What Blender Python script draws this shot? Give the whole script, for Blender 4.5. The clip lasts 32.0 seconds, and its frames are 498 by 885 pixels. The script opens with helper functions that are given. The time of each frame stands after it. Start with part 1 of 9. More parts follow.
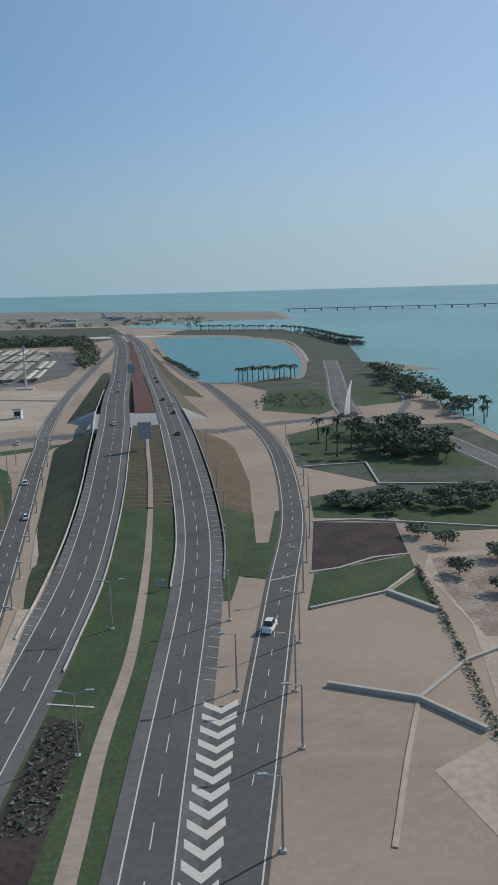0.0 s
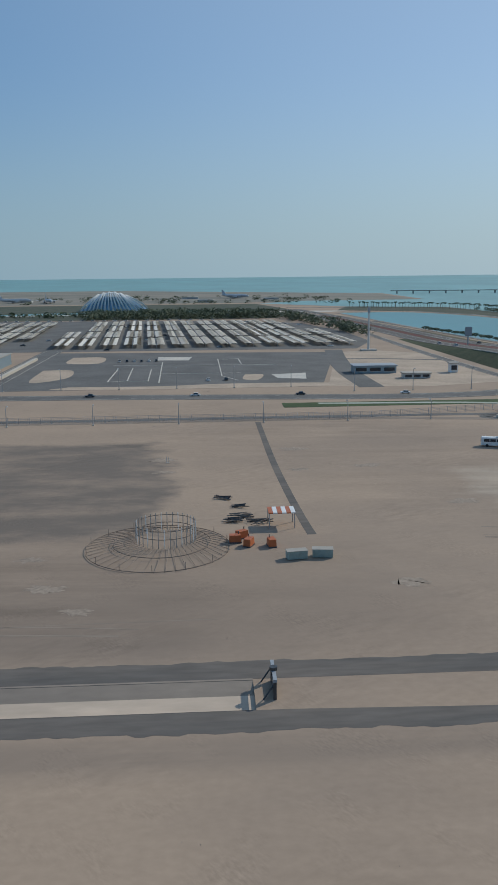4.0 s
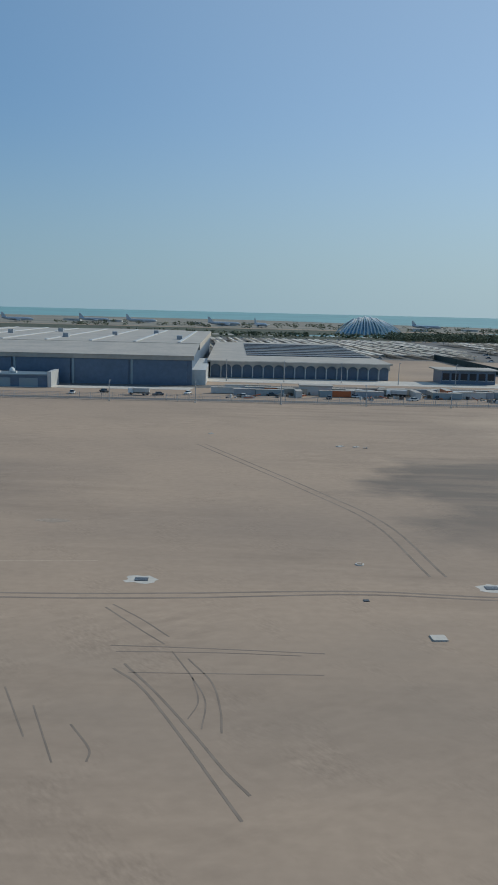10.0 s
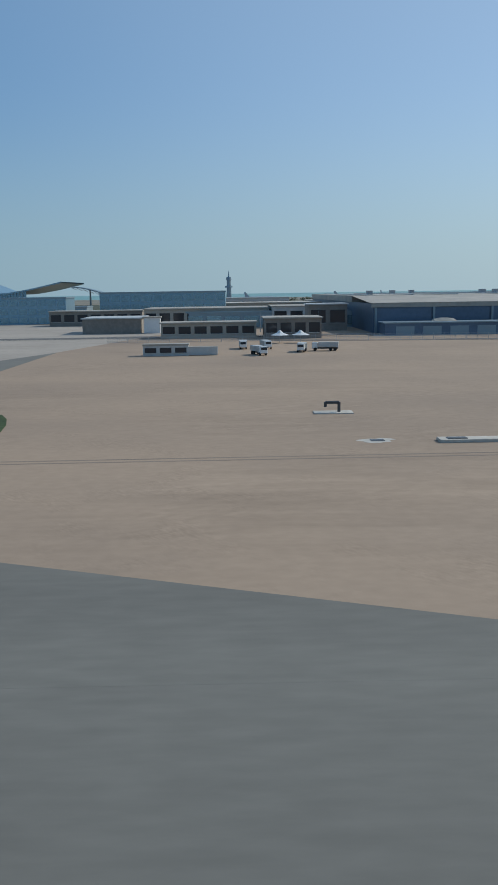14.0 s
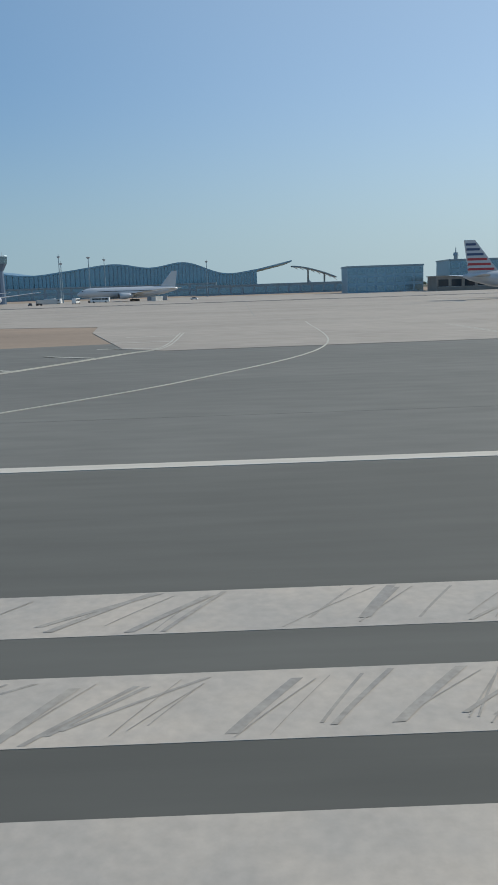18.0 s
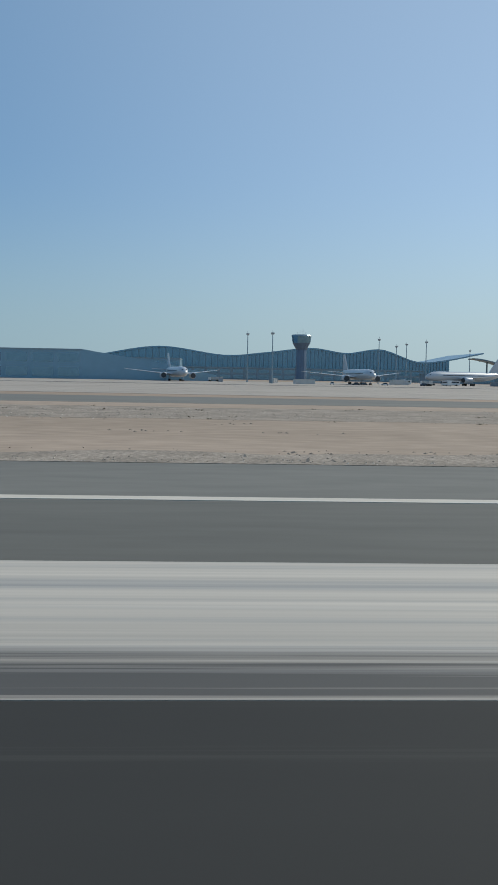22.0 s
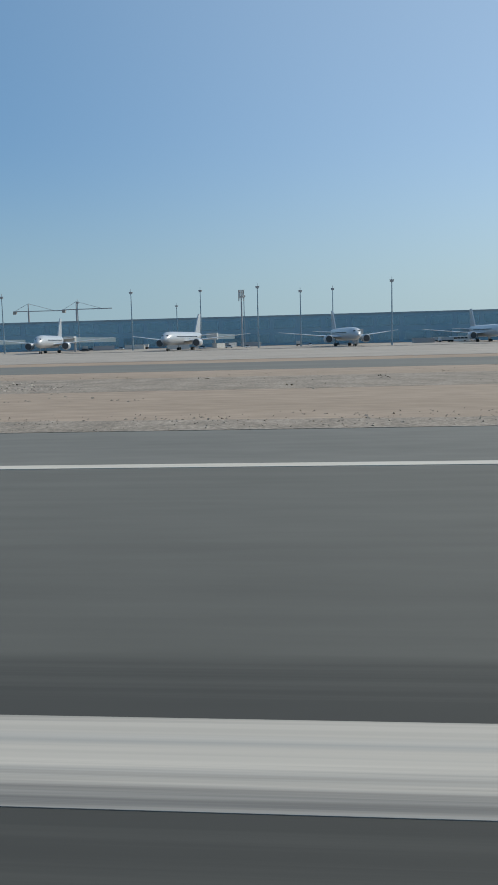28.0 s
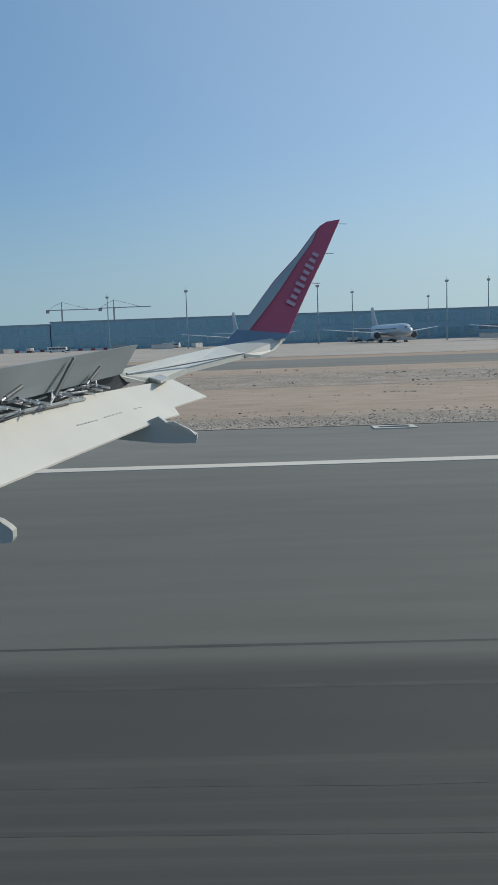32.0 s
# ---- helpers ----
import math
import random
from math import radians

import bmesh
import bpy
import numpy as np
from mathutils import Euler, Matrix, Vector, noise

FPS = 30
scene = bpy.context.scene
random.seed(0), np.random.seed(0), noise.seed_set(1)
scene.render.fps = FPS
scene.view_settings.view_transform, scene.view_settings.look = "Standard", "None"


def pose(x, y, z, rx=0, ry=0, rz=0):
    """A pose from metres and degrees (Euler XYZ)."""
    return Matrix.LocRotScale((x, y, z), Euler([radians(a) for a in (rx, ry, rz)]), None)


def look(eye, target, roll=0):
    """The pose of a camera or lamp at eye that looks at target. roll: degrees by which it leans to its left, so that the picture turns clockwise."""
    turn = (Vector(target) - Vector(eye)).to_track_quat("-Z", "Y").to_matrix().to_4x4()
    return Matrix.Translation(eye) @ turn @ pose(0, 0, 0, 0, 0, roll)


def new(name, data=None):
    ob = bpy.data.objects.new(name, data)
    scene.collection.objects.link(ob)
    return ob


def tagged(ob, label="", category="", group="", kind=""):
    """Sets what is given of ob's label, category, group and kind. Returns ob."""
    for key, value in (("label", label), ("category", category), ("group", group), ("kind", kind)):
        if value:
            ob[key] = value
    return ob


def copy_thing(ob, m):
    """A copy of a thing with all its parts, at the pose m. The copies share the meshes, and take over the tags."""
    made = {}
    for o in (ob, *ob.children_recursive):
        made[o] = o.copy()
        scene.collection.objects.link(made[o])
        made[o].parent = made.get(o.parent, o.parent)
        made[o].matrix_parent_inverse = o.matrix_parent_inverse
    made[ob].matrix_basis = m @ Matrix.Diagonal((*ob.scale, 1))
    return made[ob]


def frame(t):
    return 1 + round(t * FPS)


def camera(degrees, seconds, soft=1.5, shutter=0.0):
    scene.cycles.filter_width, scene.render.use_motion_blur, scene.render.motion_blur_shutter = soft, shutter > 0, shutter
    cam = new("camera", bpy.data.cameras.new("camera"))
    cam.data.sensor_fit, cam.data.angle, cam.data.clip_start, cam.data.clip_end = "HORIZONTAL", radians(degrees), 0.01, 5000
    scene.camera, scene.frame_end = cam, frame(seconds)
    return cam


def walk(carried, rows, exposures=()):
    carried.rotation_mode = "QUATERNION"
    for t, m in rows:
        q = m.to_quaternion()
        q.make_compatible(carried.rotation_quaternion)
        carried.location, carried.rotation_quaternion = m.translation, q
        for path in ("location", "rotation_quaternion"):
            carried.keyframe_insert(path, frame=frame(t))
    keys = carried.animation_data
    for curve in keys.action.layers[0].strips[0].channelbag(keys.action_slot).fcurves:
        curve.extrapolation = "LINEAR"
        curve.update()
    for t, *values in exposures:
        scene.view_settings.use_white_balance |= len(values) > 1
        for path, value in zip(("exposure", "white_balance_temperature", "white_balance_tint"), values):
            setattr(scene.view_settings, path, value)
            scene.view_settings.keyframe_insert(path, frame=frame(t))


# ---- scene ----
cam = camera(33.102, 32.0, 1.6)
# eye, target and lean along the runway
PATH = [
    (0, look((0.000, 0, 43.892), (1.144, 19.616, 40.165), -1.588)),
    (0.5, look((-18.789, 0, 42.913), (-17.724, 19.624, 39.205), -1.417)),
    (1, look((-37.655, 0, 41.934), (-36.635, 19.623, 38.206), -1.151)),
    (1.5, look((-56.393, 0, 40.963), (-55.326, 19.610, 37.182), -0.606)),
    (2, look((-75.112, 0, 39.994), (-74.054, 19.597, 36.141), -0.991)),
    (2.5, look((-93.828, 0, 39.017), (-92.713, 19.572, 35.054), -0.851)),
    (4.5, look((-169.322, 0, 34.920), (-168.391, 19.572, 30.913), -0.522)),
    (5, look((-187.849, 0, 33.919), (-186.952, 19.584, 29.961), -0.380)),
    (5.5, look((-206.336, 0, 32.908), (-205.483, 19.599, 29.014), -0.033)),
    (6, look((-224.852, 0, 31.876), (-224.054, 19.622, 28.089), -0.171)),
    (6.5, look((-243.429, 0, 30.825), (-242.601, 19.631, 27.093), 0.854)),
    (7, look((-262.110, 0, 29.741), (-261.382, 19.663, 26.157), 0.631)),
    (7.5, look((-280.863, 0, 28.611), (-280.168, 19.689, 25.167), 0.740)),
    (8, look((-299.645, 0, 27.444), (-299.005, 19.716, 24.147), 0.532)),
    (8.5, look((-318.427, 0, 26.245), (-317.809, 19.730, 23.028), 1.070)),
    (9, look((-337.223, 0, 25.015), (-336.637, 19.734, 21.818), 1.177)),
    (9.5, look((-355.770, 0, 23.745), (-355.223, 19.738, 20.568), 1.703)),
    (10, look((-374.483, 0, 22.454), (-374.030, 19.745, 19.301), 1.406)),
    (10.5, look((-393.425, 0, 21.163), (-393.042, 19.743, 17.989), 1.162)),
    (11, look((-412.398, 0, 19.881), (-412.089, 19.734, 16.646), 0.538)),
    (11.5, look((-431.393, 0, 18.608), (-431.097, 19.666, 14.981), 0.506)),
    (12, look((-450.516, 0, 17.354), (-450.210, 19.625, 13.514), 0.213)),
    (12.5, look((-469.758, 0, 16.116), (-469.516, 19.626, 12.273), -0.499)),
    (13, look((-488.987, 0, 14.883), (-488.790, 19.648, 11.152), -0.641)),
    (13.5, look((-508.138, 0, 13.645), (-507.933, 19.663, 9.996), -0.746)),
    (15.5, look((-584.820, 0, 8.379), (-584.395, 19.725, 5.103), -0.928)),
    (16, look((-603.685, 0, 7.114), (-603.157, 19.694, 3.671), -0.198)),
    (16.5, look((-622.485, 0, 5.963), (-621.947, 19.673, 2.400), -0.114)),
    (17, look((-641.216, 0, 5.002), (-640.818, 19.652, 1.307), -0.781)),
    (17.5, look((-659.856, 0, 4.305), (-659.537, 19.645, 0.568), -1.261)),
    (18, look((-678.402, 0, 3.788), (-678.198, 19.666, 0.153), -1.926)),
    (18.5, look((-696.859, 0, 3.371), (-696.743, 19.685, -0.163), -2.065)),
    (19, look((-715.200, 0, 3.048), (-715.154, 19.714, -0.324), -2.352)),
    (20, look((-751.251, 0, 2.813), (-751.155, 19.703, -0.620), -2.136)),
    (20.5, look((-769.000, 0, 2.739), (-768.793, 19.766, -0.304), -0.463)),
    (21, look((-786.626, 0, 2.684), (-786.681, 19.855, 0.279), -1.354)),
    (21.5, look((-804.130, 0, 2.682), (-803.172, 19.865, 0.566), -1.063)),
    (22, look((-821.511, 0, 2.701), (-820.626, 19.916, 1.103), 1.021)),
    (23, look((-855.899, 0, 2.779), (-855.162, 19.922, 1.177), -1.293)),
    (24, look((-889.995, 0, 2.812), (-889.991, 19.930, 1.145), -1.835)),
    (24.5, look((-906.951, 0, 2.804), (-907.419, 19.927, 1.158), -1.824)),
    (25, look((-923.841, 0, 2.812), (-924.594, 19.907, 1.040), 0.937)),
    (25.5, look((-940.669, 0, 2.807), (-941.703, 19.881, 0.891), -2.908)),
    (26, look((-957.446, 0, 2.791), (-959.400, 19.816, 0.914), -2.086)),
    (26.5, look((-974.168, 0, 2.783), (-976.441, 19.746, 0.561), -2.019)),
    (28.5, look((-1039.545, 0, 2.737), (-1041.114, 19.783, 0.255), -0.466)),
    (29, look((-1055.502, 0, 2.756), (-1056.860, 19.792, 0.221), 1.615)),
    (29.5, look((-1071.399, 0, 2.749), (-1072.309, 19.824, 0.265), 0.124)),
    (30, look((-1087.237, 0, 2.733), (-1088.094, 19.825, 0.237), -0.539)),
    (30.5, look((-1103.027, 0, 2.746), (-1103.813, 19.828, 0.252), -1.236)),
    (31, look((-1118.806, 0, 2.755), (-1119.592, 19.831, 0.287), -2.100)),
    (32, look((-1150.376, 0, 2.752), (-1150.845, 19.842, 0.284), -1.980)),
]
walk(cam, PATH, [(0, -0.13, 6230, 10), (1, -0.10, 6240, 10), (2, -0.15, 6190, 9), (6, -0.23, 6170, 8), (11, -0.22, 6120, 6), (13, -0.20, 6100, 6.5), (17, 0.0, 6380, 8), (22, -0.04, 6430, 7), (25, 0.07, 6500, 7), (32, 0.0, 6340, 7)])

# ---- light: clear hazy afternoon sky, sun from beyond the runway to the right ----
SUN_TURN, SUN_HEIGHT = 56.0, 34.0
world = bpy.data.worlds.new("sky")
scene.world = world
world.use_nodes = True
wn, wl = world.node_tree.nodes, world.node_tree.links
sky = wn.new("ShaderNodeTexSky")
sky.sky_type = "NISHITA"
sky.sun_disc = False
sky.sun_elevation, sky.sun_rotation = radians(SUN_HEIGHT), radians(SUN_TURN)
sky.altitude, sky.air_density, sky.dust_density, sky.ozone_density = 0, 1.0, 0.25, 3.5
# low dust haze thickens towards the horizon and glows towards the sun
sa, se = radians(SUN_TURN), radians(SUN_HEIGHT)
SUN_WAY = (math.sin(sa) * math.cos(se), math.cos(sa) * math.cos(se), math.sin(se))
way = wn.new("ShaderNodeTexCoord")
up = wn.new("ShaderNodeSeparateXYZ")
wl.new(way.outputs["Generated"], up.inputs[0])
thick = wn.new("ShaderNodeMapRange")
thick.interpolation_type = "SMOOTHERSTEP"
thick.inputs[1].default_value, thick.inputs[2].default_value = -0.06, 0.26
thick.inputs[3].default_value, thick.inputs[4].default_value = 0.94, 0.0
wl.new(up.outputs[2], thick.inputs[0])
near_sun = wn.new("ShaderNodeVectorMath")
near_sun.operation = "DOT_PRODUCT"
near_sun.inputs[1].default_value = SUN_WAY
wl.new(way.outputs["Generated"], near_sun.inputs[0])
glow = wn.new("ShaderNodeMapRange")
glow.interpolation_type = "SMOOTHSTEP"
glow.inputs[1].default_value, glow.inputs[2].default_value = 0.15, 1.0
wl.new(near_sun.outputs["Value"], glow.inputs[0])
clear = wn.new("ShaderNodeMix")
clear.data_type = "RGBA"
clear.inputs[0].default_value = 0.36
clear.inputs[7].default_value = (2.7, 6.2, 10.9, 1)
wl.new(sky.outputs[0], clear.inputs[6])
haze = wn.new("ShaderNodeMix")
haze.data_type = "RGBA"
haze.inputs[7].default_value = (4.1, 5.9, 6.9, 1)
wl.new(thick.outputs[0], haze.inputs[0])
wl.new(clear.outputs[2], haze.inputs[6])
halo = wn.new("ShaderNodeMix")
halo.data_type, halo.blend_type = "RGBA", "ADD"
halo.inputs[7].default_value = (2.7, 2.5, 2.0, 1)
wl.new(glow.outputs[0], halo.inputs[0])
wl.new(haze.outputs[2], halo.inputs[6])
wl.new(halo.outputs[2], wn["Background"].inputs[0])
wn["Background"].inputs[1].default_value = 0.073
sun = new("sun", bpy.data.lights.new("sun", "SUN"))
sun.data.energy, sun.data.angle, sun.data.color = 3.05, radians(0.6), (1.0, 0.93, 0.80)
sun.matrix_world = look((0, 0, 100), tuple(-100 * c + 100 * (i == 2) for i, c in enumerate(SUN_WAY)))

# ---- materials ----


def surface(name, base, rough=0.8, metal=0.0, vary=0.15, size=2.0, coarse=30.0, bump=0.0, second=None, amount=0.5, stretch=None, random_piece=0.0, spec=0.5):
    """Procedural surface: base colour varied at two scales, an optional second colour in patches, relief."""
    m = bpy.data.materials.new(name)
    m.use_nodes = True
    n, l = m.node_tree.nodes, m.node_tree.links
    b = n["Principled BSDF"]
    b.inputs["Roughness"].default_value, b.inputs["Metallic"].default_value = rough, metal
    b.inputs["Specular IOR Level"].default_value = spec
    geo = n.new("ShaderNodeNewGeometry")
    mp = n.new("ShaderNodeMapping")
    l.new(geo.outputs["Position"], mp.inputs[0])
    if stretch:
        mp.inputs["Scale"].default_value = stretch
    fine = n.new("ShaderNodeTexNoise")
    fine.inputs["Scale"].default_value, fine.inputs["Detail"].default_value = 1.0 / size, 6
    big = n.new("ShaderNodeTexNoise")
    big.inputs["Scale"].default_value, big.inputs["Detail"].default_value = 1.0 / coarse, 5
    big.inputs["Roughness"].default_value = 0.6
    l.new(mp.outputs[0], fine.inputs[0])
    l.new(mp.outputs[0], big.inputs[0])
    mix = n.new("ShaderNodeMix")
    mix.data_type = "RGBA"
    mix.inputs[6].default_value = (*base, 1)
    mix.inputs[7].default_value = (*(second or [c * (1 - vary) for c in base]), 1)
    ramp = n.new("ShaderNodeMapRange")
    ramp.inputs[1].default_value, ramp.inputs[2].default_value = amount - 0.12, amount + 0.12
    l.new(big.outputs[0], ramp.inputs[0])
    l.new(ramp.outputs[0], mix.inputs[0])
    hsv = n.new("ShaderNodeHueSaturation")
    l.new(mix.outputs[2], hsv.inputs["Color"])
    val = n.new("ShaderNodeMapRange")
    val.inputs[1].default_value, val.inputs[2].default_value = 0.3, 0.7
    val.inputs[3].default_value, val.inputs[4].default_value = 1 - vary, 1 + vary
    l.new(fine.outputs[0], val.inputs[0])
    if random_piece:
        info = n.new("ShaderNodeObjectInfo")
        r = n.new("ShaderNodeMapRange")
        r.inputs[3].default_value, r.inputs[4].default_value = 1 - random_piece, 1 + random_piece
        l.new(info.outputs["Random"], r.inputs[0])
        mul = n.new("ShaderNodeMath")
        mul.operation = "MULTIPLY"
        l.new(val.outputs[0], mul.inputs[0])
        l.new(r.outputs[0], mul.inputs[1])
        l.new(mul.outputs[0], hsv.inputs["Value"])
    else:
        l.new(val.outputs[0], hsv.inputs["Value"])
    l.new(hsv.outputs[0], b.inputs["Base Color"])
    if bump:
        bp = n.new("ShaderNodeBump")
        bp.inputs["Strength"].default_value, bp.inputs["Distance"].default_value = 0.6, bump
        l.new(fine.outputs[0], bp.inputs["Height"])
        l.new(bp.outputs[0], b.inputs["Normal"])
    return m


def water_surface(name, base, ripple=3.0, rough=0.12):
    m = surface(name, base, rough, 0, 0.06, 12, 160, 0, [c * 0.8 for c in base], 0.5, (1, 0.35, 1), spec=0.25)
    n, l = m.node_tree.nodes, m.node_tree.links
    geo = n.new("ShaderNodeNewGeometry")
    wv = n.new("ShaderNodeTexNoise")
    wv.inputs["Scale"].default_value, wv.inputs["Detail"].default_value = 1 / ripple, 4
    l.new(geo.outputs["Position"], wv.inputs[0])
    bp = n.new("ShaderNodeBump")
    bp.inputs["Strength"].default_value, bp.inputs["Distance"].default_value = 0.25, 0.25
    l.new(wv.outputs[0], bp.inputs["Height"])
    l.new(bp.outputs[0], n["Principled BSDF"].inputs["Normal"])
    return m


SAND = surface("sand", (0.41, 0.305, 0.222), 0.95, 0, 0.05, 0.7, 48, 0.006, (0.325, 0.247, 0.187), 0.54, (0.7, 1, 1), spec=0.2)


def noise_node(n, l, source, scale, detail, rough):
    mp = n.new("ShaderNodeMapping")
    mp.inputs["Scale"].default_value = scale
    l.new(source, mp.inputs[0])
    nz = n.new("ShaderNodeTexNoise")
    nz.inputs["Scale"].default_value, nz.inputs["Detail"].default_value, nz.inputs["Roughness"].default_value = 1.0, detail, rough
    l.new(mp.outputs[0], nz.inputs[0])
    return nz


def multiply(n, l, a, b):
    k = n.new("ShaderNodeMath")
    k.operation = "MULTIPLY"
    for socket, v in zip(k.inputs, (a, b)):
        if isinstance(v, (int, float)):
            socket.default_value = v
        else:
            l.new(v, socket)
    return k.outputs[0]


def damp(m, tint, x0, x1, y0, y1, soft, share, ragged=1.0, grain=(0.06, 0.13, 0.1)):
    """A patch of another sand with a ragged outline, mottled inside."""
    n, l = m.node_tree.nodes, m.node_tree.links
    geo = n.new("ShaderNodeNewGeometry")
    edge = noise_node(n, l, geo.outputs["Position"], (0.021, 0.03, 0.03), 9, 0.62)
    off = n.new("ShaderNodeVectorMath")
    off.operation = "MULTIPLY_ADD"
    off.inputs[1].default_value, off.inputs[2].default_value = (95 * ragged, 62 * ragged, 0), (-47.5 * ragged, -31 * ragged, 0)
    l.new(edge.outputs[1], off.inputs[0])
    add = n.new("ShaderNodeVectorMath")
    l.new(off.outputs[0], add.inputs[0])
    l.new(geo.outputs["Position"], add.inputs[1])
    sep = n.new("ShaderNodeSeparateXYZ")
    l.new(add.outputs[0], sep.inputs[0])
    last = share
    for axis, lo, hi in ((0, x0, x0 + soft), (0, x1, x1 - soft), (1, y0, y0 + soft), (1, y1, y1 - soft)):
        r = n.new("ShaderNodeMapRange")
        r.inputs[1].default_value, r.inputs[2].default_value = lo, hi
        l.new(sep.outputs[axis], r.inputs[0])
        last = multiply(n, l, r.outputs[0], last)
    mottle = noise_node(n, l, geo.outputs["Position"], grain, 8, 0.66)
    r = n.new("ShaderNodeMapRange")
    r.inputs[1].default_value, r.inputs[2].default_value, r.inputs[3].default_value = 0.34, 0.56, 0.45
    l.new(mottle.outputs[0], r.inputs[0])
    last = multiply(n, l, r.outputs[0], last)
    mix = n.new("ShaderNodeMix")
    mix.data_type = "RGBA"
    mix.inputs[7].default_value = (*tint, 1)
    b = n["Principled BSDF"]
    l.new(b.inputs["Base Color"].links[0].from_socket, mix.inputs[6])
    l.new(last, mix.inputs[0])
    l.new(mix.outputs[2], b.inputs["Base Color"])


def scoured(m, grain, patch, low, high, turn=0.0):
    """Fine scratches and ripples that come and go in patches: they shade the colour and raise the surface a little."""
    n, l = m.node_tree.nodes, m.node_tree.links
    geo = n.new("ShaderNodeNewGeometry")
    spin = n.new("ShaderNodeMapping")
    spin.inputs["Rotation"].default_value[2] = turn
    l.new(geo.outputs["Position"], spin.inputs[0])
    fine = noise_node(n, l, spin.outputs[0], grain, 4, 0.6)
    where = noise_node(n, l, spin.outputs[0], patch, 5, 0.6)
    mask, shade = n.new("ShaderNodeMapRange"), n.new("ShaderNodeMapRange")
    mask.inputs[1].default_value, mask.inputs[2].default_value = 0.50, 0.64
    l.new(where.outputs[0], mask.inputs[0])
    shade.inputs[1].default_value, shade.inputs[2].default_value = 0.34, 0.66
    shade.inputs[3].default_value, shade.inputs[4].default_value = low, high
    l.new(fine.outputs[0], shade.inputs[0])
    blend = n.new("ShaderNodeMix")
    blend.inputs[2].default_value = 1.0
    l.new(mask.outputs[0], blend.inputs[0])
    l.new(shade.outputs[0], blend.inputs[3])
    hsv = n.new("ShaderNodeHueSaturation")
    l.new(blend.outputs[0], hsv.inputs["Value"])
    b = n["Principled BSDF"]
    l.new(b.inputs["Base Color"].links[0].from_socket, hsv.inputs["Color"])
    l.new(hsv.outputs[0], b.inputs["Base Color"])


damp(SAND, (0.50, 0.38, 0.275), -330, -205, 128, 196, 14, 0.55)
damp(SAND, (0.185, 0.152, 0.125), -214, -157, 108, 179, 5, 0.97, 0.6)
damp(SAND, (0.20, 0.163, 0.132), -358, -186, 79, 132, 7, 0.95, 0.7, (0.035, 0.14, 0.1))
damp(SAND, (0.245, 0.19, 0.148), -352, -150, 72, 94, 6, 0.8, 0.3, (0.03, 0.2, 0.1))
damp(SAND, (0.27, 0.205, 0.155), -190, -120, 78, 112, 10, 0.5)
damp(SAND, (0.27, 0.21, 0.165), -470, -385, 82, 122, 16, 0.55)
damp(SAND, (0.285, 0.22, 0.17), -350, -110, 54.5, 62, 2.5, 0.8, 0.1, (0.04, 0.3, 0.2))
damp(SAND, (0.50, 0.39, 0.285), -340, -230, 36, 57, 9, 0.55, 0.5)
damp(SAND, (0.58, 0.48, 0.38), -88, -67, 124, 170, 6, 0.8, 0.3)
damp(SAND, (0.56, 0.47, 0.37), -108, -74, 116, 150, 8, 0.45, 0.8)
damp(SAND, (0.29, 0.225, 0.175), -150, -90, 84, 128, 12, 0.45)
damp(SAND, (0.30, 0.235, 0.18), -430, -352, 33, 60, 10, 0.45, 0.5)
scoured(SAND, (1.6, 4.0, 1), (0.13, 0.16, 0.1), 0.87, 1.08, 0.9)
scoured(SAND, (0.30, 0.9, 1), (0.03, 0.05, 0.05), 0.90, 1.08, -0.5)
scoured(SAND, (0.05, 0.30, 1), (0.012, 0.02, 0.02), 0.84, 1.08, 0.05)
SAND_PALE = surface("pale_sand", (0.52, 0.405, 0.305), 0.95, 0, 0.12, 0.8, 12, 0.04, (0.42, 0.33, 0.25), 0.5, spec=0.2)
SAND_DARK = surface("dark_sand", (0.24, 0.19, 0.15), 0.95, 0, 0.14, 1.5, 30, 0.05, (0.30, 0.24, 0.19), 0.5, (0.3, 1, 1), spec=0.2)
SAND_LIGHT = surface("washed_sand", (0.50, 0.385, 0.285), 0.95, 0, 0.10, 0.4, 3, 0.03, (0.45, 0.34, 0.25), 0.5, spec=0.2)
SAND_RED = surface("red_sand", (0.42, 0.322, 0.245), 0.95, 0, 0.12, 0.9, 14, 0.05, (0.365, 0.28, 0.21), 0.5, (0.5, 1, 1), spec=0.2)
scoured(SAND_RED, (0.5, 4.0, 1), (0.05, 0.16, 0.1), 0.86, 1.10, 0.04)
GRAVEL = surface("gravel", (0.375, 0.31, 0.25), 0.95, 0, 0.34, 0.16, 2.2, 0.06, (0.27, 0.225, 0.18), 0.5, spec=0.2)
ROAD = surface("road_asphalt", (0.125, 0.116, 0.104), 0.9, 0, 0.12, 0.8, 18, 0.01, (0.105, 0.097, 0.087), 0.5, spec=0.3)
ROAD_OLD = surface("old_asphalt", (0.165, 0.157, 0.145), 0.9, 0, 0.14, 0.9, 15, 0.01, (0.125, 0.119, 0.11), 0.5, spec=0.3)
RUNWAY = surface("runway_asphalt", (0.180, 0.172, 0.150), 0.88, 0, 0.08, 0.5, 9, 0.006, (0.155, 0.148, 0.130), 0.5, (0.15, 1, 1), spec=0.3)
RUNWAY_RUBBER = surface("rubbered_runway_asphalt", (0.158, 0.152, 0.132), 0.88, 0, 0.08, 0.5, 9, 0.006, (0.136, 0.131, 0.114), 0.5, (0.15, 1, 1), spec=0.3)


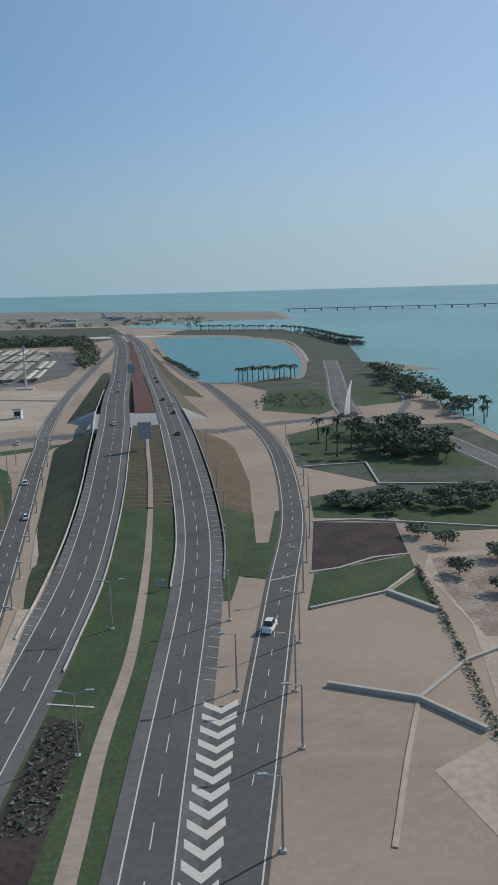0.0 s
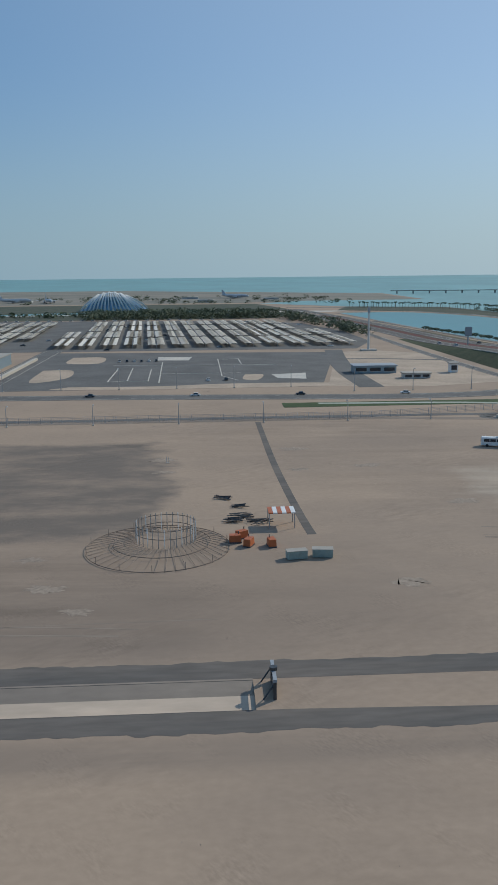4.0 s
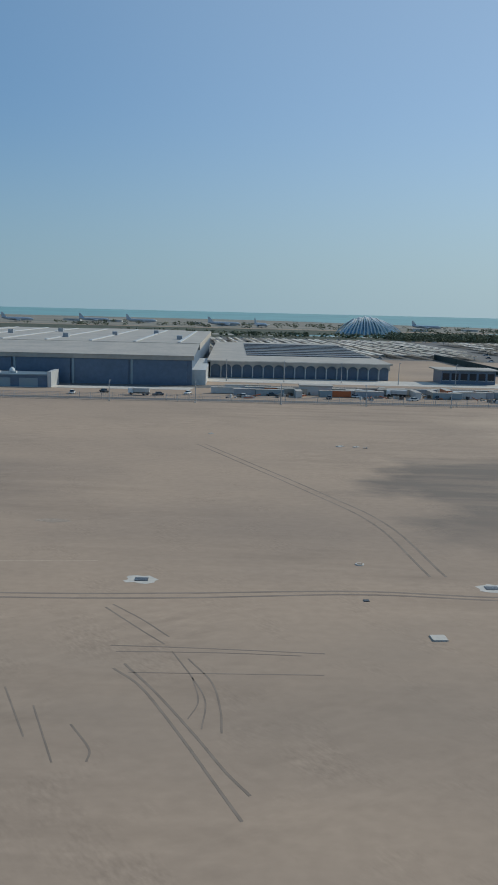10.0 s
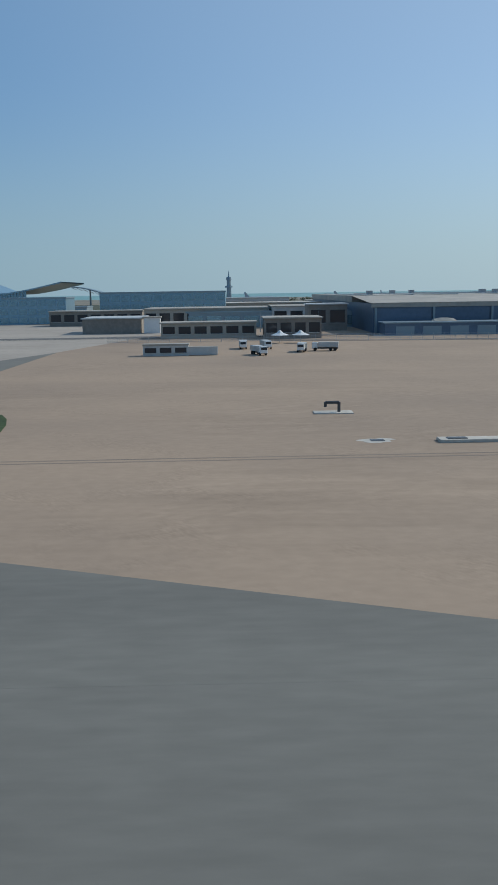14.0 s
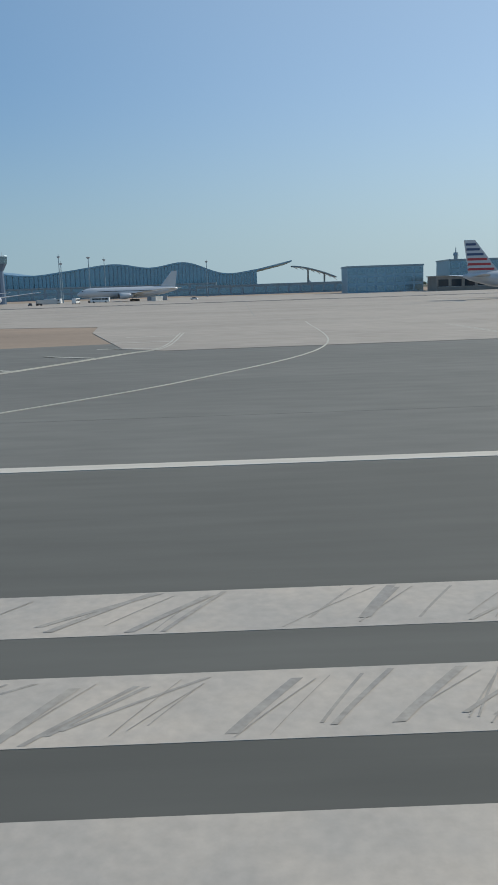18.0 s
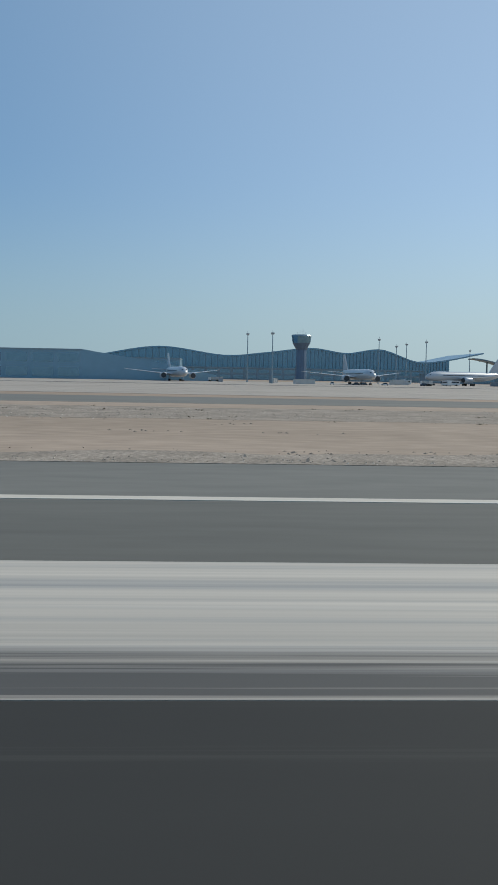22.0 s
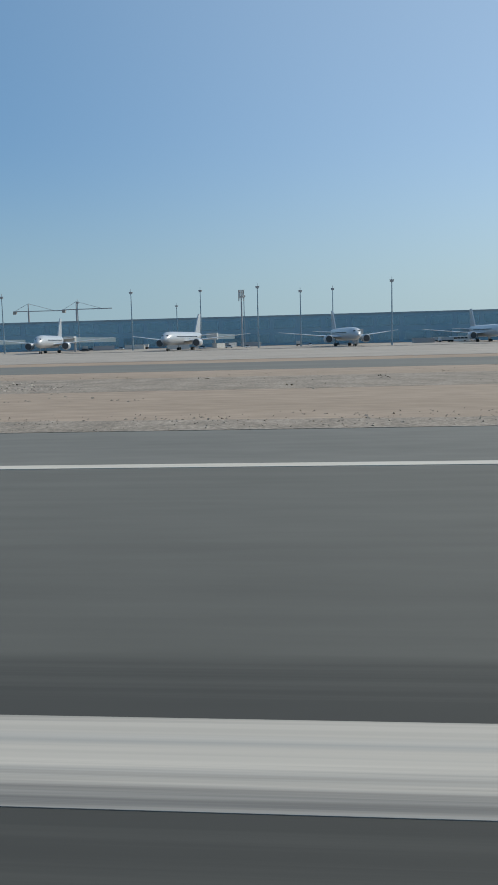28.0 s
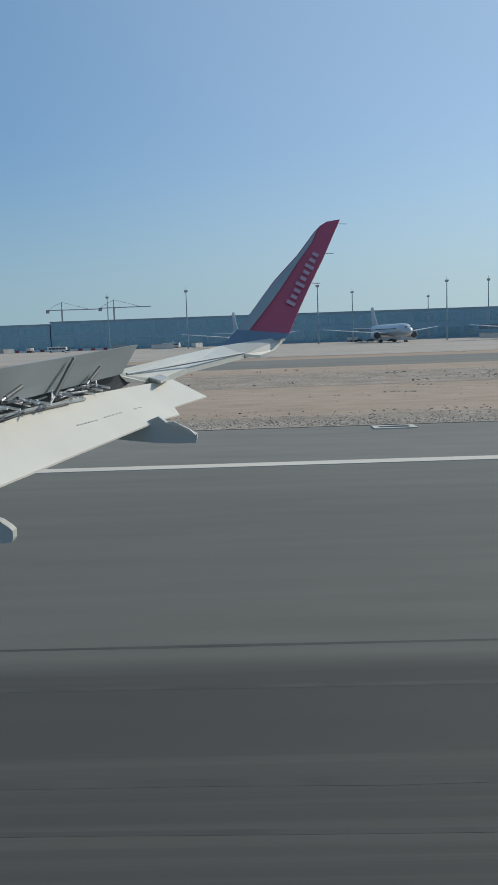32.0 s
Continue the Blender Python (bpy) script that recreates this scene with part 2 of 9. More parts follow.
def rub_in(m, base, y_edge, crisp, y_clean, share, x_near, x_full, x_thin, x_dense, lo, hi):
    """Tyre rubber ground into the surface: long streaks below a slanting edge, faint beyond it up to y_clean."""
    n, l = m.node_tree.nodes, m.node_tree.links
    geo = n.new("ShaderNodeNewGeometry")
    sep = n.new("ShaderNodeSeparateXYZ")
    l.new(geo.outputs["Position"], sep.inputs[0])
    streak = noise_node(n, l, geo.outputs["Position"], (0.010, 1.25, 1), 7, 0.65)
    ragged = noise_node(n, l, geo.outputs["Position"], (0.03, 0.6, 1), 5, 0.6)
    lean = n.new("ShaderNodeMath")
    for i, (xa, xb, shift) in enumerate(((-751, -890, -2.0), (-898, -945, 2.6))):
        bend = n.new("ShaderNodeMapRange")
        bend.inputs[1].default_value, bend.inputs[2].default_value, bend.inputs[4].default_value = xa, xb, shift
        l.new(sep.outputs[0], bend.inputs[0])
        l.new(bend.outputs[0], lean.inputs[i])
    level = n.new("ShaderNodeMath")
    l.new(sep.outputs[1], level.inputs[0])
    l.new(lean.outputs[0], level.inputs[1])
    wavy = n.new("ShaderNodeMath")
    wavy.operation = "MULTIPLY_ADD"
    wavy.inputs[1].default_value = 0.9
    l.new(ragged.outputs[0], wavy.inputs[0])
    l.new(level.outputs[0], wavy.inputs[2])
    along, out, fade, hard, faint = (n.new("ShaderNodeMapRange") for _ in range(5))
    hard.inputs[1].default_value, hard.inputs[2].default_value = y_edge + 0.45 + crisp, y_edge + 0.45
    hard.inputs[4].default_value = 1 - share
    l.new(wavy.outputs[0], hard.inputs[0])
    faint.inputs[1].default_value, faint.inputs[2].default_value, faint.inputs[4].default_value = y_clean, y_edge, share
    l.new(level.outputs[0], faint.inputs[0])
    both = n.new("ShaderNodeMath")
    l.new(hard.outputs[0], both.inputs[0])
    l.new(faint.outputs[0], both.inputs[1])
    along.inputs[1].default_value, along.inputs[2].default_value = x_near, x_full
    l.new(sep.outputs[0], along.inputs[0])
    out.inputs[1].default_value, out.inputs[2].default_value = lo, hi
    l.new(streak.outputs[0], out.inputs[0])
    fade.inputs[1].default_value, fade.inputs[2].default_value = x_thin, x_dense
    fade.inputs[3].default_value, fade.inputs[4].default_value = 0.70, 0.97
    l.new(sep.outputs[0], fade.inputs[0])
    amount = multiply(n, l, multiply(n, l, both.outputs[0], along.outputs[0]), multiply(n, l, out.outputs[0], fade.outputs[0]))
    mix = n.new("ShaderNodeMix")
    mix.data_type = "RGBA"
    mix.inputs[7].default_value = (*base, 1)
    b = n["Principled BSDF"]
    l.new(b.inputs["Base Color"].links[0].from_socket, mix.inputs[6])
    l.new(amount, mix.inputs[0])
    l.new(mix.outputs[2], b.inputs["Base Color"])


rub_in(RUNWAY_RUBBER, (0.033, 0.032, 0.030), 7.2, 0.35, 15.5, 0.34, -650, -745, -960, -800, 0.10, 0.50)
SCUFF = surface("scuffed_marking", (0.39, 0.345, 0.29), 0.8, 0, 0.15, 0.1, 1, 0, (0.33, 0.30, 0.265), 0.5)
SHOULDER = surface("shoulder_asphalt", (0.205, 0.196, 0.172), 0.9, 0, 0.08, 0.7, 10, 0.006, (0.178, 0.170, 0.150), 0.5, (0.3, 1, 1), spec=0.3)
CONCRETE = surface("apron_concrete", (0.44, 0.38, 0.318), 0.85, 0, 0.08, 1.2, 14, 0.004, (0.38, 0.325, 0.272), 0.5, (0.6, 1, 1), spec=0.3)
CONCRETE_PALE = surface("pale_concrete", (0.60, 0.54, 0.46), 0.85, 0, 0.12, 0.8, 8, 0.01, (0.50, 0.47, 0.42), 0.5, spec=0.3)
CONCRETE_GREY = surface("grey_concrete", (0.36, 0.34, 0.31), 0.88, 0, 0.12, 0.7, 7, 0.01, spec=0.3)
GRASS = surface("lawn", (0.075, 0.105, 0.045), 0.95, 0, 0.22, 0.5, 9, 0.03, (0.055, 0.08, 0.036), 0.5, spec=0.2)
GRASS_DRY = surface("dry_bank", (0.115, 0.105, 0.062), 0.95, 0, 0.25, 0.6, 7, 0.04, (0.15, 0.115, 0.075), 0.5, spec=0.2)
SOIL = surface("dark_soil", (0.075, 0.055, 0.05), 0.95, 0, 0.25, 0.6, 5, 0.05, spec=0.2)
FLOWERS = surface("red_planting", (0.15, 0.058, 0.058), 0.95, 0, 0.3, 0.5, 6, 0.06, (0.12, 0.09, 0.05), 0.55, spec=0.2)
PATH_GREEN = surface("cycle_path", (0.36, 0.385, 0.295), 0.85, 0, 0.08, 0.8, 12, 0, (0.44, 0.45, 0.38), 0.5, spec=0.3)
SEA = water_surface("sea_water", (0.20, 0.38, 0.355), 4.0, 0.4)
LAGOON = water_surface("lagoon_water", (0.06, 0.25, 0.255), 2.5, 0.3)
WHITE = surface("white_marking", (0.63, 0.56, 0.465), 0.7, 0, 0.07, 0.4, 3, 0, (0.58, 0.57, 0.54), 0.6, (0.1, 1.5, 1))
WHITE_WORN = surface("worn_marking", (0.55, 0.49, 0.415), 0.75, 0, 0.10, 0.3, 1.5, 0, (0.26, 0.26, 0.255), 0.60, (0.02, 2.2, 1))
rub_in(WHITE_WORN, (0.075, 0.07, 0.064), 6.6, 0.5, 8.6, 0.35, -650, -760, -1010, -880, 0.44, 0.56)
YELLOW = surface("yellow_marking", (0.60, 0.30, 0.08), 0.75, 0, 0.25, 0.12, 1.2, 0, (0.36, 0.22, 0.11), 0.57)
THR_WHITE = surface("weathered_white_marking", (0.53, 0.455, 0.375), 0.75, 0, 0.07, 0.12, 1.4, 0.003, (0.44, 0.39, 0.335), 0.5)
YELLOW_WORN = surface("worn_yellow_marking", (0.56, 0.40, 0.20), 0.75, 0, 0.14, 0.25, 2, 0, (0.48, 0.39, 0.26), 0.5)
YELLOW_PALE = surface("faded_yellow_marking", (0.54, 0.51, 0.43), 0.75, 0, 0.10, 0.3, 3, 0)

# ---- building helpers ----


def mesh_of(name, bm, material):
    me = bpy.data.meshes.new(name)
    bm.to_mesh(me)
    bm.free()
    me.materials.append(material)
    return me


def part(name, bm, material, parent=None, label="", kind=""):
    ob = new(name, mesh_of(name, bm, material))
    if parent:
        ob.parent = parent
    return tagged(ob, label, kind=kind)


def thing(name, m, label, category, group=""):
    ob = new(name)
    ob.empty_display_size = 0.5
    ob.matrix_world = m
    return tagged(ob, label, category, group)


def box(bm, x0, x1, y0, y1, z0, z1, top=1.0):
    """A block; top scales its upper face about its middle."""
    cx, cy = (x0 + x1) / 2, (y0 + y1) / 2
    lo = [bm.verts.new(v) for v in ((x0, y0, z0), (x1, y0, z0), (x1, y1, z0), (x0, y1, z0))]
    hi = [bm.verts.new((cx + (x - cx) * top, cy + (y - cy) * top, z1)) for x, y in ((x0, y0), (x1, y0), (x1, y1), (x0, y1))]
    bm.faces.new(lo[::-1])
    bm.faces.new(hi)
    for i in range(4):
        bm.faces.new((lo[i], lo[(i + 1) % 4], hi[(i + 1) % 4], hi[i]))


def blk(*a, **k):
    bm = bmesh.new()
    box(bm, *a, **k)
    return bm


def tube(bm, rings, sides=10, closed=True):
    """Skin over rings of (centre, radius_x, radius_z, axis): axis 'x', 'y' or 'z' is the way the tube runs."""
    loops = []
    for c, ra, rb, axis in rings:
        ring = []
        for i in range(sides):
            a = 2 * math.pi * i / sides
            u, v = ra * math.cos(a), rb * math.sin(a)
            off = {"x": (0, u, v), "y": (u, 0, v), "z": (u, v, 0)}[axis]
            ring.append(bm.verts.new((c[0] + off[0], c[1] + off[1], c[2] + off[2])))
        loops.append(ring)
    for a, b in zip(loops, loops[1:]):
        for i in range(sides):
            bm.faces.new((a[i], a[(i + 1) % sides], b[(i + 1) % sides], b[i]))
    if closed:
        bm.faces.new(loops[0][::-1])
        bm.faces.new(loops[-1])


def pole(x, y, z0, z1, r0, r1=None, sides=8):
    bm = bmesh.new()
    tube(bm, [((x, y, z0), r0, r0, "z"), ((x, y, z1), r1 or r0, r1 or r0, "z")], sides)
    return bm


def bar(p, q, r, sides=6):
    """A rod from p to q."""
    bm = bmesh.new()
    p, q = Vector(p), Vector(q)
    d = q - p
    bmesh.ops.create_cone(bm, cap_ends=True, segments=sides, radius1=r, radius2=r, depth=d.length)
    bm.transform(Matrix.Translation((p + q) / 2) @ d.to_track_quat("Z", "Y").to_matrix().to_4x4())
    return bm


def smooth_line(pts, n=8):
    """A Catmull-Rom line through the points."""
    p = [Vector(q) for q in pts]
    p = [2 * p[0] - p[1]] + p + [2 * p[-1] - p[-2]]
    out = []
    for i in range(1, len(p) - 2):
        for k in range(n):
            t = k / n
            a, b, c, d = p[i - 1], p[i], p[i + 1], p[i + 2]
            out.append(0.5 * ((2 * b) + (c - a) * t + (2 * a - 5 * b + 4 * c - d) * t * t + (3 * b - a - 3 * c + d) * t ** 3))
    out.append(p[-2])
    return out


def sides_of(line, w):
    """Left and right of a line at the distances w, a number or one for each point."""
    left, right = [], []
    for i, q in enumerate(line):
        d = (line[min(i + 1, len(line) - 1)] - line[max(i - 1, 0)]).normalized()
        k = w[i] if isinstance(w, list) else w
        left.append(q + Vector((-d.y, d.x)) * k)
        right.append(q - Vector((-d.y, d.x)) * k)
    return left, right


def strip_mesh(line, wl_, wr_, z0, z1):
    """A slab along a line from wl_ to its left to wr_ to its right, from z0 up to z1."""
    bm = bmesh.new()
    left, _ = sides_of(line, wl_)
    _, right = sides_of(line, wr_)
    rows = [[bm.verts.new((p.x, p.y, z)) for p, z in ((a, z0), (a, z1), (b, z1), (b, z0))] for a, b in zip(left, right)]
    for r, s in zip(rows, rows[1:]):
        for i in range(3):
            bm.faces.new((r[i], r[i + 1], s[i + 1], s[i]))
    bm.faces.new(rows[0])
    bm.faces.new(rows[-1][::-1])
    return bm


def setting(ob, label, category):
    return tagged(ob, label, category, kind="structure")


def ribbon(name, pts, width, z, material, label, category, n=8, z0=-0.05):
    line = smooth_line(pts, n)
    if isinstance(width, tuple):
        width = [width[0] + (width[1] - width[0]) * i / (len(line) - 1) for i in range(len(line))]
        half = [w / 2 for w in width]
    else:
        half = width / 2
    return setting(part(name, strip_mesh(line, half, half, z0, z), material), label, category)


def area(name, pts, z, material, label, category, smooth=0, z0=-0.05):
    """A slab with the outline pts."""
    if smooth:
        pts = [(q.x, q.y) for q in smooth_line(list(pts) + [pts[0]], smooth)][:-1]
    bm = bmesh.new()
    hi = [bm.verts.new((*p[:2], z)) for p in pts]
    f = bm.faces.new(hi)
    if f.calc_area() and sum(a.co.x * b.co.y - b.co.x * a.co.y for a, b in zip(hi, hi[1:] + hi[:1])) < 0:
        f.normal_flip()
    ext = bmesh.ops.extrude_edge_only(bm, edges=bm.edges[:])
    for v in ext["geom"]:
        if isinstance(v, bmesh.types.BMVert):
            v.co.z = z0
    bmesh.ops.triangulate(bm, faces=[f])
    return setting(part(name, bm, material), label, category)


# ---- ground ----
TRENCH = (-339.0, -147.0, 64.0, 69.2)
bm = bmesh.new()
gx, gy = [-5600, TRENCH[0], TRENCH[1], 4400], [-2600, TRENCH[2], TRENCH[3], 4990]
gv = [[bm.verts.new((x, y, 0)) for y in gy] for x in gx]
for i in range(3):
    for j in range(3):
        if (i, j) != (1, 1):
            bm.faces.new((gv[i][j], gv[i + 1][j], gv[i + 1][j + 1], gv[i][j + 1]))
setting(part("ground", bm, SAND), "flat pale brown desert sand with darker streaks", "ground")
SEA_LINE = [(84, 120), (4400, 120), (4400, 4990), (-5600, 4990), (-5600, 1650), (-330, 1700), (125, 1313), (119, 1029), (-32, 1024), (-90, 960), (-10, 850), (82, 810), (107, 586), (90, 459), (113, 404), (92, 397), (88, 332), (84, 271)]
area("water_sea", SEA_LINE, 0.08, SEA, "turquoise shallow sea under a hazy sky", "water")
LAGOON_LINE = [(-38, 722), (-17, 499), (-3, 397), (17, 373), (40, 394), (47, 387), (59, 471), (63, 619), (24, 714)]
area("water_lagoon", LAGOON_LINE, 0.10, LAGOON, "calm blue-green lagoon", "water", 5)

# ---- runway and taxiways ----
X0, X1 = -440.0, -1700.0
bm = blk(X1, X0, -40, 25.2, -0.05, 0.02)
setting(part("runway_shoulder", bm, SHOULDER), "grey paved runway shoulder", "runway")
bm = blk(X1, -583, -40, 17.6, 0.0, 0.03)
setting(part("runway", bm, RUNWAY_RUBBER), "grey asphalt runway", "runway")
area("pavement_entry", [(-505, 25), (-560, 46), (-567, 60), (-566, 190), (-640, 190), (-628, 90), (-617, 60), (-622, 40), (-645, 25)], 0.022, SHOULDER, "dark grey taxiway pavement", "pavement")
area("taxiway_entry", [(-560, 25.2), (-584, 20), (-584, 60.2), (-606, 60.2), (-610, 42), (-625, 25.2), (-650, 20), (-650, 17.6), (-560, 17.6)], 0.026, RUNWAY, "dark asphalt taxiway mouth", "pavement")
area("apron", [(-584, 60.2), (-584, 125), (-566, 182), (-540, 300), (-700, 420), (-900, 330), (-1700, 300), (-1700, 112), (-900, 118), (-720, 105), (-690, 92), (-668, 66), (-655, 62), (-640, 83), (-620, 84), (-608, 75), (-606, 60.2)], 0.03, CONCRETE, "pale pinkish concrete apron slabs", "pavement")
area("pavement_second", [(-640, 25), (-640, 36), (-622, 60), (-622, 68), (-640, 82), (-668, 66), (-700, 60), (-722, 34), (-730, 25)], 0.024, SHOULDER, "dark grey taxiway pavement", "pavement")
area("pavement_join", [(-584, 25.1), (-584, 60), (-606, 86), (-640, 110), (-668, 66), (-664, 25.1)], 0.0235, SHOULDER, "dark grey taxiway pavement", "pavement")
area("sand_island", [(-643.9, 38.8), (-644.6, 48), (-644.2, 55.4), (-641.4, 71.4), (-634, 78.3), (-627.1, 82.6), (-621.5, 79), (-620.5, 68), (-622.6, 62), (-627.2, 52.5), (-633.4, 43.4), (-637.5, 39.5), (-641.4, 37.7)], 0.06, SAND_RED, "reddish sand island between taxiways", "ground", 4)
area("pavement_fillet", [(-606, 58), (-605.4, 75), (-606, 86), (-608.3, 98), (-611, 103), (-618, 106.5), (-626, 107.5), (-640, 104), (-648, 96), (-648, 62), (-622, 52), (-614, 46)], 0.034, SHOULDER, "dark grey paved fillet beside the taxiway", "pavement", 3)
area("taxiway_parallel", [(-720, 78), (-1700, 70), (-1700, 98), (-900, 102), (-720, 96)], 0.036, SHOULDER, "grey parallel taxiway", "pavement")
area("taxiway_exit", [(-887, 18.23), (-897, 24.8), (-908, 29), (-915, 31.2), (-919.4, 32.4), (-920.9, 36), (-922.4, 48), (-924, 75), (-895, 104), (-1010, 100), (-985, 76), (-975, 60), (-976, 40), (-990, 28), (-1000, 24.8), (-1009, 18.23)], 0.04, SHOULDER, "grey asphalt taxiway exit", "pavement")
area("apron_throat", [(-657, 54.2), (-683, 53.2), (-686, 56), (-692, 80), (-696, 112), (-636, 112), (-640, 88), (-655, 75), (-657, 62)], 0.046, CONCRETE, "pale concrete throat of the second taxiway", "pavement")
area("lawn_entry", [(-567.6, 84.3), (-560, 90), (-552, 87), (-549, 72), (-553, 57), (-565, 51.5), (-568.2, 67)], 0.05, GRASS, "green turf beside the taxiway entry", "lawn", 4)

# ---- more materials ----
LEAF = surface("foliage", (0.17, 0.185, 0.125), 0.9, 0, 0.35, 0.5, 4, 0, (0.105, 0.125, 0.07), 0.5, spec=0.2)
PALM_LEAF = surface("palm_foliage", (0.06, 0.085, 0.035), 0.8, 0, 0.3, 0.5, 4, 0, spec=0.2)
BARK = surface("bark", (0.17, 0.12, 0.08), 0.95, 0, 0.25, 0.15, 2)
STEEL = surface("galvanised_steel", (0.42, 0.43, 0.44), 0.5, 0.7, 0.08, 0.4, 3)
PAINT_WHITE = surface("white_paint", (0.78, 0.77, 0.74), 0.45, 0, 0.05, 0.5, 3)
PAINT_GREY = surface("grey_paint", (0.34, 0.36, 0.38), 0.5, 0, 0.06, 0.6, 4)
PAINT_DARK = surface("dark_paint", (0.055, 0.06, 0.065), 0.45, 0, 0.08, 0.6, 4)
PAINT_RED = surface("red_paint", (0.42, 0.045, 0.05), 0.45, 0, 0.08, 0.6, 4)
PAINT_ORANGE = surface("orange_paint", (0.48, 0.13, 0.04), 0.5, 0, 0.1, 0.5, 2)
RUBBER = surface("rubber", (0.02, 0.02, 0.02), 0.8, 0, 0.1, 0.3, 2)
GLASS_DARK = surface("tinted_glass", (0.025, 0.035, 0.045), 0.08, 0, 0.05, 2, 12)
WALL_SAND = surface("rendered_wall", (0.46, 0.41, 0.34), 0.85, 0, 0.06, 0.6, 6)
ROOF_WHITE = surface("white_sheet_roof", (0.45, 0.40, 0.335), 0.65, 0, 0.08, 1.0, 9, 0, (0.37, 0.335, 0.285), 0.5)
FABRIC = surface("shade_fabric", (0.80, 0.74, 0.64), 0.75, 0, 0.08, 0.8, 6, random_piece=0.10)
TERM_GLASS = surface("blue_reflective_glazing", (0.20, 0.33, 0.42), 0.25, 0.85, 0.06, 2, 12)
CLAD_BLUE = surface("blue_metal_cladding", (0.25, 0.39, 0.48), 0.42, 0.65, 0.03, 3.0, 20)
CLAD_GREY = surface("grey_metal_cladding", (0.26, 0.335, 0.38), 0.45, 0.5, 0.03, 3.0, 20)
CLAD_PALE = surface("pale_cladding", (0.55, 0.55, 0.53), 0.5, 0.1, 0.06, 1.2, 12)

# ---- highway ----


def table(rows, y):
    """A value read between rows of (y, value)."""
    if y <= rows[0][0]:
        return rows[0][1]
    for (a, u), (b, v) in zip(rows, rows[1:]):
        if y <= b:
            return u + (v - u) * (y - a) / (b - a)
    return rows[-1][1]


def rise(y):
    """Height of the highway, which climbs a bank to cross the service road."""
    up, down = min(1, max(0, (y - 112) / 105)), min(1, max(0, (445 - y) / 165))
    return 4.1 * up * up * (3 - 2 * up) * down * down * (3 - 2 * down)


def lifted(ob):
    """Bends a piece of the highway and its parts up over the bank."""
    for o in (ob, *ob.children):
        if o.data:
            for v in o.data.vertices:
                v.co.z += rise(v.co.y)
    return ob


def between(name, y0, y1, left, right, material, label, z=0.05, drop=0.0, ridge=0.0, step=4.0, category="lawn", toe=0):
    """Ground between two lines x(y) that follows the highway; toe -1 or 1 lets its left or right edge fall to the plain."""
    bm = bmesh.new()
    n = max(2, int((y1 - y0) / step))
    rows = []
    for i in range(n + 1):
        y = y0 + (y1 - y0) * i / n
        h = rise(y) + z + (ridge if i % 2 else 0)
        xl, xr = left(y), right(y)
        hl, hr = (0.0 if toe < 0 else h), (0.0 if toe > 0 else h)
        rows.append([bm.verts.new(v) for v in ((xl, y, hl), (xl * 0.67 + xr * 0.33, y, (hl * 2 + hr) / 3 - drop), (xl * 0.33 + xr * 0.67, y, (hl + hr * 2) / 3 - drop), (xr, y, hr))])
    for a, b in zip(rows, rows[1:]):
        for i in range(3):
            bm.faces.new((a[i], a[i + 1], b[i + 1], b[i]))
    return setting(part(name, bm, material), label, category)


def road(name, pts, width, label, material=ROAD, dashes=(), z=0.10, edges=True, dash=1.7, gap=3.6, lines=(0.78, 0.80)):
    ob = ribbon(name, pts, width, z, material, label, "road", 10)
    line = smooth_line(pts, 10)
    n = len(line)
    half = [(width[0] + (width[1] - width[0]) * i / (n - 1)) / 2 for i in range(n)] if isinstance(width, tuple) else [width / 2] * n
    if edges:
        for k, side in zip(lines, (1, -1)):
            mids = [q + (v - q) * k * side for q, v in zip(line, sides_of(line, half)[0])]
            part("edge_line", strip_mesh(mids, 0.07, 0.07, z - 0.02, z + 0.012), WHITE, ob)
            if k < 0.7:
                mids = [q + (v - q) * (1 + k) / 2 * side for q, v in zip(line, sides_of(line, half)[0])]
                wide = [w * (1 - k) / 2 - 0.04 for w in half]
                part("shoulder", strip_mesh(mids, wide, wide, z - 0.02, z + 0.006), ROAD_OLD, ob)
    for off in dashes:
        lft = sides_of(line, half)[0]
        mids = [q + (lft[i] - q) * off for i, q in enumerate(line)]
        bm, run, on = bmesh.new(), 0.0, None
        for a, b in zip(mids, mids[1:]):
            seg = (b - a).length
            d = (b - a).normalized()
            s = 0.0
            while s < seg:
                if (run + s) % (dash + gap) < dash:
                    e = min(seg, s + dash - (run + s) % (dash + gap))
                    p, q, nrm = a + d * s, a + d * e, Vector((-d.y, d.x)) * 0.05
                    vs = [bm.verts.new((v.x, v.y, z + 0.012)) for v in (p + nrm, p - nrm, q - nrm, q + nrm)]
                    bm.faces.new(vs)
                    s = e + 0.001
                else:
                    s += (dash + gap) - (run + s) % (dash + gap) + 1e-4
            run += seg
        part("lane_dashes", bm, WHITE, ob, kind="stuff")
    return ob


ROAD_A = [(-28, -80), (-24.5, 20), (-22.5, 64), (-21, 87), (-19.7, 120), (-19.8, 146), (-20.6, 172), (-22.5, 205), (-25.2, 245), (-29.8, 300), (-36.8, 397), (-45, 500), (-57, 640), (-77, 800)]
ROAD_B = [(-16, -80), (-7, 30), (-4.2, 73), (-1.7, 112), (-1.0, 140), (-2.2, 170), (-4.6, 203), (-7.2, 238), (-10.4, 275), (-14.4, 324), (-20, 390), (-28.5, 490), (-36, 570), (-44, 650), (-66, 800)]
ROAD_C = [(-14, -80), (-2, 30), (4.1, 72), (10.6, 114), (17.5, 160), (20, 225), (14, 290), (4, 370), (-10, 460), (-30, 600)]
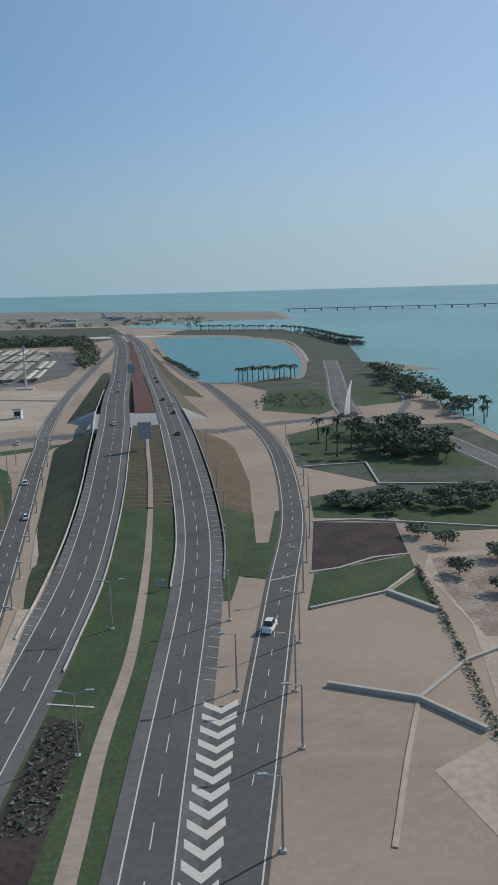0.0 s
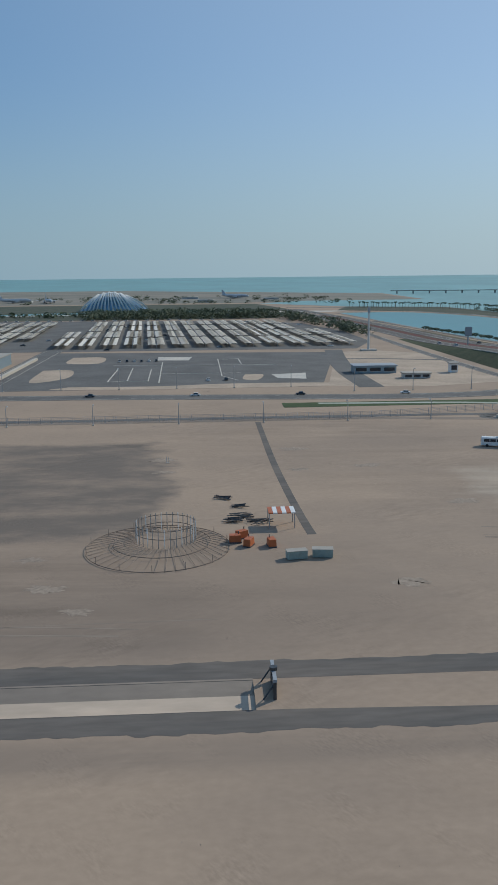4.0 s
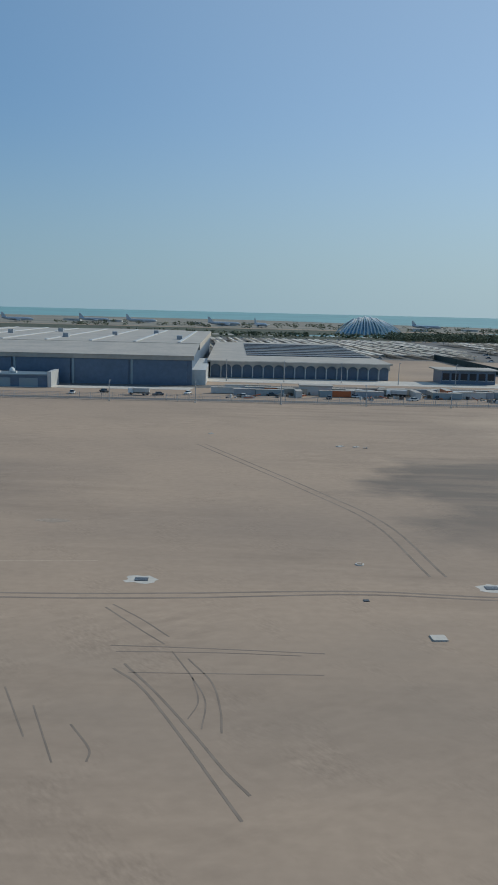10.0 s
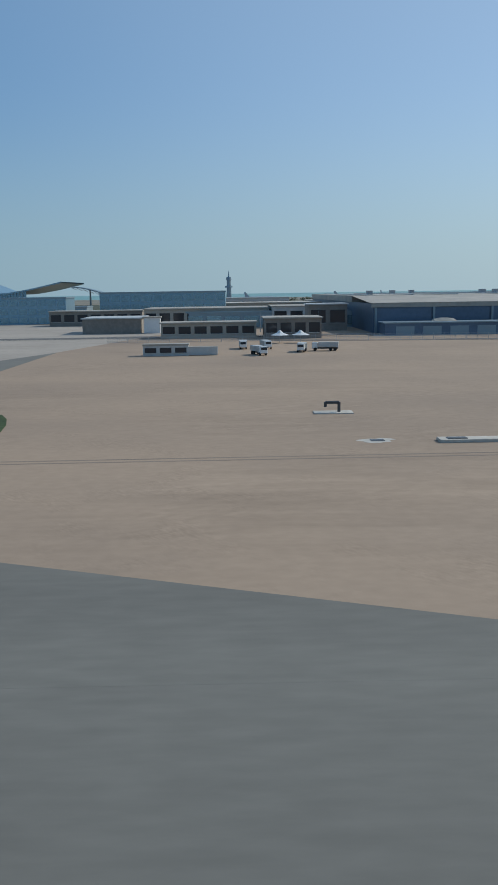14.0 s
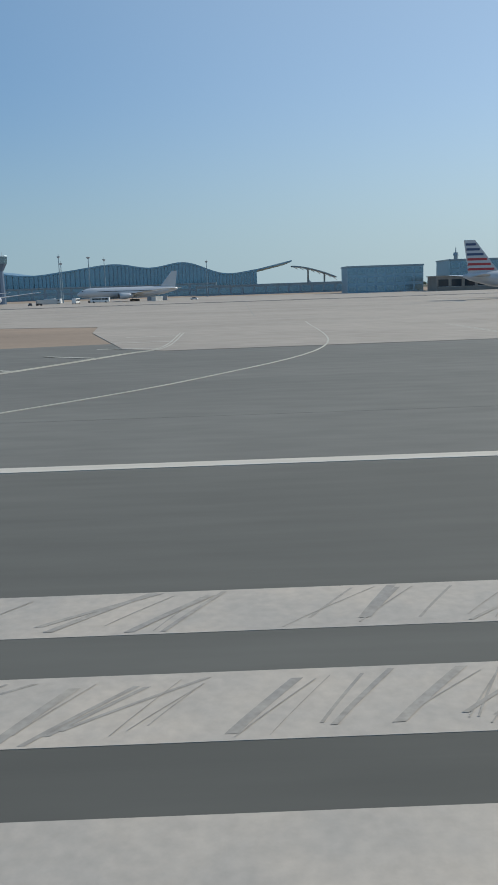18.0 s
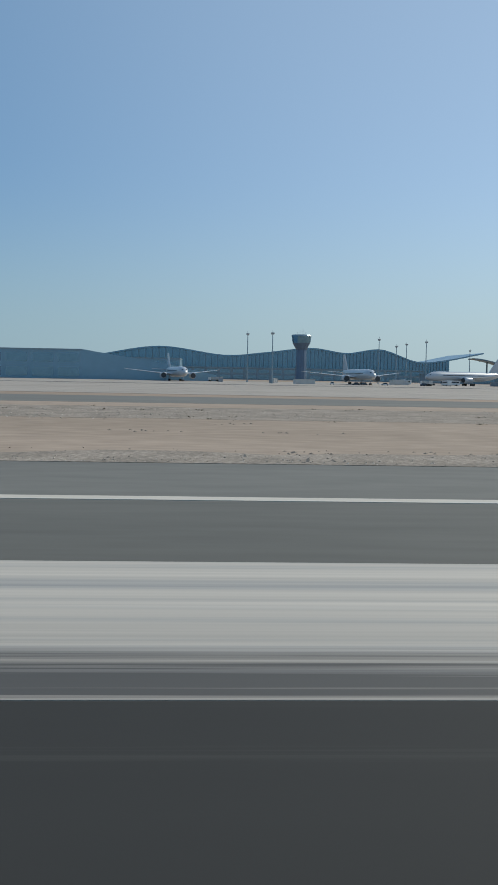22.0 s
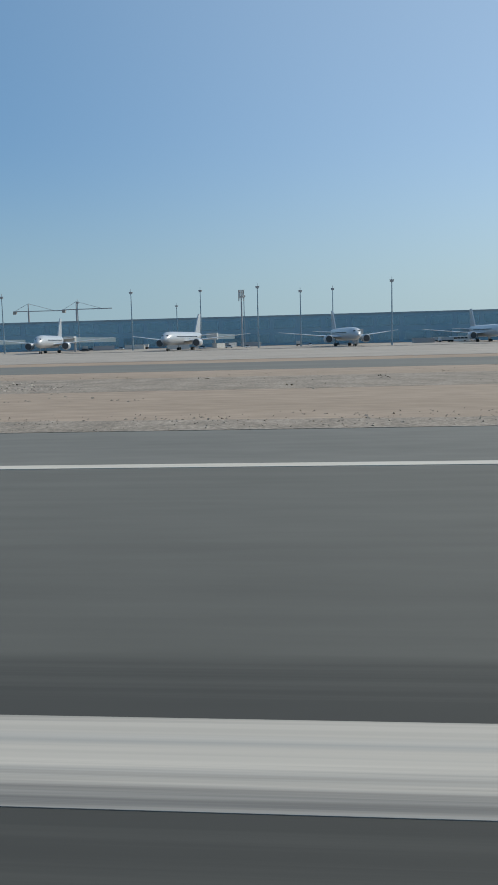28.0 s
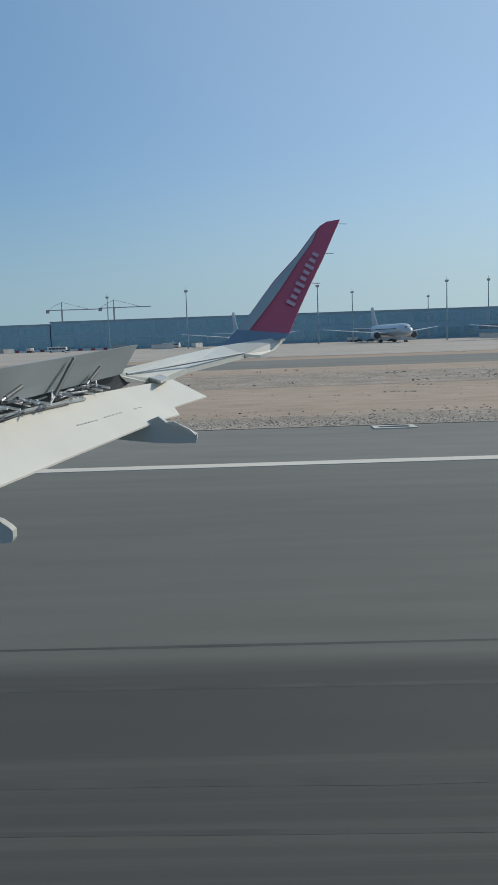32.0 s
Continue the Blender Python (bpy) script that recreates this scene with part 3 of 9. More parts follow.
ROAD_E = [(-38, -80), (-31, 20), (-28.4, 64), (-28, 87), (-30.5, 113), (-36, 160), (-41.5, 205), (-45.4, 240)]
lifted(road("road_outbound", ROAD_A, (7.2, 10.5), "dark asphalt highway carriageway with dashed lane lines", dashes=(-0.04,), dash=3.4, lines=(0.62, 0.62)))
lifted(road("road_inbound", ROAD_B, (7.2, 9.5), "dark asphalt highway carriageway with dashed lane lines", dashes=(0.08,), dash=3.4, lines=(0.60, 0.48)))
road("road_slip", ROAD_C, 4.8, "dark asphalt slip road curving beside the highway", z=0.09, dashes=(0.0,))
road("road_ramp", ROAD_E, 4.6, "dark asphalt ramp joining the highway", z=0.08, dashes=(0.0,))
road("road_service", [(-1100, 236), (-520, 238), (-230, 247), (-90, 238), (-48, 250), (-33, 252), (-15, 253), (6, 251)], 9.5, "grey two-way service road outside the fence", ROAD_OLD, (0.5, -0.5), 0.05)
road("road_junction", [(4, 250), (20, 260), (46, 270)], 6, "grey asphalt junction road", ROAD_OLD, (), 0.06)
road("road_coast", [(46, 268), (60, 256), (67, 230), (70, 205), (74, 170), (84, 100), (110, 0)], 7.5, "sunlit grey coastal road", ROAD_OLD, (0.0,), 0.07)
road("road_causeway", [(50, 275), (54, 318), (68, 420), (86, 580), (84, 700), (30, 800), (-70, 840)], (9, 8), "pale grey causeway road along the lagoon", ROAD_OLD, (0.0,), 0.06)
road("road_park", [(62, 262), (76, 300), (82, 335)], 4, "short grey park road", ROAD_OLD, (), 0.07)
road("road_west_slip", [(-45.4, 238), (-47.9, 258), (-51.2, 294), (-54.5, 354), (-57, 445), (-61, 637), (-67, 716), (-90, 790)], 4.5, "grey asphalt slip road", ROAD_OLD, (0.0,), 0.06)
road("road_perimeter", [(-66, 40), (-62, 72), (-59.6, 91), (-60, 106.4), (-65, 130.8), (-76, 185), (-82, 201), (-104, 206), (-440, 206), (-520, 214)], 2.9, "narrow worn perimeter patrol road", ROAD_OLD, (), 0.034, False)
ribbon("pavement_cycle", [(-44, 0), (-39.9, 65.5), (-38.7, 88), (-40, 116), (-45.4, 156), (-53.8, 203), (-72, 222), (-120, 227)], 2.3, 0.09, PATH_GREEN, "pale green cycle path", "pavement")
# Sunlit bed against darker sides is put into these two colours, besides the silt.
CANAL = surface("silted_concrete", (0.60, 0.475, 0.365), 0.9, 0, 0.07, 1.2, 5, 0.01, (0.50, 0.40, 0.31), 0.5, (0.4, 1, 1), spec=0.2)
CANAL_SIDE = surface("darker_concrete", (0.31, 0.255, 0.205), 0.9, 0, 0.08, 1.0, 5, 0.01, (0.265, 0.22, 0.18), 0.5, (0.4, 1, 1), spec=0.2)
TRACK = surface("sandy_asphalt", (0.135, 0.122, 0.11), 0.95, 0, 0.14, 0.8, 9, 0.01, (0.185, 0.158, 0.135), 0.52, (0.2, 1, 1), spec=0.2)


SAND_DIRT = surface("dirt_track_sand", (0.35, 0.265, 0.20), 0.95, 0, 0.12, 0.5, 8, 0.03, (0.29, 0.22, 0.17), 0.5, spec=0.2)


def straight(pts):
    return [Vector(q) for q in pts]


def run_wall(name, pts, w, h, material, label, category="wall"):
    return setting(part(name, strip_mesh(straight(pts), w / 2, w / 2, -0.05, h), material), label, category)


BED = [(-64.6, 0), (-52.4, 68.2), (-49.6, 84.5), (-47.1, 101.4), (-50.8, 123), (-63.6, 198.8)]
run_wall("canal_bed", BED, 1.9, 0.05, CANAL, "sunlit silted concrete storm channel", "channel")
run_wall("canal_side", [(x + 2.55, y) for x, y in BED], 3.2, 0.16, CANAL_SIDE, "darker sloping side of the storm channel", "channel")
for off in (0.98, 2.5, 4.1, -1.0):
    run_wall("canal_kerb", [(x + off, y) for x, y in BED], 0.17, 0.2, CANAL, "thin concrete ledge along the channel", "channel")
run_wall("canal_head", [(-64.8, 199.6), (-59.2, 198.6)], 0.8, 0.9, CANAL_SIDE, "concrete head wall of the channel", "channel")
run_wall("verge_wall", [(-66, 20), (-56.0, 72.3), (-53.8, 84.3), (-50.1, 104.4), (-57.9, 142.5), (-72.3, 211.7)], 0.5, 0.16, SAND_DIRT, "low earth bund between lawn and dirt track")
area("dirt_track", [(-69, 20), (-59.0, 75), (-56.8, 90.8), (-54.4, 104.9), (-60.8, 139.5), (-76.7, 212), (-72.5, 211.7), (-58.1, 142.5), (-50.3, 104.4), (-54, 84.3), (-56.2, 72.3), (-66.2, 20)], 0.03, SAND_DIRT, "brown dirt track beside the fence", "ground")
for pts in ([(-62.2, 66), (-58.2, 84.6), (-54.9, 101), (-54.2, 106), (-60.6, 139.5), (-76.2, 209)], [(-58.2, 67), (-54.6, 84.3), (-50.9, 102.6), (-51.6, 106), (-58.4, 142), (-72.8, 210)]):
    run_wall("ditch", pts, 0.34, 0.036, SAND_DARK, "narrow dark ditch along the dirt track", "ground")
for p_, q_ in (((-42.8, 150.5), (-36.7, 152.8)), ((-38.2, 110.1), (-32.2, 109.6)), ((-37.2, 89.3), (-31.7, 92.3)), ((-37.8, 72.1), (-30.3, 75.6)), ((-64.3, 223.5), (-64.7, 237.3)), ((-44.1, 109.8), (-41.4, 110.0)), ((-48.1, 139.6), (-44.5, 140.2)), ((-17.6, 84.5), (-12.4, 83.2)), ((13.6, 121), (9.4, 119))):
    run_wall("lawn_kerb", [p_, q_], 0.26, 0.12, CONCRETE_PALE, "pale concrete kerb crossing the lawn", "kerb")
area("planting_bed", [(-37.6, 71.4), (-30.4, 74.8), (-30.8, 55), (-38.4, 55)], 0.065, SOIL, "dark planted bed beside the ramp", "flowerbed")
area("island_gore", [(-26.4, 112), (-24.4, 112.6), (-23.6, 89.2), (-25.2, 88.4)], 0.115, SAND_PALE, "pale sandy traffic island", "island")
area("planting_bed", [(-17.0, 82.0), (-12.9, 79.8), (-13.6, 65), (-15.5, 40), (-20, 40), (-18.2, 66)], 0.065, SOIL, "dark planted bed in the median", "flowerbed")
area("planting_bed", [(-58.8, 195), (-52.9, 195), (-48.8, 141), (-51.2, 141)], 0.065, SOIL, "dark planted bed beside the channel", "flowerbed")
area("planting_bed", [(-42.4, 151.5), (-37, 153.6), (-44, 182), (-48.6, 180)], 0.07, GRASS_DRY, "dry brown planted bed beside the ramp", "flowerbed")
area("footway_bank", [(-33, 176), (-31.8, 176), (-28.2, 141), (-26.8, 132), (-28, 130), (-30.6, 148)], 0.075, SAND_PALE, "narrow sandy footway beside the ramp", "pavement")

# gores with chevrons
for nm, xa, xb, y0, y1, way in (("gore_north", (-26.1, -27.5), (-23.5, -26.4), 86, 46, 1), ("gore_south", (-3.2, -0.8), (-0.2, 2.9), 52, 82, -1)):
    pv = setting(part(nm, blk(min(xa) - 0.2, max(xb) + 0.2, min(y0, y1), max(y0, y1), -0.05, 0.104), ROAD), "asphalt gore between two carriageways", "road")
    for i in range(13):
        f = i / 12
        yy = y0 + (y1 - y0) * f
        l_, r_ = xa[0] + (xa[1] - xa[0]) * f, xb[0] + (xb[1] - xb[0]) * f
        bm = bmesh.new()
        mid = (l_ + r_) / 2
        tip = yy + 1.7 * way
        vs = [(l_, yy), (mid, tip), (r_, yy), (r_, yy + 1.2), (mid, tip + 1.2), (l_, yy + 1.2)]
        vv = [bm.verts.new((*v, 0.118)) for v in vs]
        bm.faces.new((vv[0], vv[1], vv[4], vv[5]))
        bm.faces.new((vv[1], vv[2], vv[3], vv[4]))
        part("chevron", bm, WHITE, pv)


def hatch(name, pts, off, y0, y1, step, length):
    """Short slanted bars along a shoulder."""
    line = smooth_line(pts, 10)
    root = None
    y = y0
    for a, b in zip(line, line[1:]):
        while a.y <= y < b.y and y < y1:
            q = a + (b - a) * ((y - a.y) / (b.y - a.y))
            bm = blk(-length / 2, length / 2, -0.06, 0.06, 0, 0.012)
            bm.transform(pose(q.x + off, q.y, 0.108 + rise(q.y), 0, 0, -20))
            if root is None:
                root = tagged(new(name), "white slanted hatching on the shoulder", "road marking", kind="structure")
            part("hatch_bar", bm, WHITE_WORN, root)
            y += step


hatch("hatching_outbound", ROAD_A, -3.6, 92, 236, 2.9, 1.2)
hatch("hatching_inbound", ROAD_B, 3.2, 88, 226, 2.9, 1.5)

# lawns, banks and bare soil
area("lawn_path", [(-42, 0), (-38.9, 60), (-37.8, 92), (-39.6, 122), (-44.9, 156), (-53.2, 203), (-48, 205), (-39.5, 170), (-34, 125), (-31.2, 95), (-31, 60), (-33, 0)], 0.05, GRASS, "mown green lawn beside the ramp", "lawn", 3)
area("lawn_channel", [(-53, 20), (-47.8, 69), (-43.4, 103.7), (-59.8, 197), (-53.4, 203), (-44.2, 134), (-41.0, 104.5), (-39.4, 85), (-40.2, 69), (-43.4, 20)], 0.05, GRASS, "strip of green lawn along the channel", "lawn")
area("lawn_fence", [(-66, 20), (-56, 72.3), (-53.8, 84.3), (-50.1, 104.4), (-57.9, 142.5), (-70, 199), (-64.8, 198), (-48.4, 103.2), (-52.6, 70), (-61.8, 20)], 0.045, GRASS, "narrow green verge by the fence", "lawn")
A_LEFT = [(60, -26.5), (100, -24.6), (121, -24.4), (145, -24.5), (174, -25.6), (205, -27.8), (242, -30.8), (268, -33.4), (300, -35.6), (340, -38.4), (397, -42.2), (445, -46.2)]
A_RIGHT = [(0, -21.4), (64, -18.6), (87, -17.2), (120, -15.6), (145, -15.6), (172, -16.2), (205, -17.8), (242, -19.7), (268, -21.2), (300, -23.8), (397, -31.6), (500, -40.0), (640, -52.2), (700, -59)]
B_LEFT = [(0, -11.6), (30, -10.6), (73, -7.8), (112, -5.4), (140, -4.9), (170, -6.3), (203, -8.8), (238, -11.4), (275, -14.5), (324, -18.7), (390, -24.5), (490, -33.2), (570, -40.6), (650, -48.6), (700, -55)]
B_RIGHT = [(112, 2.4), (140, 3.4), (170, 2.3), (203, 0.0), (238, -2.6), (268, -5.4), (324, -10.4), (390, -15.8), (445, -20)]
TOE_WEST = [(112, -25.6), (123, -27.3), (136, -28.2), (150, -31.0), (163, -32.4), (229, -40.6), (241, -39.8)]
GRASS_BANK = surface("long_grass_bank", (0.052, 0.068, 0.036), 0.95, 0, 0.3, 0.5, 4, 0.06, (0.078, 0.082, 0.045), 0.5, (0.6, 1, 1), spec=0.2)


def edge(rows, shift=0.0):
    return lambda y: table(rows, y) + shift


between("lawn_median", 0, 158, edge(A_RIGHT), edge(B_LEFT), GRASS, "mown green highway median", 0.05)
between("bank_median", 158, 241, edge(A_RIGHT), edge(B_LEFT), GRASS_DRY, "dry ridged grassy median bank", 0.04, 0.0, 0.3, 1.3)
between("flowerbed_median", 267, 690, edge(A_RIGHT, 0.3), edge(B_LEFT, -0.3), FLOWERS, "long bed of dark red flowering shrubs", 0.07, category="flowerbed")
between("bank_ramp", 112, 235, edge(TOE_WEST), edge(A_LEFT), GRASS_BANK, "dark green grassy bank below the highway", 0.09, toe=-1)
between("bank_west", 277, 440, edge([(277, -44.2), (430, -49.4), (440, -49)]), edge(A_LEFT), GRASS_BANK, "dark green grassy bank beyond the bridge", 0.09, toe=-1)
BANK_RED = surface("russet_bank", (0.165, 0.105, 0.065), 0.95, 0, 0.25, 0.6, 7, 0.04, (0.12, 0.095, 0.06), 0.5, spec=0.2)
between("bank_slip", 157, 235, edge(B_RIGHT), edge([(157, 9.4), (183, 10.6), (222, 9.2), (235, 7.2)]), BANK_RED, "russet planted bank between the roads", 0.09, toe=1)
between("bank_slip_end", 112, 157, edge(B_RIGHT), edge([(112, 3.4), (130, 6.4), (157, 9.4)]), GRASS, "green end of the bank between the roads", 0.09, toe=1)
between("bank_lagoon", 277, 440, edge(B_RIGHT), edge([(277, 3.2), (324, -4.6), (390, -12.6), (440, -19)]), GRASS_DRY, "dry bank on the lagoon side of the highway", 0.09, toe=1)
# bridge over the service road
br = setting(part("highway_bridge", strip_mesh([Vector((-18.2, 239.5)), Vector((-18.6, 253)), Vector((-19.4, 268.5))], 14.4, 14.2, 3.05, 4.05), CONCRETE_GREY), "concrete highway bridge over the service road", "bridge")
for y, nm in ((240, -1), (268, 1)):
    xa, xb = table(A_LEFT, y), table(B_RIGHT, y)
    part("abutment", blk(xa, xb, min(y, y + nm * 0.8), max(y, y + nm * 0.8), -0.05, 4.0), CONCRETE_GREY, br)
part("pier", blk(-28, -6, 253.6, 254.4, -0.05, 3.05), CONCRETE_GREY, br)
for rows, nm in ((A_LEFT, -1), (B_RIGHT, 1)):
    part("parapet", strip_mesh([Vector((table(rows, y) + nm * 0.15, y)) for y in (238, 253, 270)], 0.12, 0.12, 3.1, 4.75), CONCRETE_PALE, br)
for y0, y1, xt, xr in ((235, 240, (-40.3, -31.2), (7.2, -2.0)), (268.8, 277, (-34.2, -44.2), (-4.8, 3.2))):
    between("wing_slope", y0, y1, edge([(y0, xt[0]), (y1, xt[1])]), edge(A_LEFT), CONCRETE_GREY, "sloping concrete wing of the bridge", 0.09, step=1.5, category="bridge", toe=-1)
    between("wing_slope", y0, y1, edge(B_RIGHT), edge([(y0, xr[0]), (y1, xr[1])]), CONCRETE_GREY, "sloping concrete wing of the bridge", 0.09, step=1.5, category="bridge", toe=1)
area("lawn_slip", [(5.0, 122), (5.4, 158), (9.6, 158), (8.8, 138), (11, 138), (14, 158), (15, 158), (11.4, 128), (9, 120)], 0.055, GRASS, "green verge between the roads", "lawn")
area("bank_east", [(-8, 340), (-20, 440), (-33, 560), (-30, 560), (-14, 430), (2, 330)], 0.05, GRASS_DRY, "dry planted strip between the roads", "lawn")
lifted(ribbon("median_track", [(-14, 0), (-11.5, 55), (-10.9, 75), (-9.4, 97), (-9.4, 129), (-10.2, 158)], (1.9, 1.0), 0.075, SAND_RED, "bare sandy service trench in the median", "ground"))
lifted(ribbon("median_track", [(-10.2, 157.6), (-11.4, 180), (-13.2, 205), (-15.2, 238)], (1.0, 0.8), 0.35, SAND_RED, "bare sandy service trench in the median", "ground", 12))
area("soil_plot", [(16.2, 122), (20.3, 149), (35, 146.5), (33, 129), (26, 126)], 0.05, SOIL, "freshly turned dark soil plot", "ground")
area("lawn_wedge", [(13.6, 107), (16.6, 121.5), (26, 125.5), (33, 128), (32.2, 121), (25.5, 112)], 0.05, GRASS, "green lawn wedge", "lawn")
area("lawn_corner", [(25.8, 111.8), (32.4, 120), (30.9, 104.5)], 0.052, GRASS, "triangular lawn corner", "lawn")
area("lawn_grove", [(20.8, 152), (22, 166), (40, 168), (64, 165), (66, 140), (38, 140), (36, 150)], 0.05, GRASS, "green lawn under low trees", "lawn")
area("lawn_park", [(24.5, 205), (26, 240), (46, 262), (62, 248), (64, 214), (67, 190), (44, 186), (39, 198)], 0.05, GRASS, "park lawn beneath trees", "lawn")
area("lawn_lagoon", [(22, 290), (28, 340), (49, 345), (49, 290), (40, 276)], 0.05, GRASS, "lawn beside the junction", "lawn")
area("lawn_causeway", [(58, 292), (62, 345), (80, 352), (74, 300)], 0.05, GRASS, "small green lawn by the causeway", "lawn")
SCRUB = surface("scrub_bank", (0.075, 0.088, 0.062), 0.95, 0, 0.25, 0.8, 9, 0.05, (0.125, 0.122, 0.09), 0.55, spec=0.2)
area("spit", [(62, 470), (68, 560), (66, 650), (30, 735), (-30, 770), (-10, 845), (80, 806), (106, 590), (92, 470)], 0.09, SCRUB, "planted causeway bank", "ground")
area("shore_scrub", [(40, 394), (47, 387), (62, 470), (92, 470), (92, 397), (86, 332), (78, 300), (49, 290), (40, 278), (22, 292), (28, 345), (17, 372)], 0.035, SCRUB, "scrubby planted shore beside the lagoon", "ground")
area("park_scrub", [(23, 198), (25, 240), (46, 262), (62, 250), (80, 250), (82, 172), (66, 140), (38, 140), (36, 150), (22, 152), (22, 168), (40, 176)], 0.035, SCRUB, "scrubby ground beneath the park trees", "ground")
area("point_bank", [(92, 432), (96, 455), (112, 420), (120, 404), (100, 400)], 0.10, GRAVEL, "rocky shore point", "ground")
area("lawn_road", [(-130, 229), (-60, 229), (-38, 240), (-42, 232), (-60, 222), (-130, 221)], 0.045, GRASS, "green roadside lawn", "lawn")
area("plantation", [(20, 68), (29, 74), (34, 100), (33, 120), (36, 128), (60, 130), (60, 40), (30, 30)], 0.03, SAND_PALE, "pale cleared sand plot", "ground")
area("scrub_plot", [(34.5, 96), (34.3, 112), (36, 126), (60, 128), (60, 92)], 0.05, surface("scrubby_soil", (0.24, 0.16, 0.12), 0.95, 0, 0.3, 0.6, 4, 0.05, (0.36, 0.28, 0.21), 0.5), "reddish scrubby ground", "ground")

# low concrete kerb walls across the plots
for nm, pts, w, h, mt in (("kerb_wall", [(12.9, 85.3), (22, 81), (27, 74)], 0.5, 0.55, WALL_SAND), ("kerb_wall", [(22, 81), (30, 89.5), (34.5, 92), (44, 92)], 0.45, 0.35, WALL_SAND),
                          ("kerb_wall", [(22, 81), (18, 70), (14, 58)], 0.5, 0.12, SAND_PALE), ("kerb_wall", [(14, 107.5), (25.5, 112.3), (32.2, 121)], 0.4, 0.3, WALL_SAND),
                          ("kerb_wall", [(25.8, 112), (30.9, 104.5)], 0.7, 0.55, WALL_SAND), ("kerb_wall", [(16, 122), (20.6, 123.2), (27, 127.5), (33, 128.5)], 0.5, 0.2, WALL_SAND),
                          ("kerb_wall", [(20.3, 149.5), (28, 149.5), (36, 147), (60, 138)], 0.5, 0.25, WALL_SAND), ("kerb_wall", [(24, 196), (40, 198), (38.5, 176), (66, 172)], 0.6, 0.4, WALL_SAND),
                          ("barrier_wall", [(table(A_RIGHT, y), y) for y in (92, 120, 145, 172, 205, 240)], 0.2, 0.34, CONCRETE_PALE), ("barrier_wall", [(table(B_LEFT, y), y) for y in (118, 140, 170, 203, 240)], 0.2, 0.34, CONCRETE_PALE),
                          ("barrier_wall", [(table(A_LEFT, y), y) for y in (102, 121, 145, 174, 205, 240, 268, 300, 345)], 0.2, 0.34, CONCRETE_PALE), ("barrier_wall", [(table(B_RIGHT, y), y) for y in (120, 140, 170, 203, 238, 268, 324)], 0.2, 0.34, CONCRETE_GREY)):
    ob = part(nm, strip_mesh(smooth_line(pts, 1 if "kerb" in nm else 8), w / 2, w / 2, -0.05, h), mt)
    if "barrier" in nm:
        lifted(ob)
    tagged(ob, "low rendered kerb wall on sand" if "kerb" in nm else "concrete crash barrier along the carriageway", "wall", kind="structure")
hedge_line = [(32.6, 122), (31.5, 108), (30.0, 92), (27.9, 73.5), (26, 58)]


def clumps(bm, n, spread, size, seed, flat=0.7, at=(0, 0, 0)):
    """Many small tilted leaf clumps inside an uneven ellipsoid."""
    r = random.Random(seed)
    for _ in range(n):
        u = Vector((r.gauss(0, 1), r.gauss(0, 1), r.gauss(0, 1))).normalized() * (0.55 + 0.45 * r.random()) * (0.8 + 0.3 * r.random())
        c = Vector((u.x * spread[0], u.y * spread[1], u.z * spread[2] + spread[3])) + Vector(at)
        s = size * (0.6 + 0.8 * r.random())
        a = [Vector((r.uniform(-1, 1), r.uniform(-1, 1), r.uniform(-1, 1) * flat)) * s for _ in range(4)]
        vs = [bm.verts.new(c + k) for k in a]
        for f in ((0, 1, 2), (0, 2, 3), (0, 3, 1), (1, 3, 2)):
            bm.faces.new([vs[i] for i in f])


bm = bmesh.new()
r_ = random.Random(5)
for q in smooth_line(hedge_line, 30):
    clumps(bm, 9, (0.5, 0.5, 0.35, 0.35), 0.22, r_.randint(0, 99999), at=(q.x, q.y, 0))
tagged(part("hedge", bm, LEAF), "clipped dark green hedge row on sand", "hedge", kind="stuff")


def hedge_rows(name, lines, label, step=0.55, size=0.26, material=None):
    """Rows of low planting along straight runs between two ends each."""
    bm = bmesh.new()
    for p_, q_ in lines:
        p_, q_ = Vector(p_), Vector(q_)
        n_ = max(2, int((q_ - p_).length / step))
        for i in range(n_):
            c = p_.lerp(q_, (i + r_.uniform(-0.3, 0.3)) / n_)
            clumps(bm, 3, (0.35, 0.35, 0.18, 0.2), size, r_.randint(0, 99999), at=(c.x + r_.uniform(-0.2, 0.2), c.y, 0.03))
    tagged(part(name, bm, material or LEAF), label, "hedge", kind="stuff")


hedge_rows("bed_planting", [((-16.6 + k * 0.8, 80), (-17.4 + k * 0.8, 62)) for k in range(5)], "low dark shrubs in planted beds", 0.6)

# ---- trees and palms ----


def tree(name, m, h, spread, seed, label, group):
    t = thing(name, m, label, "tree", group)
    bm = bmesh.new()
    tube(bm, [((0, 0, -0.05), h * 0.035, h * 0.035, "z"), ((0.03 * h, 0, h * 0.45), h * 0.022, h * 0.022, "z")], 6)
    part("trunk", bm, BARK, t)
    r = random.Random(seed)
    for i in range(4):
        a = i * 1.57 + r.random()
        part("limb", bar((0.03 * h, 0, h * 0.38), (math.cos(a) * spread * 0.6, math.sin(a) * spread * 0.6, h * 0.72), h * 0.012, 5), BARK, t)
    bm = bmesh.new()
    clumps(bm, 190, (spread, spread * 0.9, h * 0.3, h * 0.68), spread * 0.17, seed + 1)
    part("crown", bm, LEAF, t)
    return t


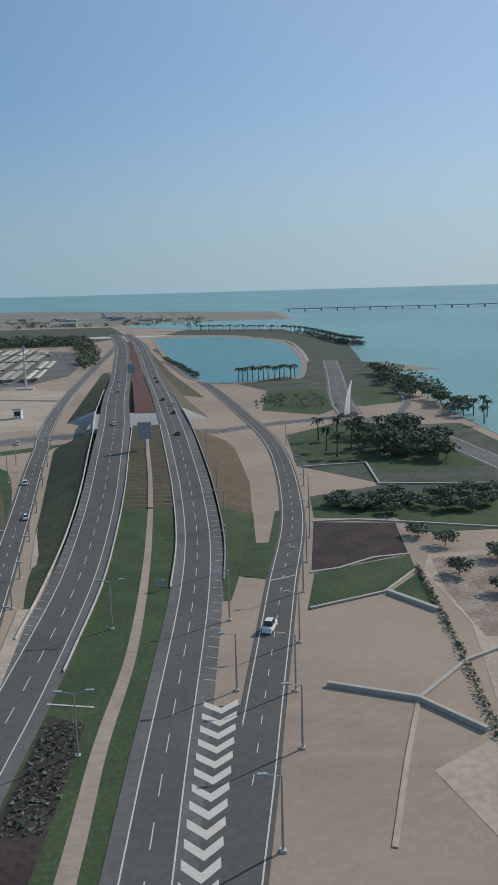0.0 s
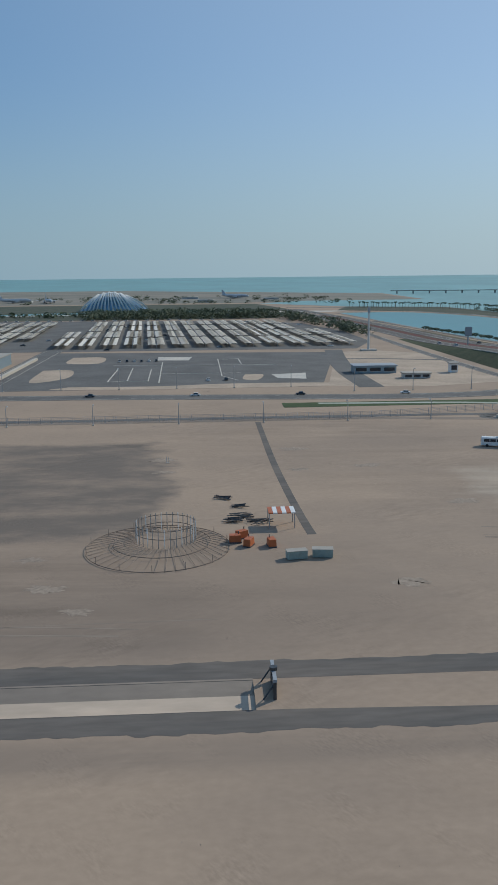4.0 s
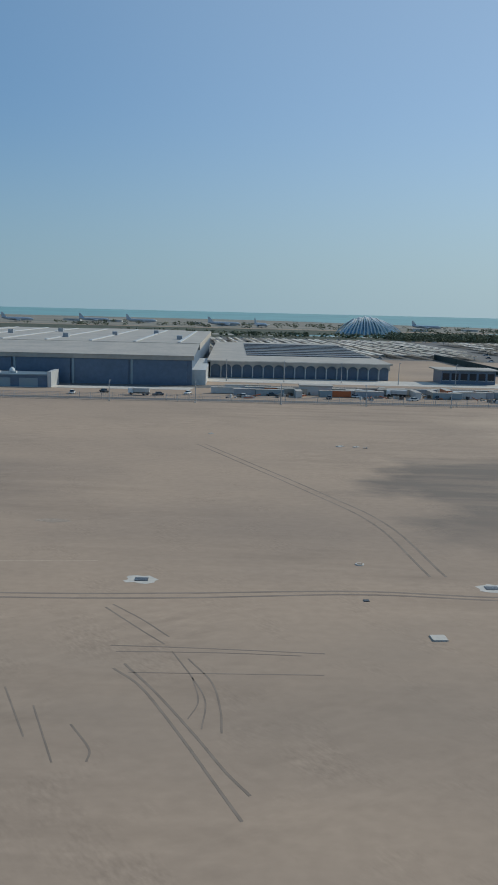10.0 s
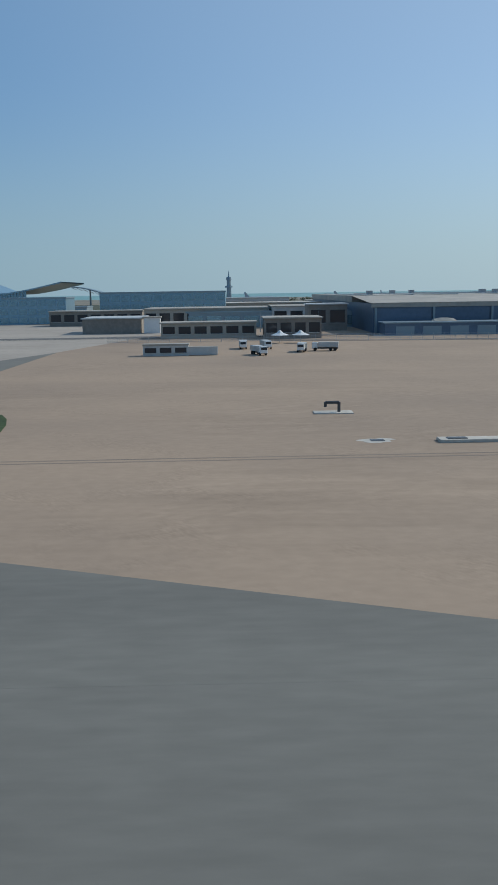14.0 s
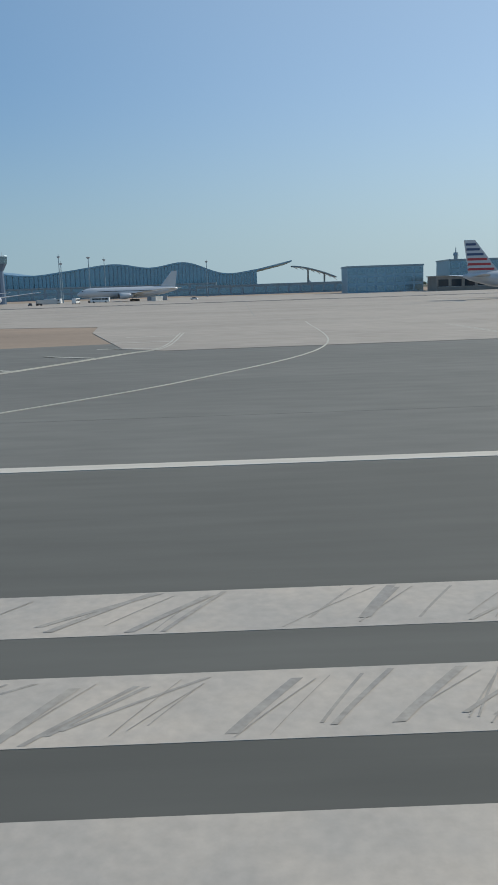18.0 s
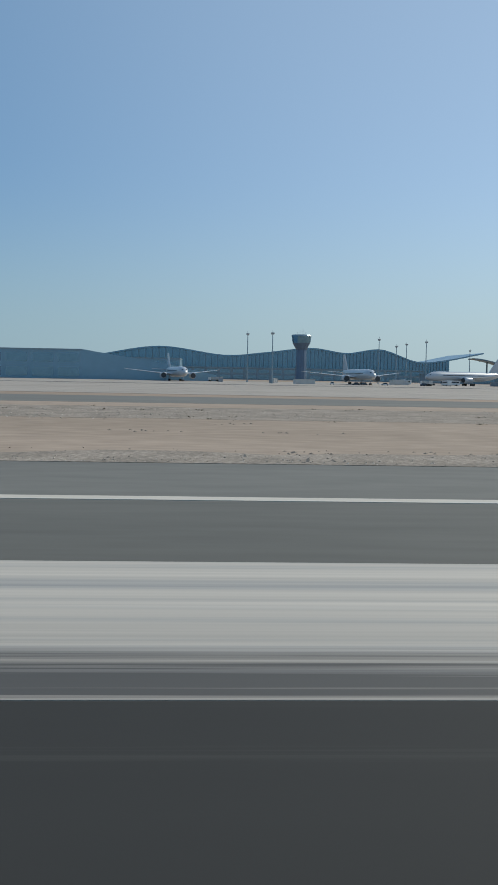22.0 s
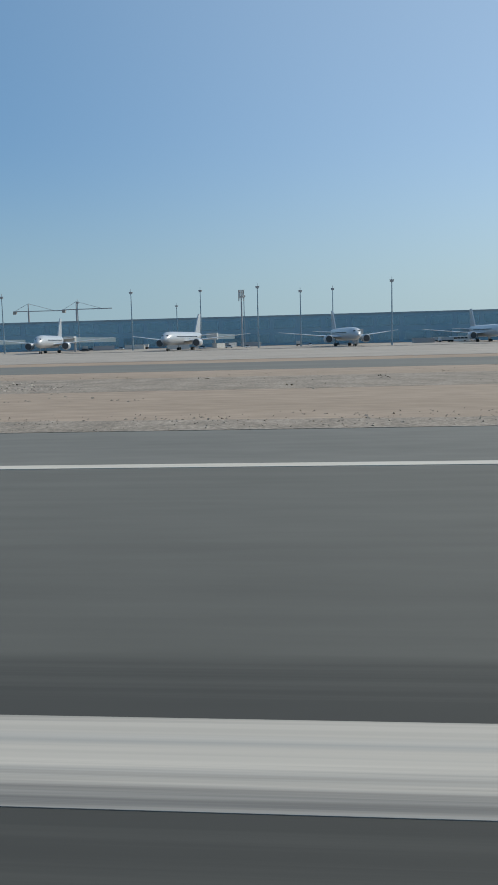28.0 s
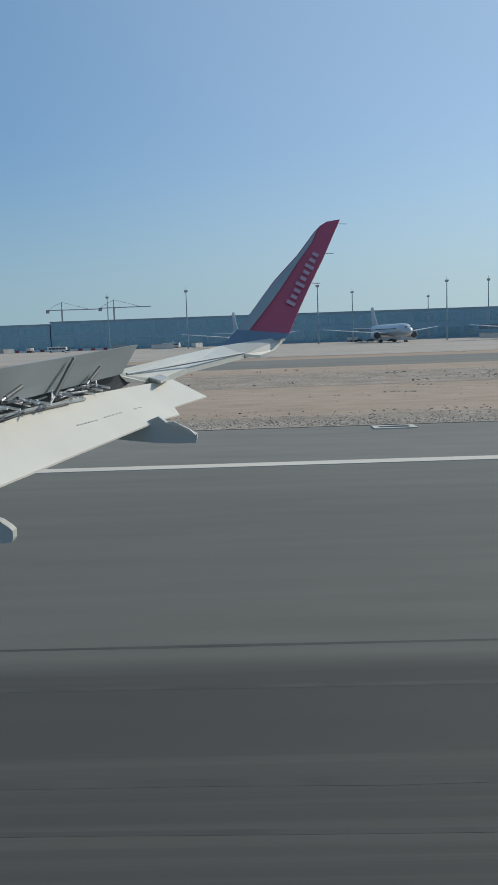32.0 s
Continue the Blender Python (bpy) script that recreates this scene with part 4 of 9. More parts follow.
def palm(name, m, h, seed, label, group):
    t = thing(name, m, label, "palm", group)
    bm = bmesh.new()
    tube(bm, [((0, 0, -0.05), h * 0.035, h * 0.035, "z"), ((0.02 * h, 0, h * 0.5), h * 0.024, h * 0.024, "z"), ((0.03 * h, 0, h * 0.84), h * 0.02, h * 0.02, "z")], 6)
    part("trunk", bm, BARK, t)
    bm = bmesh.new()
    r = random.Random(seed)
    for i in range(20):
        a, up = i * 2.4, r.uniform(-0.15, 0.75)
        pts = []
        for k in range(5):
            s = k / 4
            rad = h * 0.30 * s
            pts.append(Vector((0.03 * h + math.cos(a) * rad, math.sin(a) * rad, h * 0.83 + h * 0.30 * (up * s - 0.75 * s * s))))
        side = Vector((-math.sin(a), math.cos(a), 0))
        prev = None
        for k, p in enumerate(pts):
            w = h * 0.035 * (0.4, 1.2, 1.2, 0.8, 0.15)[k]
            row = [bm.verts.new(p + side * w - Vector((0, 0, w * 0.5))), bm.verts.new(p), bm.verts.new(p - side * w - Vector((0, 0, w * 0.5)))]
            if prev:
                bm.faces.new((prev[0], prev[1], row[1], row[0]))
                bm.faces.new((prev[1], prev[2], row[2], row[1]))
            prev = row
    part("crown", bm, PALM_LEAF, t)
    return t


palms = [palm("palm_tree", pose(-9, 829, 0.1), 6.6, 11, "tall date palm on the lagoon bank", "palms along the lagoon"),
         palm("palm_tree", pose(-6, 826, 0.1), 5.9, 12, "tall date palm on the lagoon bank", "palms along the lagoon")]
rr = random.Random(3)
bank = smooth_line([(-9, 829), (40, 800), (85, 756), (98, 680), (103, 612), (111, 578)], 10)
for i, q in enumerate(bank[2:]):
    for dx in (0, 2.8):
        copy_thing(palms[i % 2], pose(q.x + dx + rr.uniform(-1, 1), q.y + rr.uniform(-2, 2), 0.1, 0, 0, rr.uniform(0, 360)))
for x, y in ((88, 262), (91, 258), (93, 268), (86, 246)):
    copy_thing(palms[0], pose(x, y, 0, 0, 0, x * 31))
low = palm("palm_tree", pose(18, 380, 0), 7.5, 21, "bushy young palm by the lagoon", "palms by the lagoon")
for i in range(11):
    copy_thing(low, pose(20 + i * 2.5, 379 + (i % 3) * 3 + i * 0.6, 0, 0, 0, i * 50))
for i in range(12):
    copy_thing(low, pose(34 + (i % 4) * 5 + rr.uniform(-1, 1), 205 + (i // 4) * 12 + rr.uniform(-2, 2), 0, 0, 0, i * 71))
trees = [tree("acacia_tree", pose(44, 236, 0), 5.0, 3.4, 31, "spreading dark green park tree on lawn", "park trees"),
         tree("acacia_tree", pose(50, 226, 0), 4.2, 3.0, 32, "spreading dark green park tree on lawn", "park trees"),
         tree("acacia_tree", pose(57, 238, 0), 5.6, 3.8, 33, "spreading dark green park tree on lawn", "park trees")]
for i in range(34):
    copy_thing(trees[i % 3], pose(43 + rr.uniform(0, 21), 196 + rr.uniform(0, 46), 0, 0, 0, rr.uniform(0, 360)))
bush = [tree("mesquite_bush", pose(26, 160, 0), 2.6, 2.4, 41, "low grey-green desert bush on lawn", "bushes by the soil plot"),
        tree("mesquite_bush", pose(30, 158, 0), 2.2, 2.6, 42, "low grey-green desert bush on lawn", "bushes by the soil plot")]
for i in range(30):
    copy_thing(bush[i % 2], pose(25 + rr.uniform(0, 40), 151 + rr.uniform(0, 16), 0, 0, 0, rr.uniform(0, 360)))
for x, y in ((38, 118), (42, 110), (40, 132), (46, 124), (37, 138), (52, 118)):
    copy_thing(bush[int(x) % 2], pose(x, y, 0, 0, 0, x * 17))
for i in range(30):
    copy_thing(trees[i % 3], pose(82 + rr.uniform(-2, 7) - i * 0.1, 262 + i * 4.6, 0, 0, 0, rr.uniform(0, 360)))
for i in range(14):
    copy_thing(bush[i % 2], pose(-18 + i * 1.3 + rr.uniform(-1, 1), 500 - i * 7.5, 0, 0, 0, i * 47))
# bare saplings along the cycle path
def sapling(m, seed):
    t = thing("sapling", m, "bare young tree with thin brown twigs by the cycle path", "tree", "saplings by the cycle path")
    r = random.Random(seed)
    part("trunk", pole(0, 0, -0.05, 1.5, 0.05, 0.03, 5), BARK, t)
    bm = bmesh.new()
    for _ in range(16):
        a, e = r.uniform(0, 6.28), r.uniform(0.5, 1.2)
        z0, k = r.uniform(0.7, 1.5), r.uniform(0.6, 1.3)
        p = Vector((0, 0, z0))
        q = p + Vector((math.cos(a) * math.cos(e), math.sin(a) * math.cos(e), math.sin(e))) * k
        w = Vector((0.025, 0.025, 0))
        vs = [bm.verts.new(v) for v in (p - w, p + w, q)]
        bm.faces.new(vs)
        clumps(bm, 2, (0.3, 0.3, 0.2, 0), 0.09, r.randint(0, 9999), at=q)
    part("twigs", bm, BARK, t)
    return t


young = sapling(pose(-51.1, 187.5, 0.05), 3)
for i, (x, y) in enumerate(((-50.1, 179.8), (-49.7, 169.3), (-48.2, 162.8), (-47.0, 156.7), (-51.8, 183.7), (-48.7, 172.4), (-52.6, 191.0), (-49.0, 176.0))):
    copy_thing(young, pose(x, y, 0.05, 0, 0, i * 47))
# stone edge of the lagoon, bushes along the outer shore
ribbon("lagoon_edge", LAGOON_LINE + LAGOON_LINE[:1], 2.6, 0.16, GRAVEL, "pale stone revetment round the lagoon", "kerb", 5)
ribbon("causeway_edge", [(62, 470), (68, 560), (66, 650), (30, 735)], 2.2, 0.17, CONCRETE_GREY, "grey stone wall along the causeway", "kerb", 6)
bm = bmesh.new()
rb_ = random.Random(52)
for i in range(150):
    f = rb_.random()
    q = bank[min(len(bank) - 1, int((0.45 + 0.55 * f) * len(bank)))]
    clumps(bm, 10, (2.6, 2.6, 1.6, 1.5), 0.8, rb_.randint(0, 99999), at=(q.x + rb_.uniform(-5, 4), q.y + rb_.uniform(-6, 6), 0.1))
for i in range(70):
    clumps(bm, 10, (2.4, 2.4, 1.8, 1.6), 0.7, rb_.randint(0, 99999), at=(rb_.uniform(86, 100), rb_.uniform(330, 425), 0.05))
for i in range(60):
    f = rb_.random()
    clumps(bm, 8, (1.4, 1.4, 0.9, 0.8), 0.45, rb_.randint(0, 99999), at=(22 + 26 * f + rb_.uniform(-3, 3), 300 + rb_.uniform(-8, 26), 0.05))
tagged(part("shore_bushes", bm, LEAF), "dense low bushes along the shore and park", "bushes", kind="stuff")
# far wood between the car park and the water
bm = bmesh.new()
rw = random.Random(9)
for i in range(520):
    f = rw.random()
    x = -245 + 185 * f
    y = 648 + rw.uniform(0, 70) - (90 * max(0, f - 0.82) / 0.18) * 2.2
    hh = rw.uniform(5.0, 8.0)
    clumps(bm, 26, (4.2, 4.2, hh * 0.5, hh * 0.45), 1.0, rw.randint(0, 99999), at=(x, y, 0))
for i in range(160):
    x, y = -470 + rw.random() * 260, 690 + rw.uniform(0, 30)
    clumps(bm, 12, (3.6, 3.2, 2.2, 2.2), 1.3, rw.randint(0, 99999), at=(x, y, 0))
tagged(part("wood", bm, LEAF), "dense dark belt of trees beyond the car park", "trees", kind="stuff")

# ---- street furniture ----


def street_lamp(m, h=6.6, arms=1, label="grey steel street lamp on a tapered post", group="highway lamps"):
    t = thing("street_lamp", m, label, "street lamp", group)
    part("post", pole(0, 0, -0.05, h, 0.13, 0.07), STEEL, t)
    part("base", blk(-0.25, 0.25, -0.25, 0.25, -0.02, 0.22), CONCRETE_PALE, t)
    for s in ((1,) if arms == 1 else (1, -1)):
        part("arm", bar((0, 0, h - 0.1), (s * 1.3, 0, h + 0.15), 0.05), STEEL, t)
        part("head", blk(min(s * 1.1, s * 1.9), max(s * 1.1, s * 1.9), -0.14, 0.14, h + 0.1, h + 0.26), PAINT_GREY, t)
    return t


lamp = street_lamp(pose(8.6, 73, 0, 0, 0, 180))
lc = smooth_line(ROAD_C, 10)
for i, y in enumerate((60, 86, 99, 112, 126, 142, 160, 180, 202, 226)):
    q = min(lc, key=lambda v: abs(v.y - y))
    copy_thing(lamp, pose(q.x + 3.3, q.y, 0, 0, 0, 180))
lb = smooth_line(ROAD_B, 10)
for y in (86, 104, 124, 146, 168, 192):
    q = min(lb, key=lambda v: abs(v.y - y))
    copy_thing(lamp, pose(table(B_RIGHT, q.y) + 0.5, q.y, rise(q.y), 0, 0, 180))
la = smooth_line(ROAD_E, 10)
for y in (96, 112, 128, 146, 166, 188, 210):
    q = min(la, key=lambda v: abs(v.y - y))
    copy_thing(lamp, pose(q.x + 3.2, q.y, 0, 0, 0, 0))
    copy_thing(lamp, pose(q.x - 5.4, q.y + 4, 0, 0, 0, 180))
twin = street_lamp(pose(-12.5, 104, 0), 6.6, 2, "grey steel twin-armed street lamp in the median", "median lamps")
for y in (74, 300, 340, 390):
    copy_thing(twin, pose((table(A_RIGHT, y) + table(B_LEFT, y)) / 2, y, rise(y) - 0.06))
flood = street_lamp(pose(-65.2, 72.4, 0), 4.6, 1, "short floodlight post on a concrete foot", "perimeter lights")
for i in range(1, 7):
    f = i / 6
    copy_thing(flood, pose(-57.2 - 13.6 * f, 98 + 66 * f, 0, 0, 0, 30))
copy_thing(flood, pose(-62.5, 85.8, 0))
for i in range(16):
    copy_thing(flood, pose(-96 - i * 20.5, 199.5, 0, 0, 0, 90))
for i in range(26):
    copy_thing(lamp, pose(-70 - i * 18, 262 - 12 * (i < 3), 0, 0, 0, -90))


def car(m, paint, label, kind="car", long=2.9, wide=1.15, high=0.92, group="traffic on the highway", name="car"):
    t = thing(name, m, label, kind, group)
    bm = bmesh.new()
    box(bm, -wide / 2, wide / 2, -long / 2, long / 2, 0.16, high * 0.58, 0.96)
    bmesh.ops.bevel(bm, geom=bm.edges[:], offset=0.05, segments=1, affect="EDGES")
    part("body", bm, paint, t)
    part("cabin", blk(-wide * 0.45, wide * 0.45, -long * 0.30, long * 0.22, high * 0.56, high, top=0.78), GLASS_DARK, t)
    part("roof", blk(-wide * 0.34, wide * 0.34, -long * 0.23, long * 0.15, high, high + 0.03), paint, t)
    for sx in (-1, 1):
        for sy in (-0.31, 0.31):
            bm = bmesh.new()
            tube(bm, [((sx * wide * 0.38, sy * long, 0.2), 0.2, 0.2, "x"), ((sx * wide * 0.5, sy * long, 0.2), 0.2, 0.2, "x")], 10)
            part("wheel", bm, RUBBER, t)
        part("headlight", blk(sx * wide * 0.3 - 0.1, sx * wide * 0.3 + 0.1, long / 2 - 0.04, long / 2 + 0.01, 0.32, 0.42), CLAD_PALE, t)
    return t


def bus_thing(m, label, group="", paint=None, long=7.2, name="bus"):
    t = thing(name, m, label, "bus", group)
    bm = bmesh.new()
    box(bm, -0.8, 0.8, -long / 2, long / 2, 0.25, 1.95, 0.97)
    bmesh.ops.bevel(bm, geom=bm.edges[:], offset=0.08, segments=1, affect="EDGES")
    part("body", bm, paint or PAINT_WHITE, t)
    for sx in (-1, 1):
        for i in range(5):
            y = -long / 2 + 0.5 + i * (long - 1) / 5
            part("window", blk(sx * 0.79 - 0.02, sx * 0.79 + 0.02, y, y + (long - 1) / 5 - 0.12, 1.05, 1.65), GLASS_DARK, t)
        for sy in (-0.3, 0.32):
            bm = bmesh.new()
            tube(bm, [((sx * 0.62, sy * long, 0.3), 0.3, 0.3, "x"), ((sx * 0.82, sy * long, 0.3), 0.3, 0.3, "x")], 10)
            part("wheel", bm, RUBBER, t)
    part("windscreen", blk(-0.68, 0.68, long / 2 - 0.03, long / 2 + 0.02, 0.9, 1.75), GLASS_DARK, t)
    part("roof_unit", blk(-0.5, 0.5, -0.9, 0.6, 1.94, 2.12), CLAD_PALE, t)
    return t


white_car = car(pose(-25.2, 244.7, rise(244.7) + 0.1, 0, 0, 8), PAINT_WHITE, "white saloon car driving on asphalt")
dark_car = car(pose(-8.2, 262.9, rise(262.9) + 0.1, 0, 0, 8), PAINT_DARK, "dark saloon car driving on asphalt")
grey_car = car(pose(-31.5, 325.8, rise(325.8) + 0.1, 0, 0, 9), PAINT_GREY, "grey saloon car driving on asphalt")
for src, x, y in ((white_car, -33.4, 321.9), (white_car, -39.0, 397), (white_car, -36.5, 378.6), (dark_car, -20.5, 394.7), (dark_car, -12.9, 296.2), (white_car, -8.9, 280.5), (dark_car, -6.2, 224.1), (dark_car, -18.4, 371.7), (white_car, -50, 560), (white_car, -52.8, 241.5), (white_car, -40.5, 190), (white_car, -34.5, 160)):
    copy_thing(src, pose(x, y, 0.1 + (rise(y) if x > -40 and y > 200 else 0), 0, 0, 8))
for i in range(5):
    copy_thing((white_car, dark_car)[i % 2], pose(-92 - i * 31, 243 + i * 1.2, 0.06, 0, 0, 88))
car(pose(7.9, 101, 0.1, 0, 0, -20), PAINT_WHITE, "white delivery van driving on the slip road", "van", 3.2, 1.3, 1.5, "", "van")
bus_thing(pose(-90.8, 166, 0, 0, 0, 70), "white coach standing on open sand")
car(pose(-81.5, 164, 0, 0, 0, 60), PAINT_WHITE, "white pickup standing on sand", "pickup", 3.0, 1.2, 1.0, "", "pickup_truck")

# sail sculpture on the roundabout
sail = thing("sail_sculpture", pose(49, 272.6, 0, 0, 0, 60) @ Matrix.Diagonal((1.8, 1, 1, 1)), "white curved sail sculpture on a dark roundabout", "sculpture")
bm = bmesh.new()
rows = []
for i in range(15):
    s = i / 14
    zc = 0.3 + 11.2 * s
    w = 2.5 * (1 - s) ** 0.7 * (0.75 + 0.6 * s)
    lean = 2.3 * s ** 2.2
    rows.append([bm.verts.new((lean - w * 0.75, 0.28 * (1 - s), zc)), bm.verts.new((lean + w * 0.1, 0.5 * (1 - s), zc)), bm.verts.new((lean + w * 0.55, 0, zc)), bm.verts.new((lean + w * 0.1, -0.35 * (1 - s), zc))])
for a, b in zip(rows, rows[1:]):
    for i in range(4):
        bm.faces.new((a[i], a[(i + 1) % 4], b[(i + 1) % 4], b[i]))
part("sail", bm, PAINT_WHITE, sail)
part("plinth", pole(0.2, 0, -0.05, 0.45, 3.2, 2.8, 20), SOIL, sail)

# roadside signboards, seen from behind
for x, y, w, h, z in ((-13.8, 205.5, 3.4, 4.2, 2.9), (-30.2, 381, 3.3, 4.2, 4.4)):
    t = thing("highway_sign", pose(x, y, rise(y) - 0.1), "large grey-backed highway signboard on a post", "sign", "highway signs")
    part("panel", blk(-w / 2, w / 2, -0.12, 0.12, z, z + h), PAINT_GREY, t)
    part("post", pole(0, 0.2, -0.15, z + h * 0.8, 0.28, 0.22), STEEL, t)
    for k in range(3):
        part("rail", blk(-w / 2 + 0.1, w / 2 - 0.1, -0.2, -0.12, z + 0.4 + k * h / 3.2, z + 0.52 + k * h / 3.2), STEEL, t)
t = thing("slip_sign", pose(-6.8, 117.3, 0), "small roadside sign on two posts", "sign")
part("panel", blk(-0.6, 0.6, -0.05, 0.05, 1.0, 1.7), PAINT_GREY, t)
for sx in (-0.4, 0.4):
    part("post", pole(sx, 0.1, -0.05, 1.6, 0.05), STEEL, t)

# long sea bridge far out
sb = thing("sea_bridge", pose(131, 1280, 0.05, 0, 0, -5.7), "long low concrete bridge on piers in the sea", "bridge")
part("deck", blk(0, 560, -3, 3, 3.9, 4.7), CONCRETE_GREY, sb)
part("parapet", blk(0, 560, -3.2, -2.9, 4.7, 5.0), CONCRETE_GREY, sb)
for i in range(23):
    part("pier", blk(8.8 + i * 24.5, 10.4 + i * 24.5, -2.4, 2.4, 0, 4.0), CONCRETE_GREY, sb)

HANGAR_BLUE = surface("hangar_blue_sheet", (0.12, 0.172, 0.245), 0.45, 0.35, 0.08, 1.2, 12)
# ---- storm channel beside the field ----
TX0, TX1, TY0, TY1 = TRENCH
# Floor and lining take the same sunlit and darker channel colours.
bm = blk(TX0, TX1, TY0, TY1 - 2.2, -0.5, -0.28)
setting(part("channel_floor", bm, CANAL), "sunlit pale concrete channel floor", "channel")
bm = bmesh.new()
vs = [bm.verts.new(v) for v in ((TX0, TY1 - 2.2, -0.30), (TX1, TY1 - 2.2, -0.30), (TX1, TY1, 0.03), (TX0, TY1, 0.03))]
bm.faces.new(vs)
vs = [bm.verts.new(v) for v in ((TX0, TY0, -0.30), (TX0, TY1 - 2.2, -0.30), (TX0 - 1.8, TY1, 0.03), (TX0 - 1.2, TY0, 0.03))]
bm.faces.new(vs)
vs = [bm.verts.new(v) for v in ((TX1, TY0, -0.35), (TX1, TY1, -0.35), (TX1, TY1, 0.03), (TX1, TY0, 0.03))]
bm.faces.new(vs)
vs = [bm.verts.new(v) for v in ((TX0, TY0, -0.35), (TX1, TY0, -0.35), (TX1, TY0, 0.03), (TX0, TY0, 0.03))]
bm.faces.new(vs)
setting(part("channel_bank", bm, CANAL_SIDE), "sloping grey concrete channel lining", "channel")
setting(part("channel_coping", blk(TX0, TX1, TY1, TY1 + 0.3, -0.05, 0.06), CANAL_SIDE), "thin grey coping along the channel", "channel")


def ragged_edge(p, q, wobble, step, seed):
    """Points from p to q, wandering to both sides by wobble at three scales."""
    r = random.Random(seed)
    p, q = Vector(p), Vector(q)
    n_ = max(2, int((q - p).length / step))
    side = Vector((-(q - p).y, (q - p).x)).normalized()
    ph = [r.uniform(0, 6.3) for _ in range(3)]
    out = []
    for i in range(n_ + 1):
        d = i * step
        k = 0.5 * math.sin(d * 0.31 + ph[0]) + 0.35 * math.sin(d * 0.83 + ph[1]) + 0.3 * math.sin(d * 2.1 + ph[2]) + r.uniform(-0.45, 0.45)
        out.append(tuple(p.lerp(q, i / n_) + side * k * wobble))
    return out


area("channel_track", [(-66, TY1 + 0.3)] + ragged_edge((-70, 73.0), (TX0 - 2, 73.0), 0.22, 0.9, 2) + ragged_edge((TX0 - 3.4, 72.6), (TX0 - 3.4, TY1 + 0.3), 0.8, 0.25, 4), 0.012, TRACK, "dark tarred maintenance track", "road")
area("channel_verge", [(TX0 - 3.4, TY1), (TX0 - 2.1, TY1 - 0.1), (TX0 - 1.4, TY0), (TX1 + 3, TY0), (-100, 62.5)] + ragged_edge((-112, 60.7), (TX0 + 3, 60.7), 0.28, 0.7, 3) + ragged_edge((TX0 + 2, 59.6), (TX0 - 5.5, 58.9), 0.35, 0.3, 8) + ragged_edge((TX0 - 4.2, 60.6), (TX0 - 3.5, TY1 - 0.4), 0.9, 0.25, 5), 0.010, TRACK, "dark tarred strip beside the channel", "road")
gate = thing("sluice_gate", pose(-145.3, 67.3, 0), "dark steel sluice frame over the channel end", "gate")
part("leaf", blk(-0.08, 0.08, -1.5, 1.5, -0.3, 0.7), PAINT_DARK, gate)
for sy in (-1.6, 1.6):
    part("post", blk(-0.14, 0.14, sy - 0.14, sy + 0.14, -0.3, 1.7), PAINT_DARK, gate)
    part("stay", bar((-1.0, sy, 0), (0, sy, 1.5), 0.07, 5), PAINT_DARK, gate)
part("wheel_beam", blk(-0.16, 0.16, -1.9, 1.9, 1.7, 1.95), PAINT_GREY, gate)
part("hand_wheel", pole(0, 0, 1.95, 2.25, 0.35, 0.35, 10), PAINT_DARK, gate)

# wheel tracks and drains on the sand
SAND_WASH = surface("washed_crust", (0.365, 0.29, 0.225), 0.95, 0, 0.2, 0.5, 3, 0.03, (0.29, 0.23, 0.18), 0.5, spec=0.2)
ribbon("site_track", [(-138.4, 200), (-138.2, 160), (-137.6, 136), (-136.9, 119), (-136.4, 111)], 1.3, 0.012, TRACK, "narrow tarred track to the building site", "road")
for x, y, k in ((-182.4, 92.4, 1.5), (-170, 93, 1.2), (-184.3, 82, 1.6), (-173.4, 103.3, 1.0), (-159.4, 160, 1.6), (-158.8, 150, 1.2), (-121, 152, 1.5), (-133, 168, 1.5), (-134, 150, 1.0), (-165, 86, 1.0), (-127, 92, 1.2), (-110, 126, 1.4)):
    rg = random.Random(int(x * 7))
    pts = [(x + k * 2.3 * math.cos(i * 0.2166) * rg.uniform(0.4, 1.1), y + k * 1.3 * math.sin(i * 0.2166) * rg.uniform(0.4, 1.1)) for i in range(29)]
    area("scraped_patch", pts, 0.008, SAND_WASH, "pale scraped patch of sand", "ground", 3)
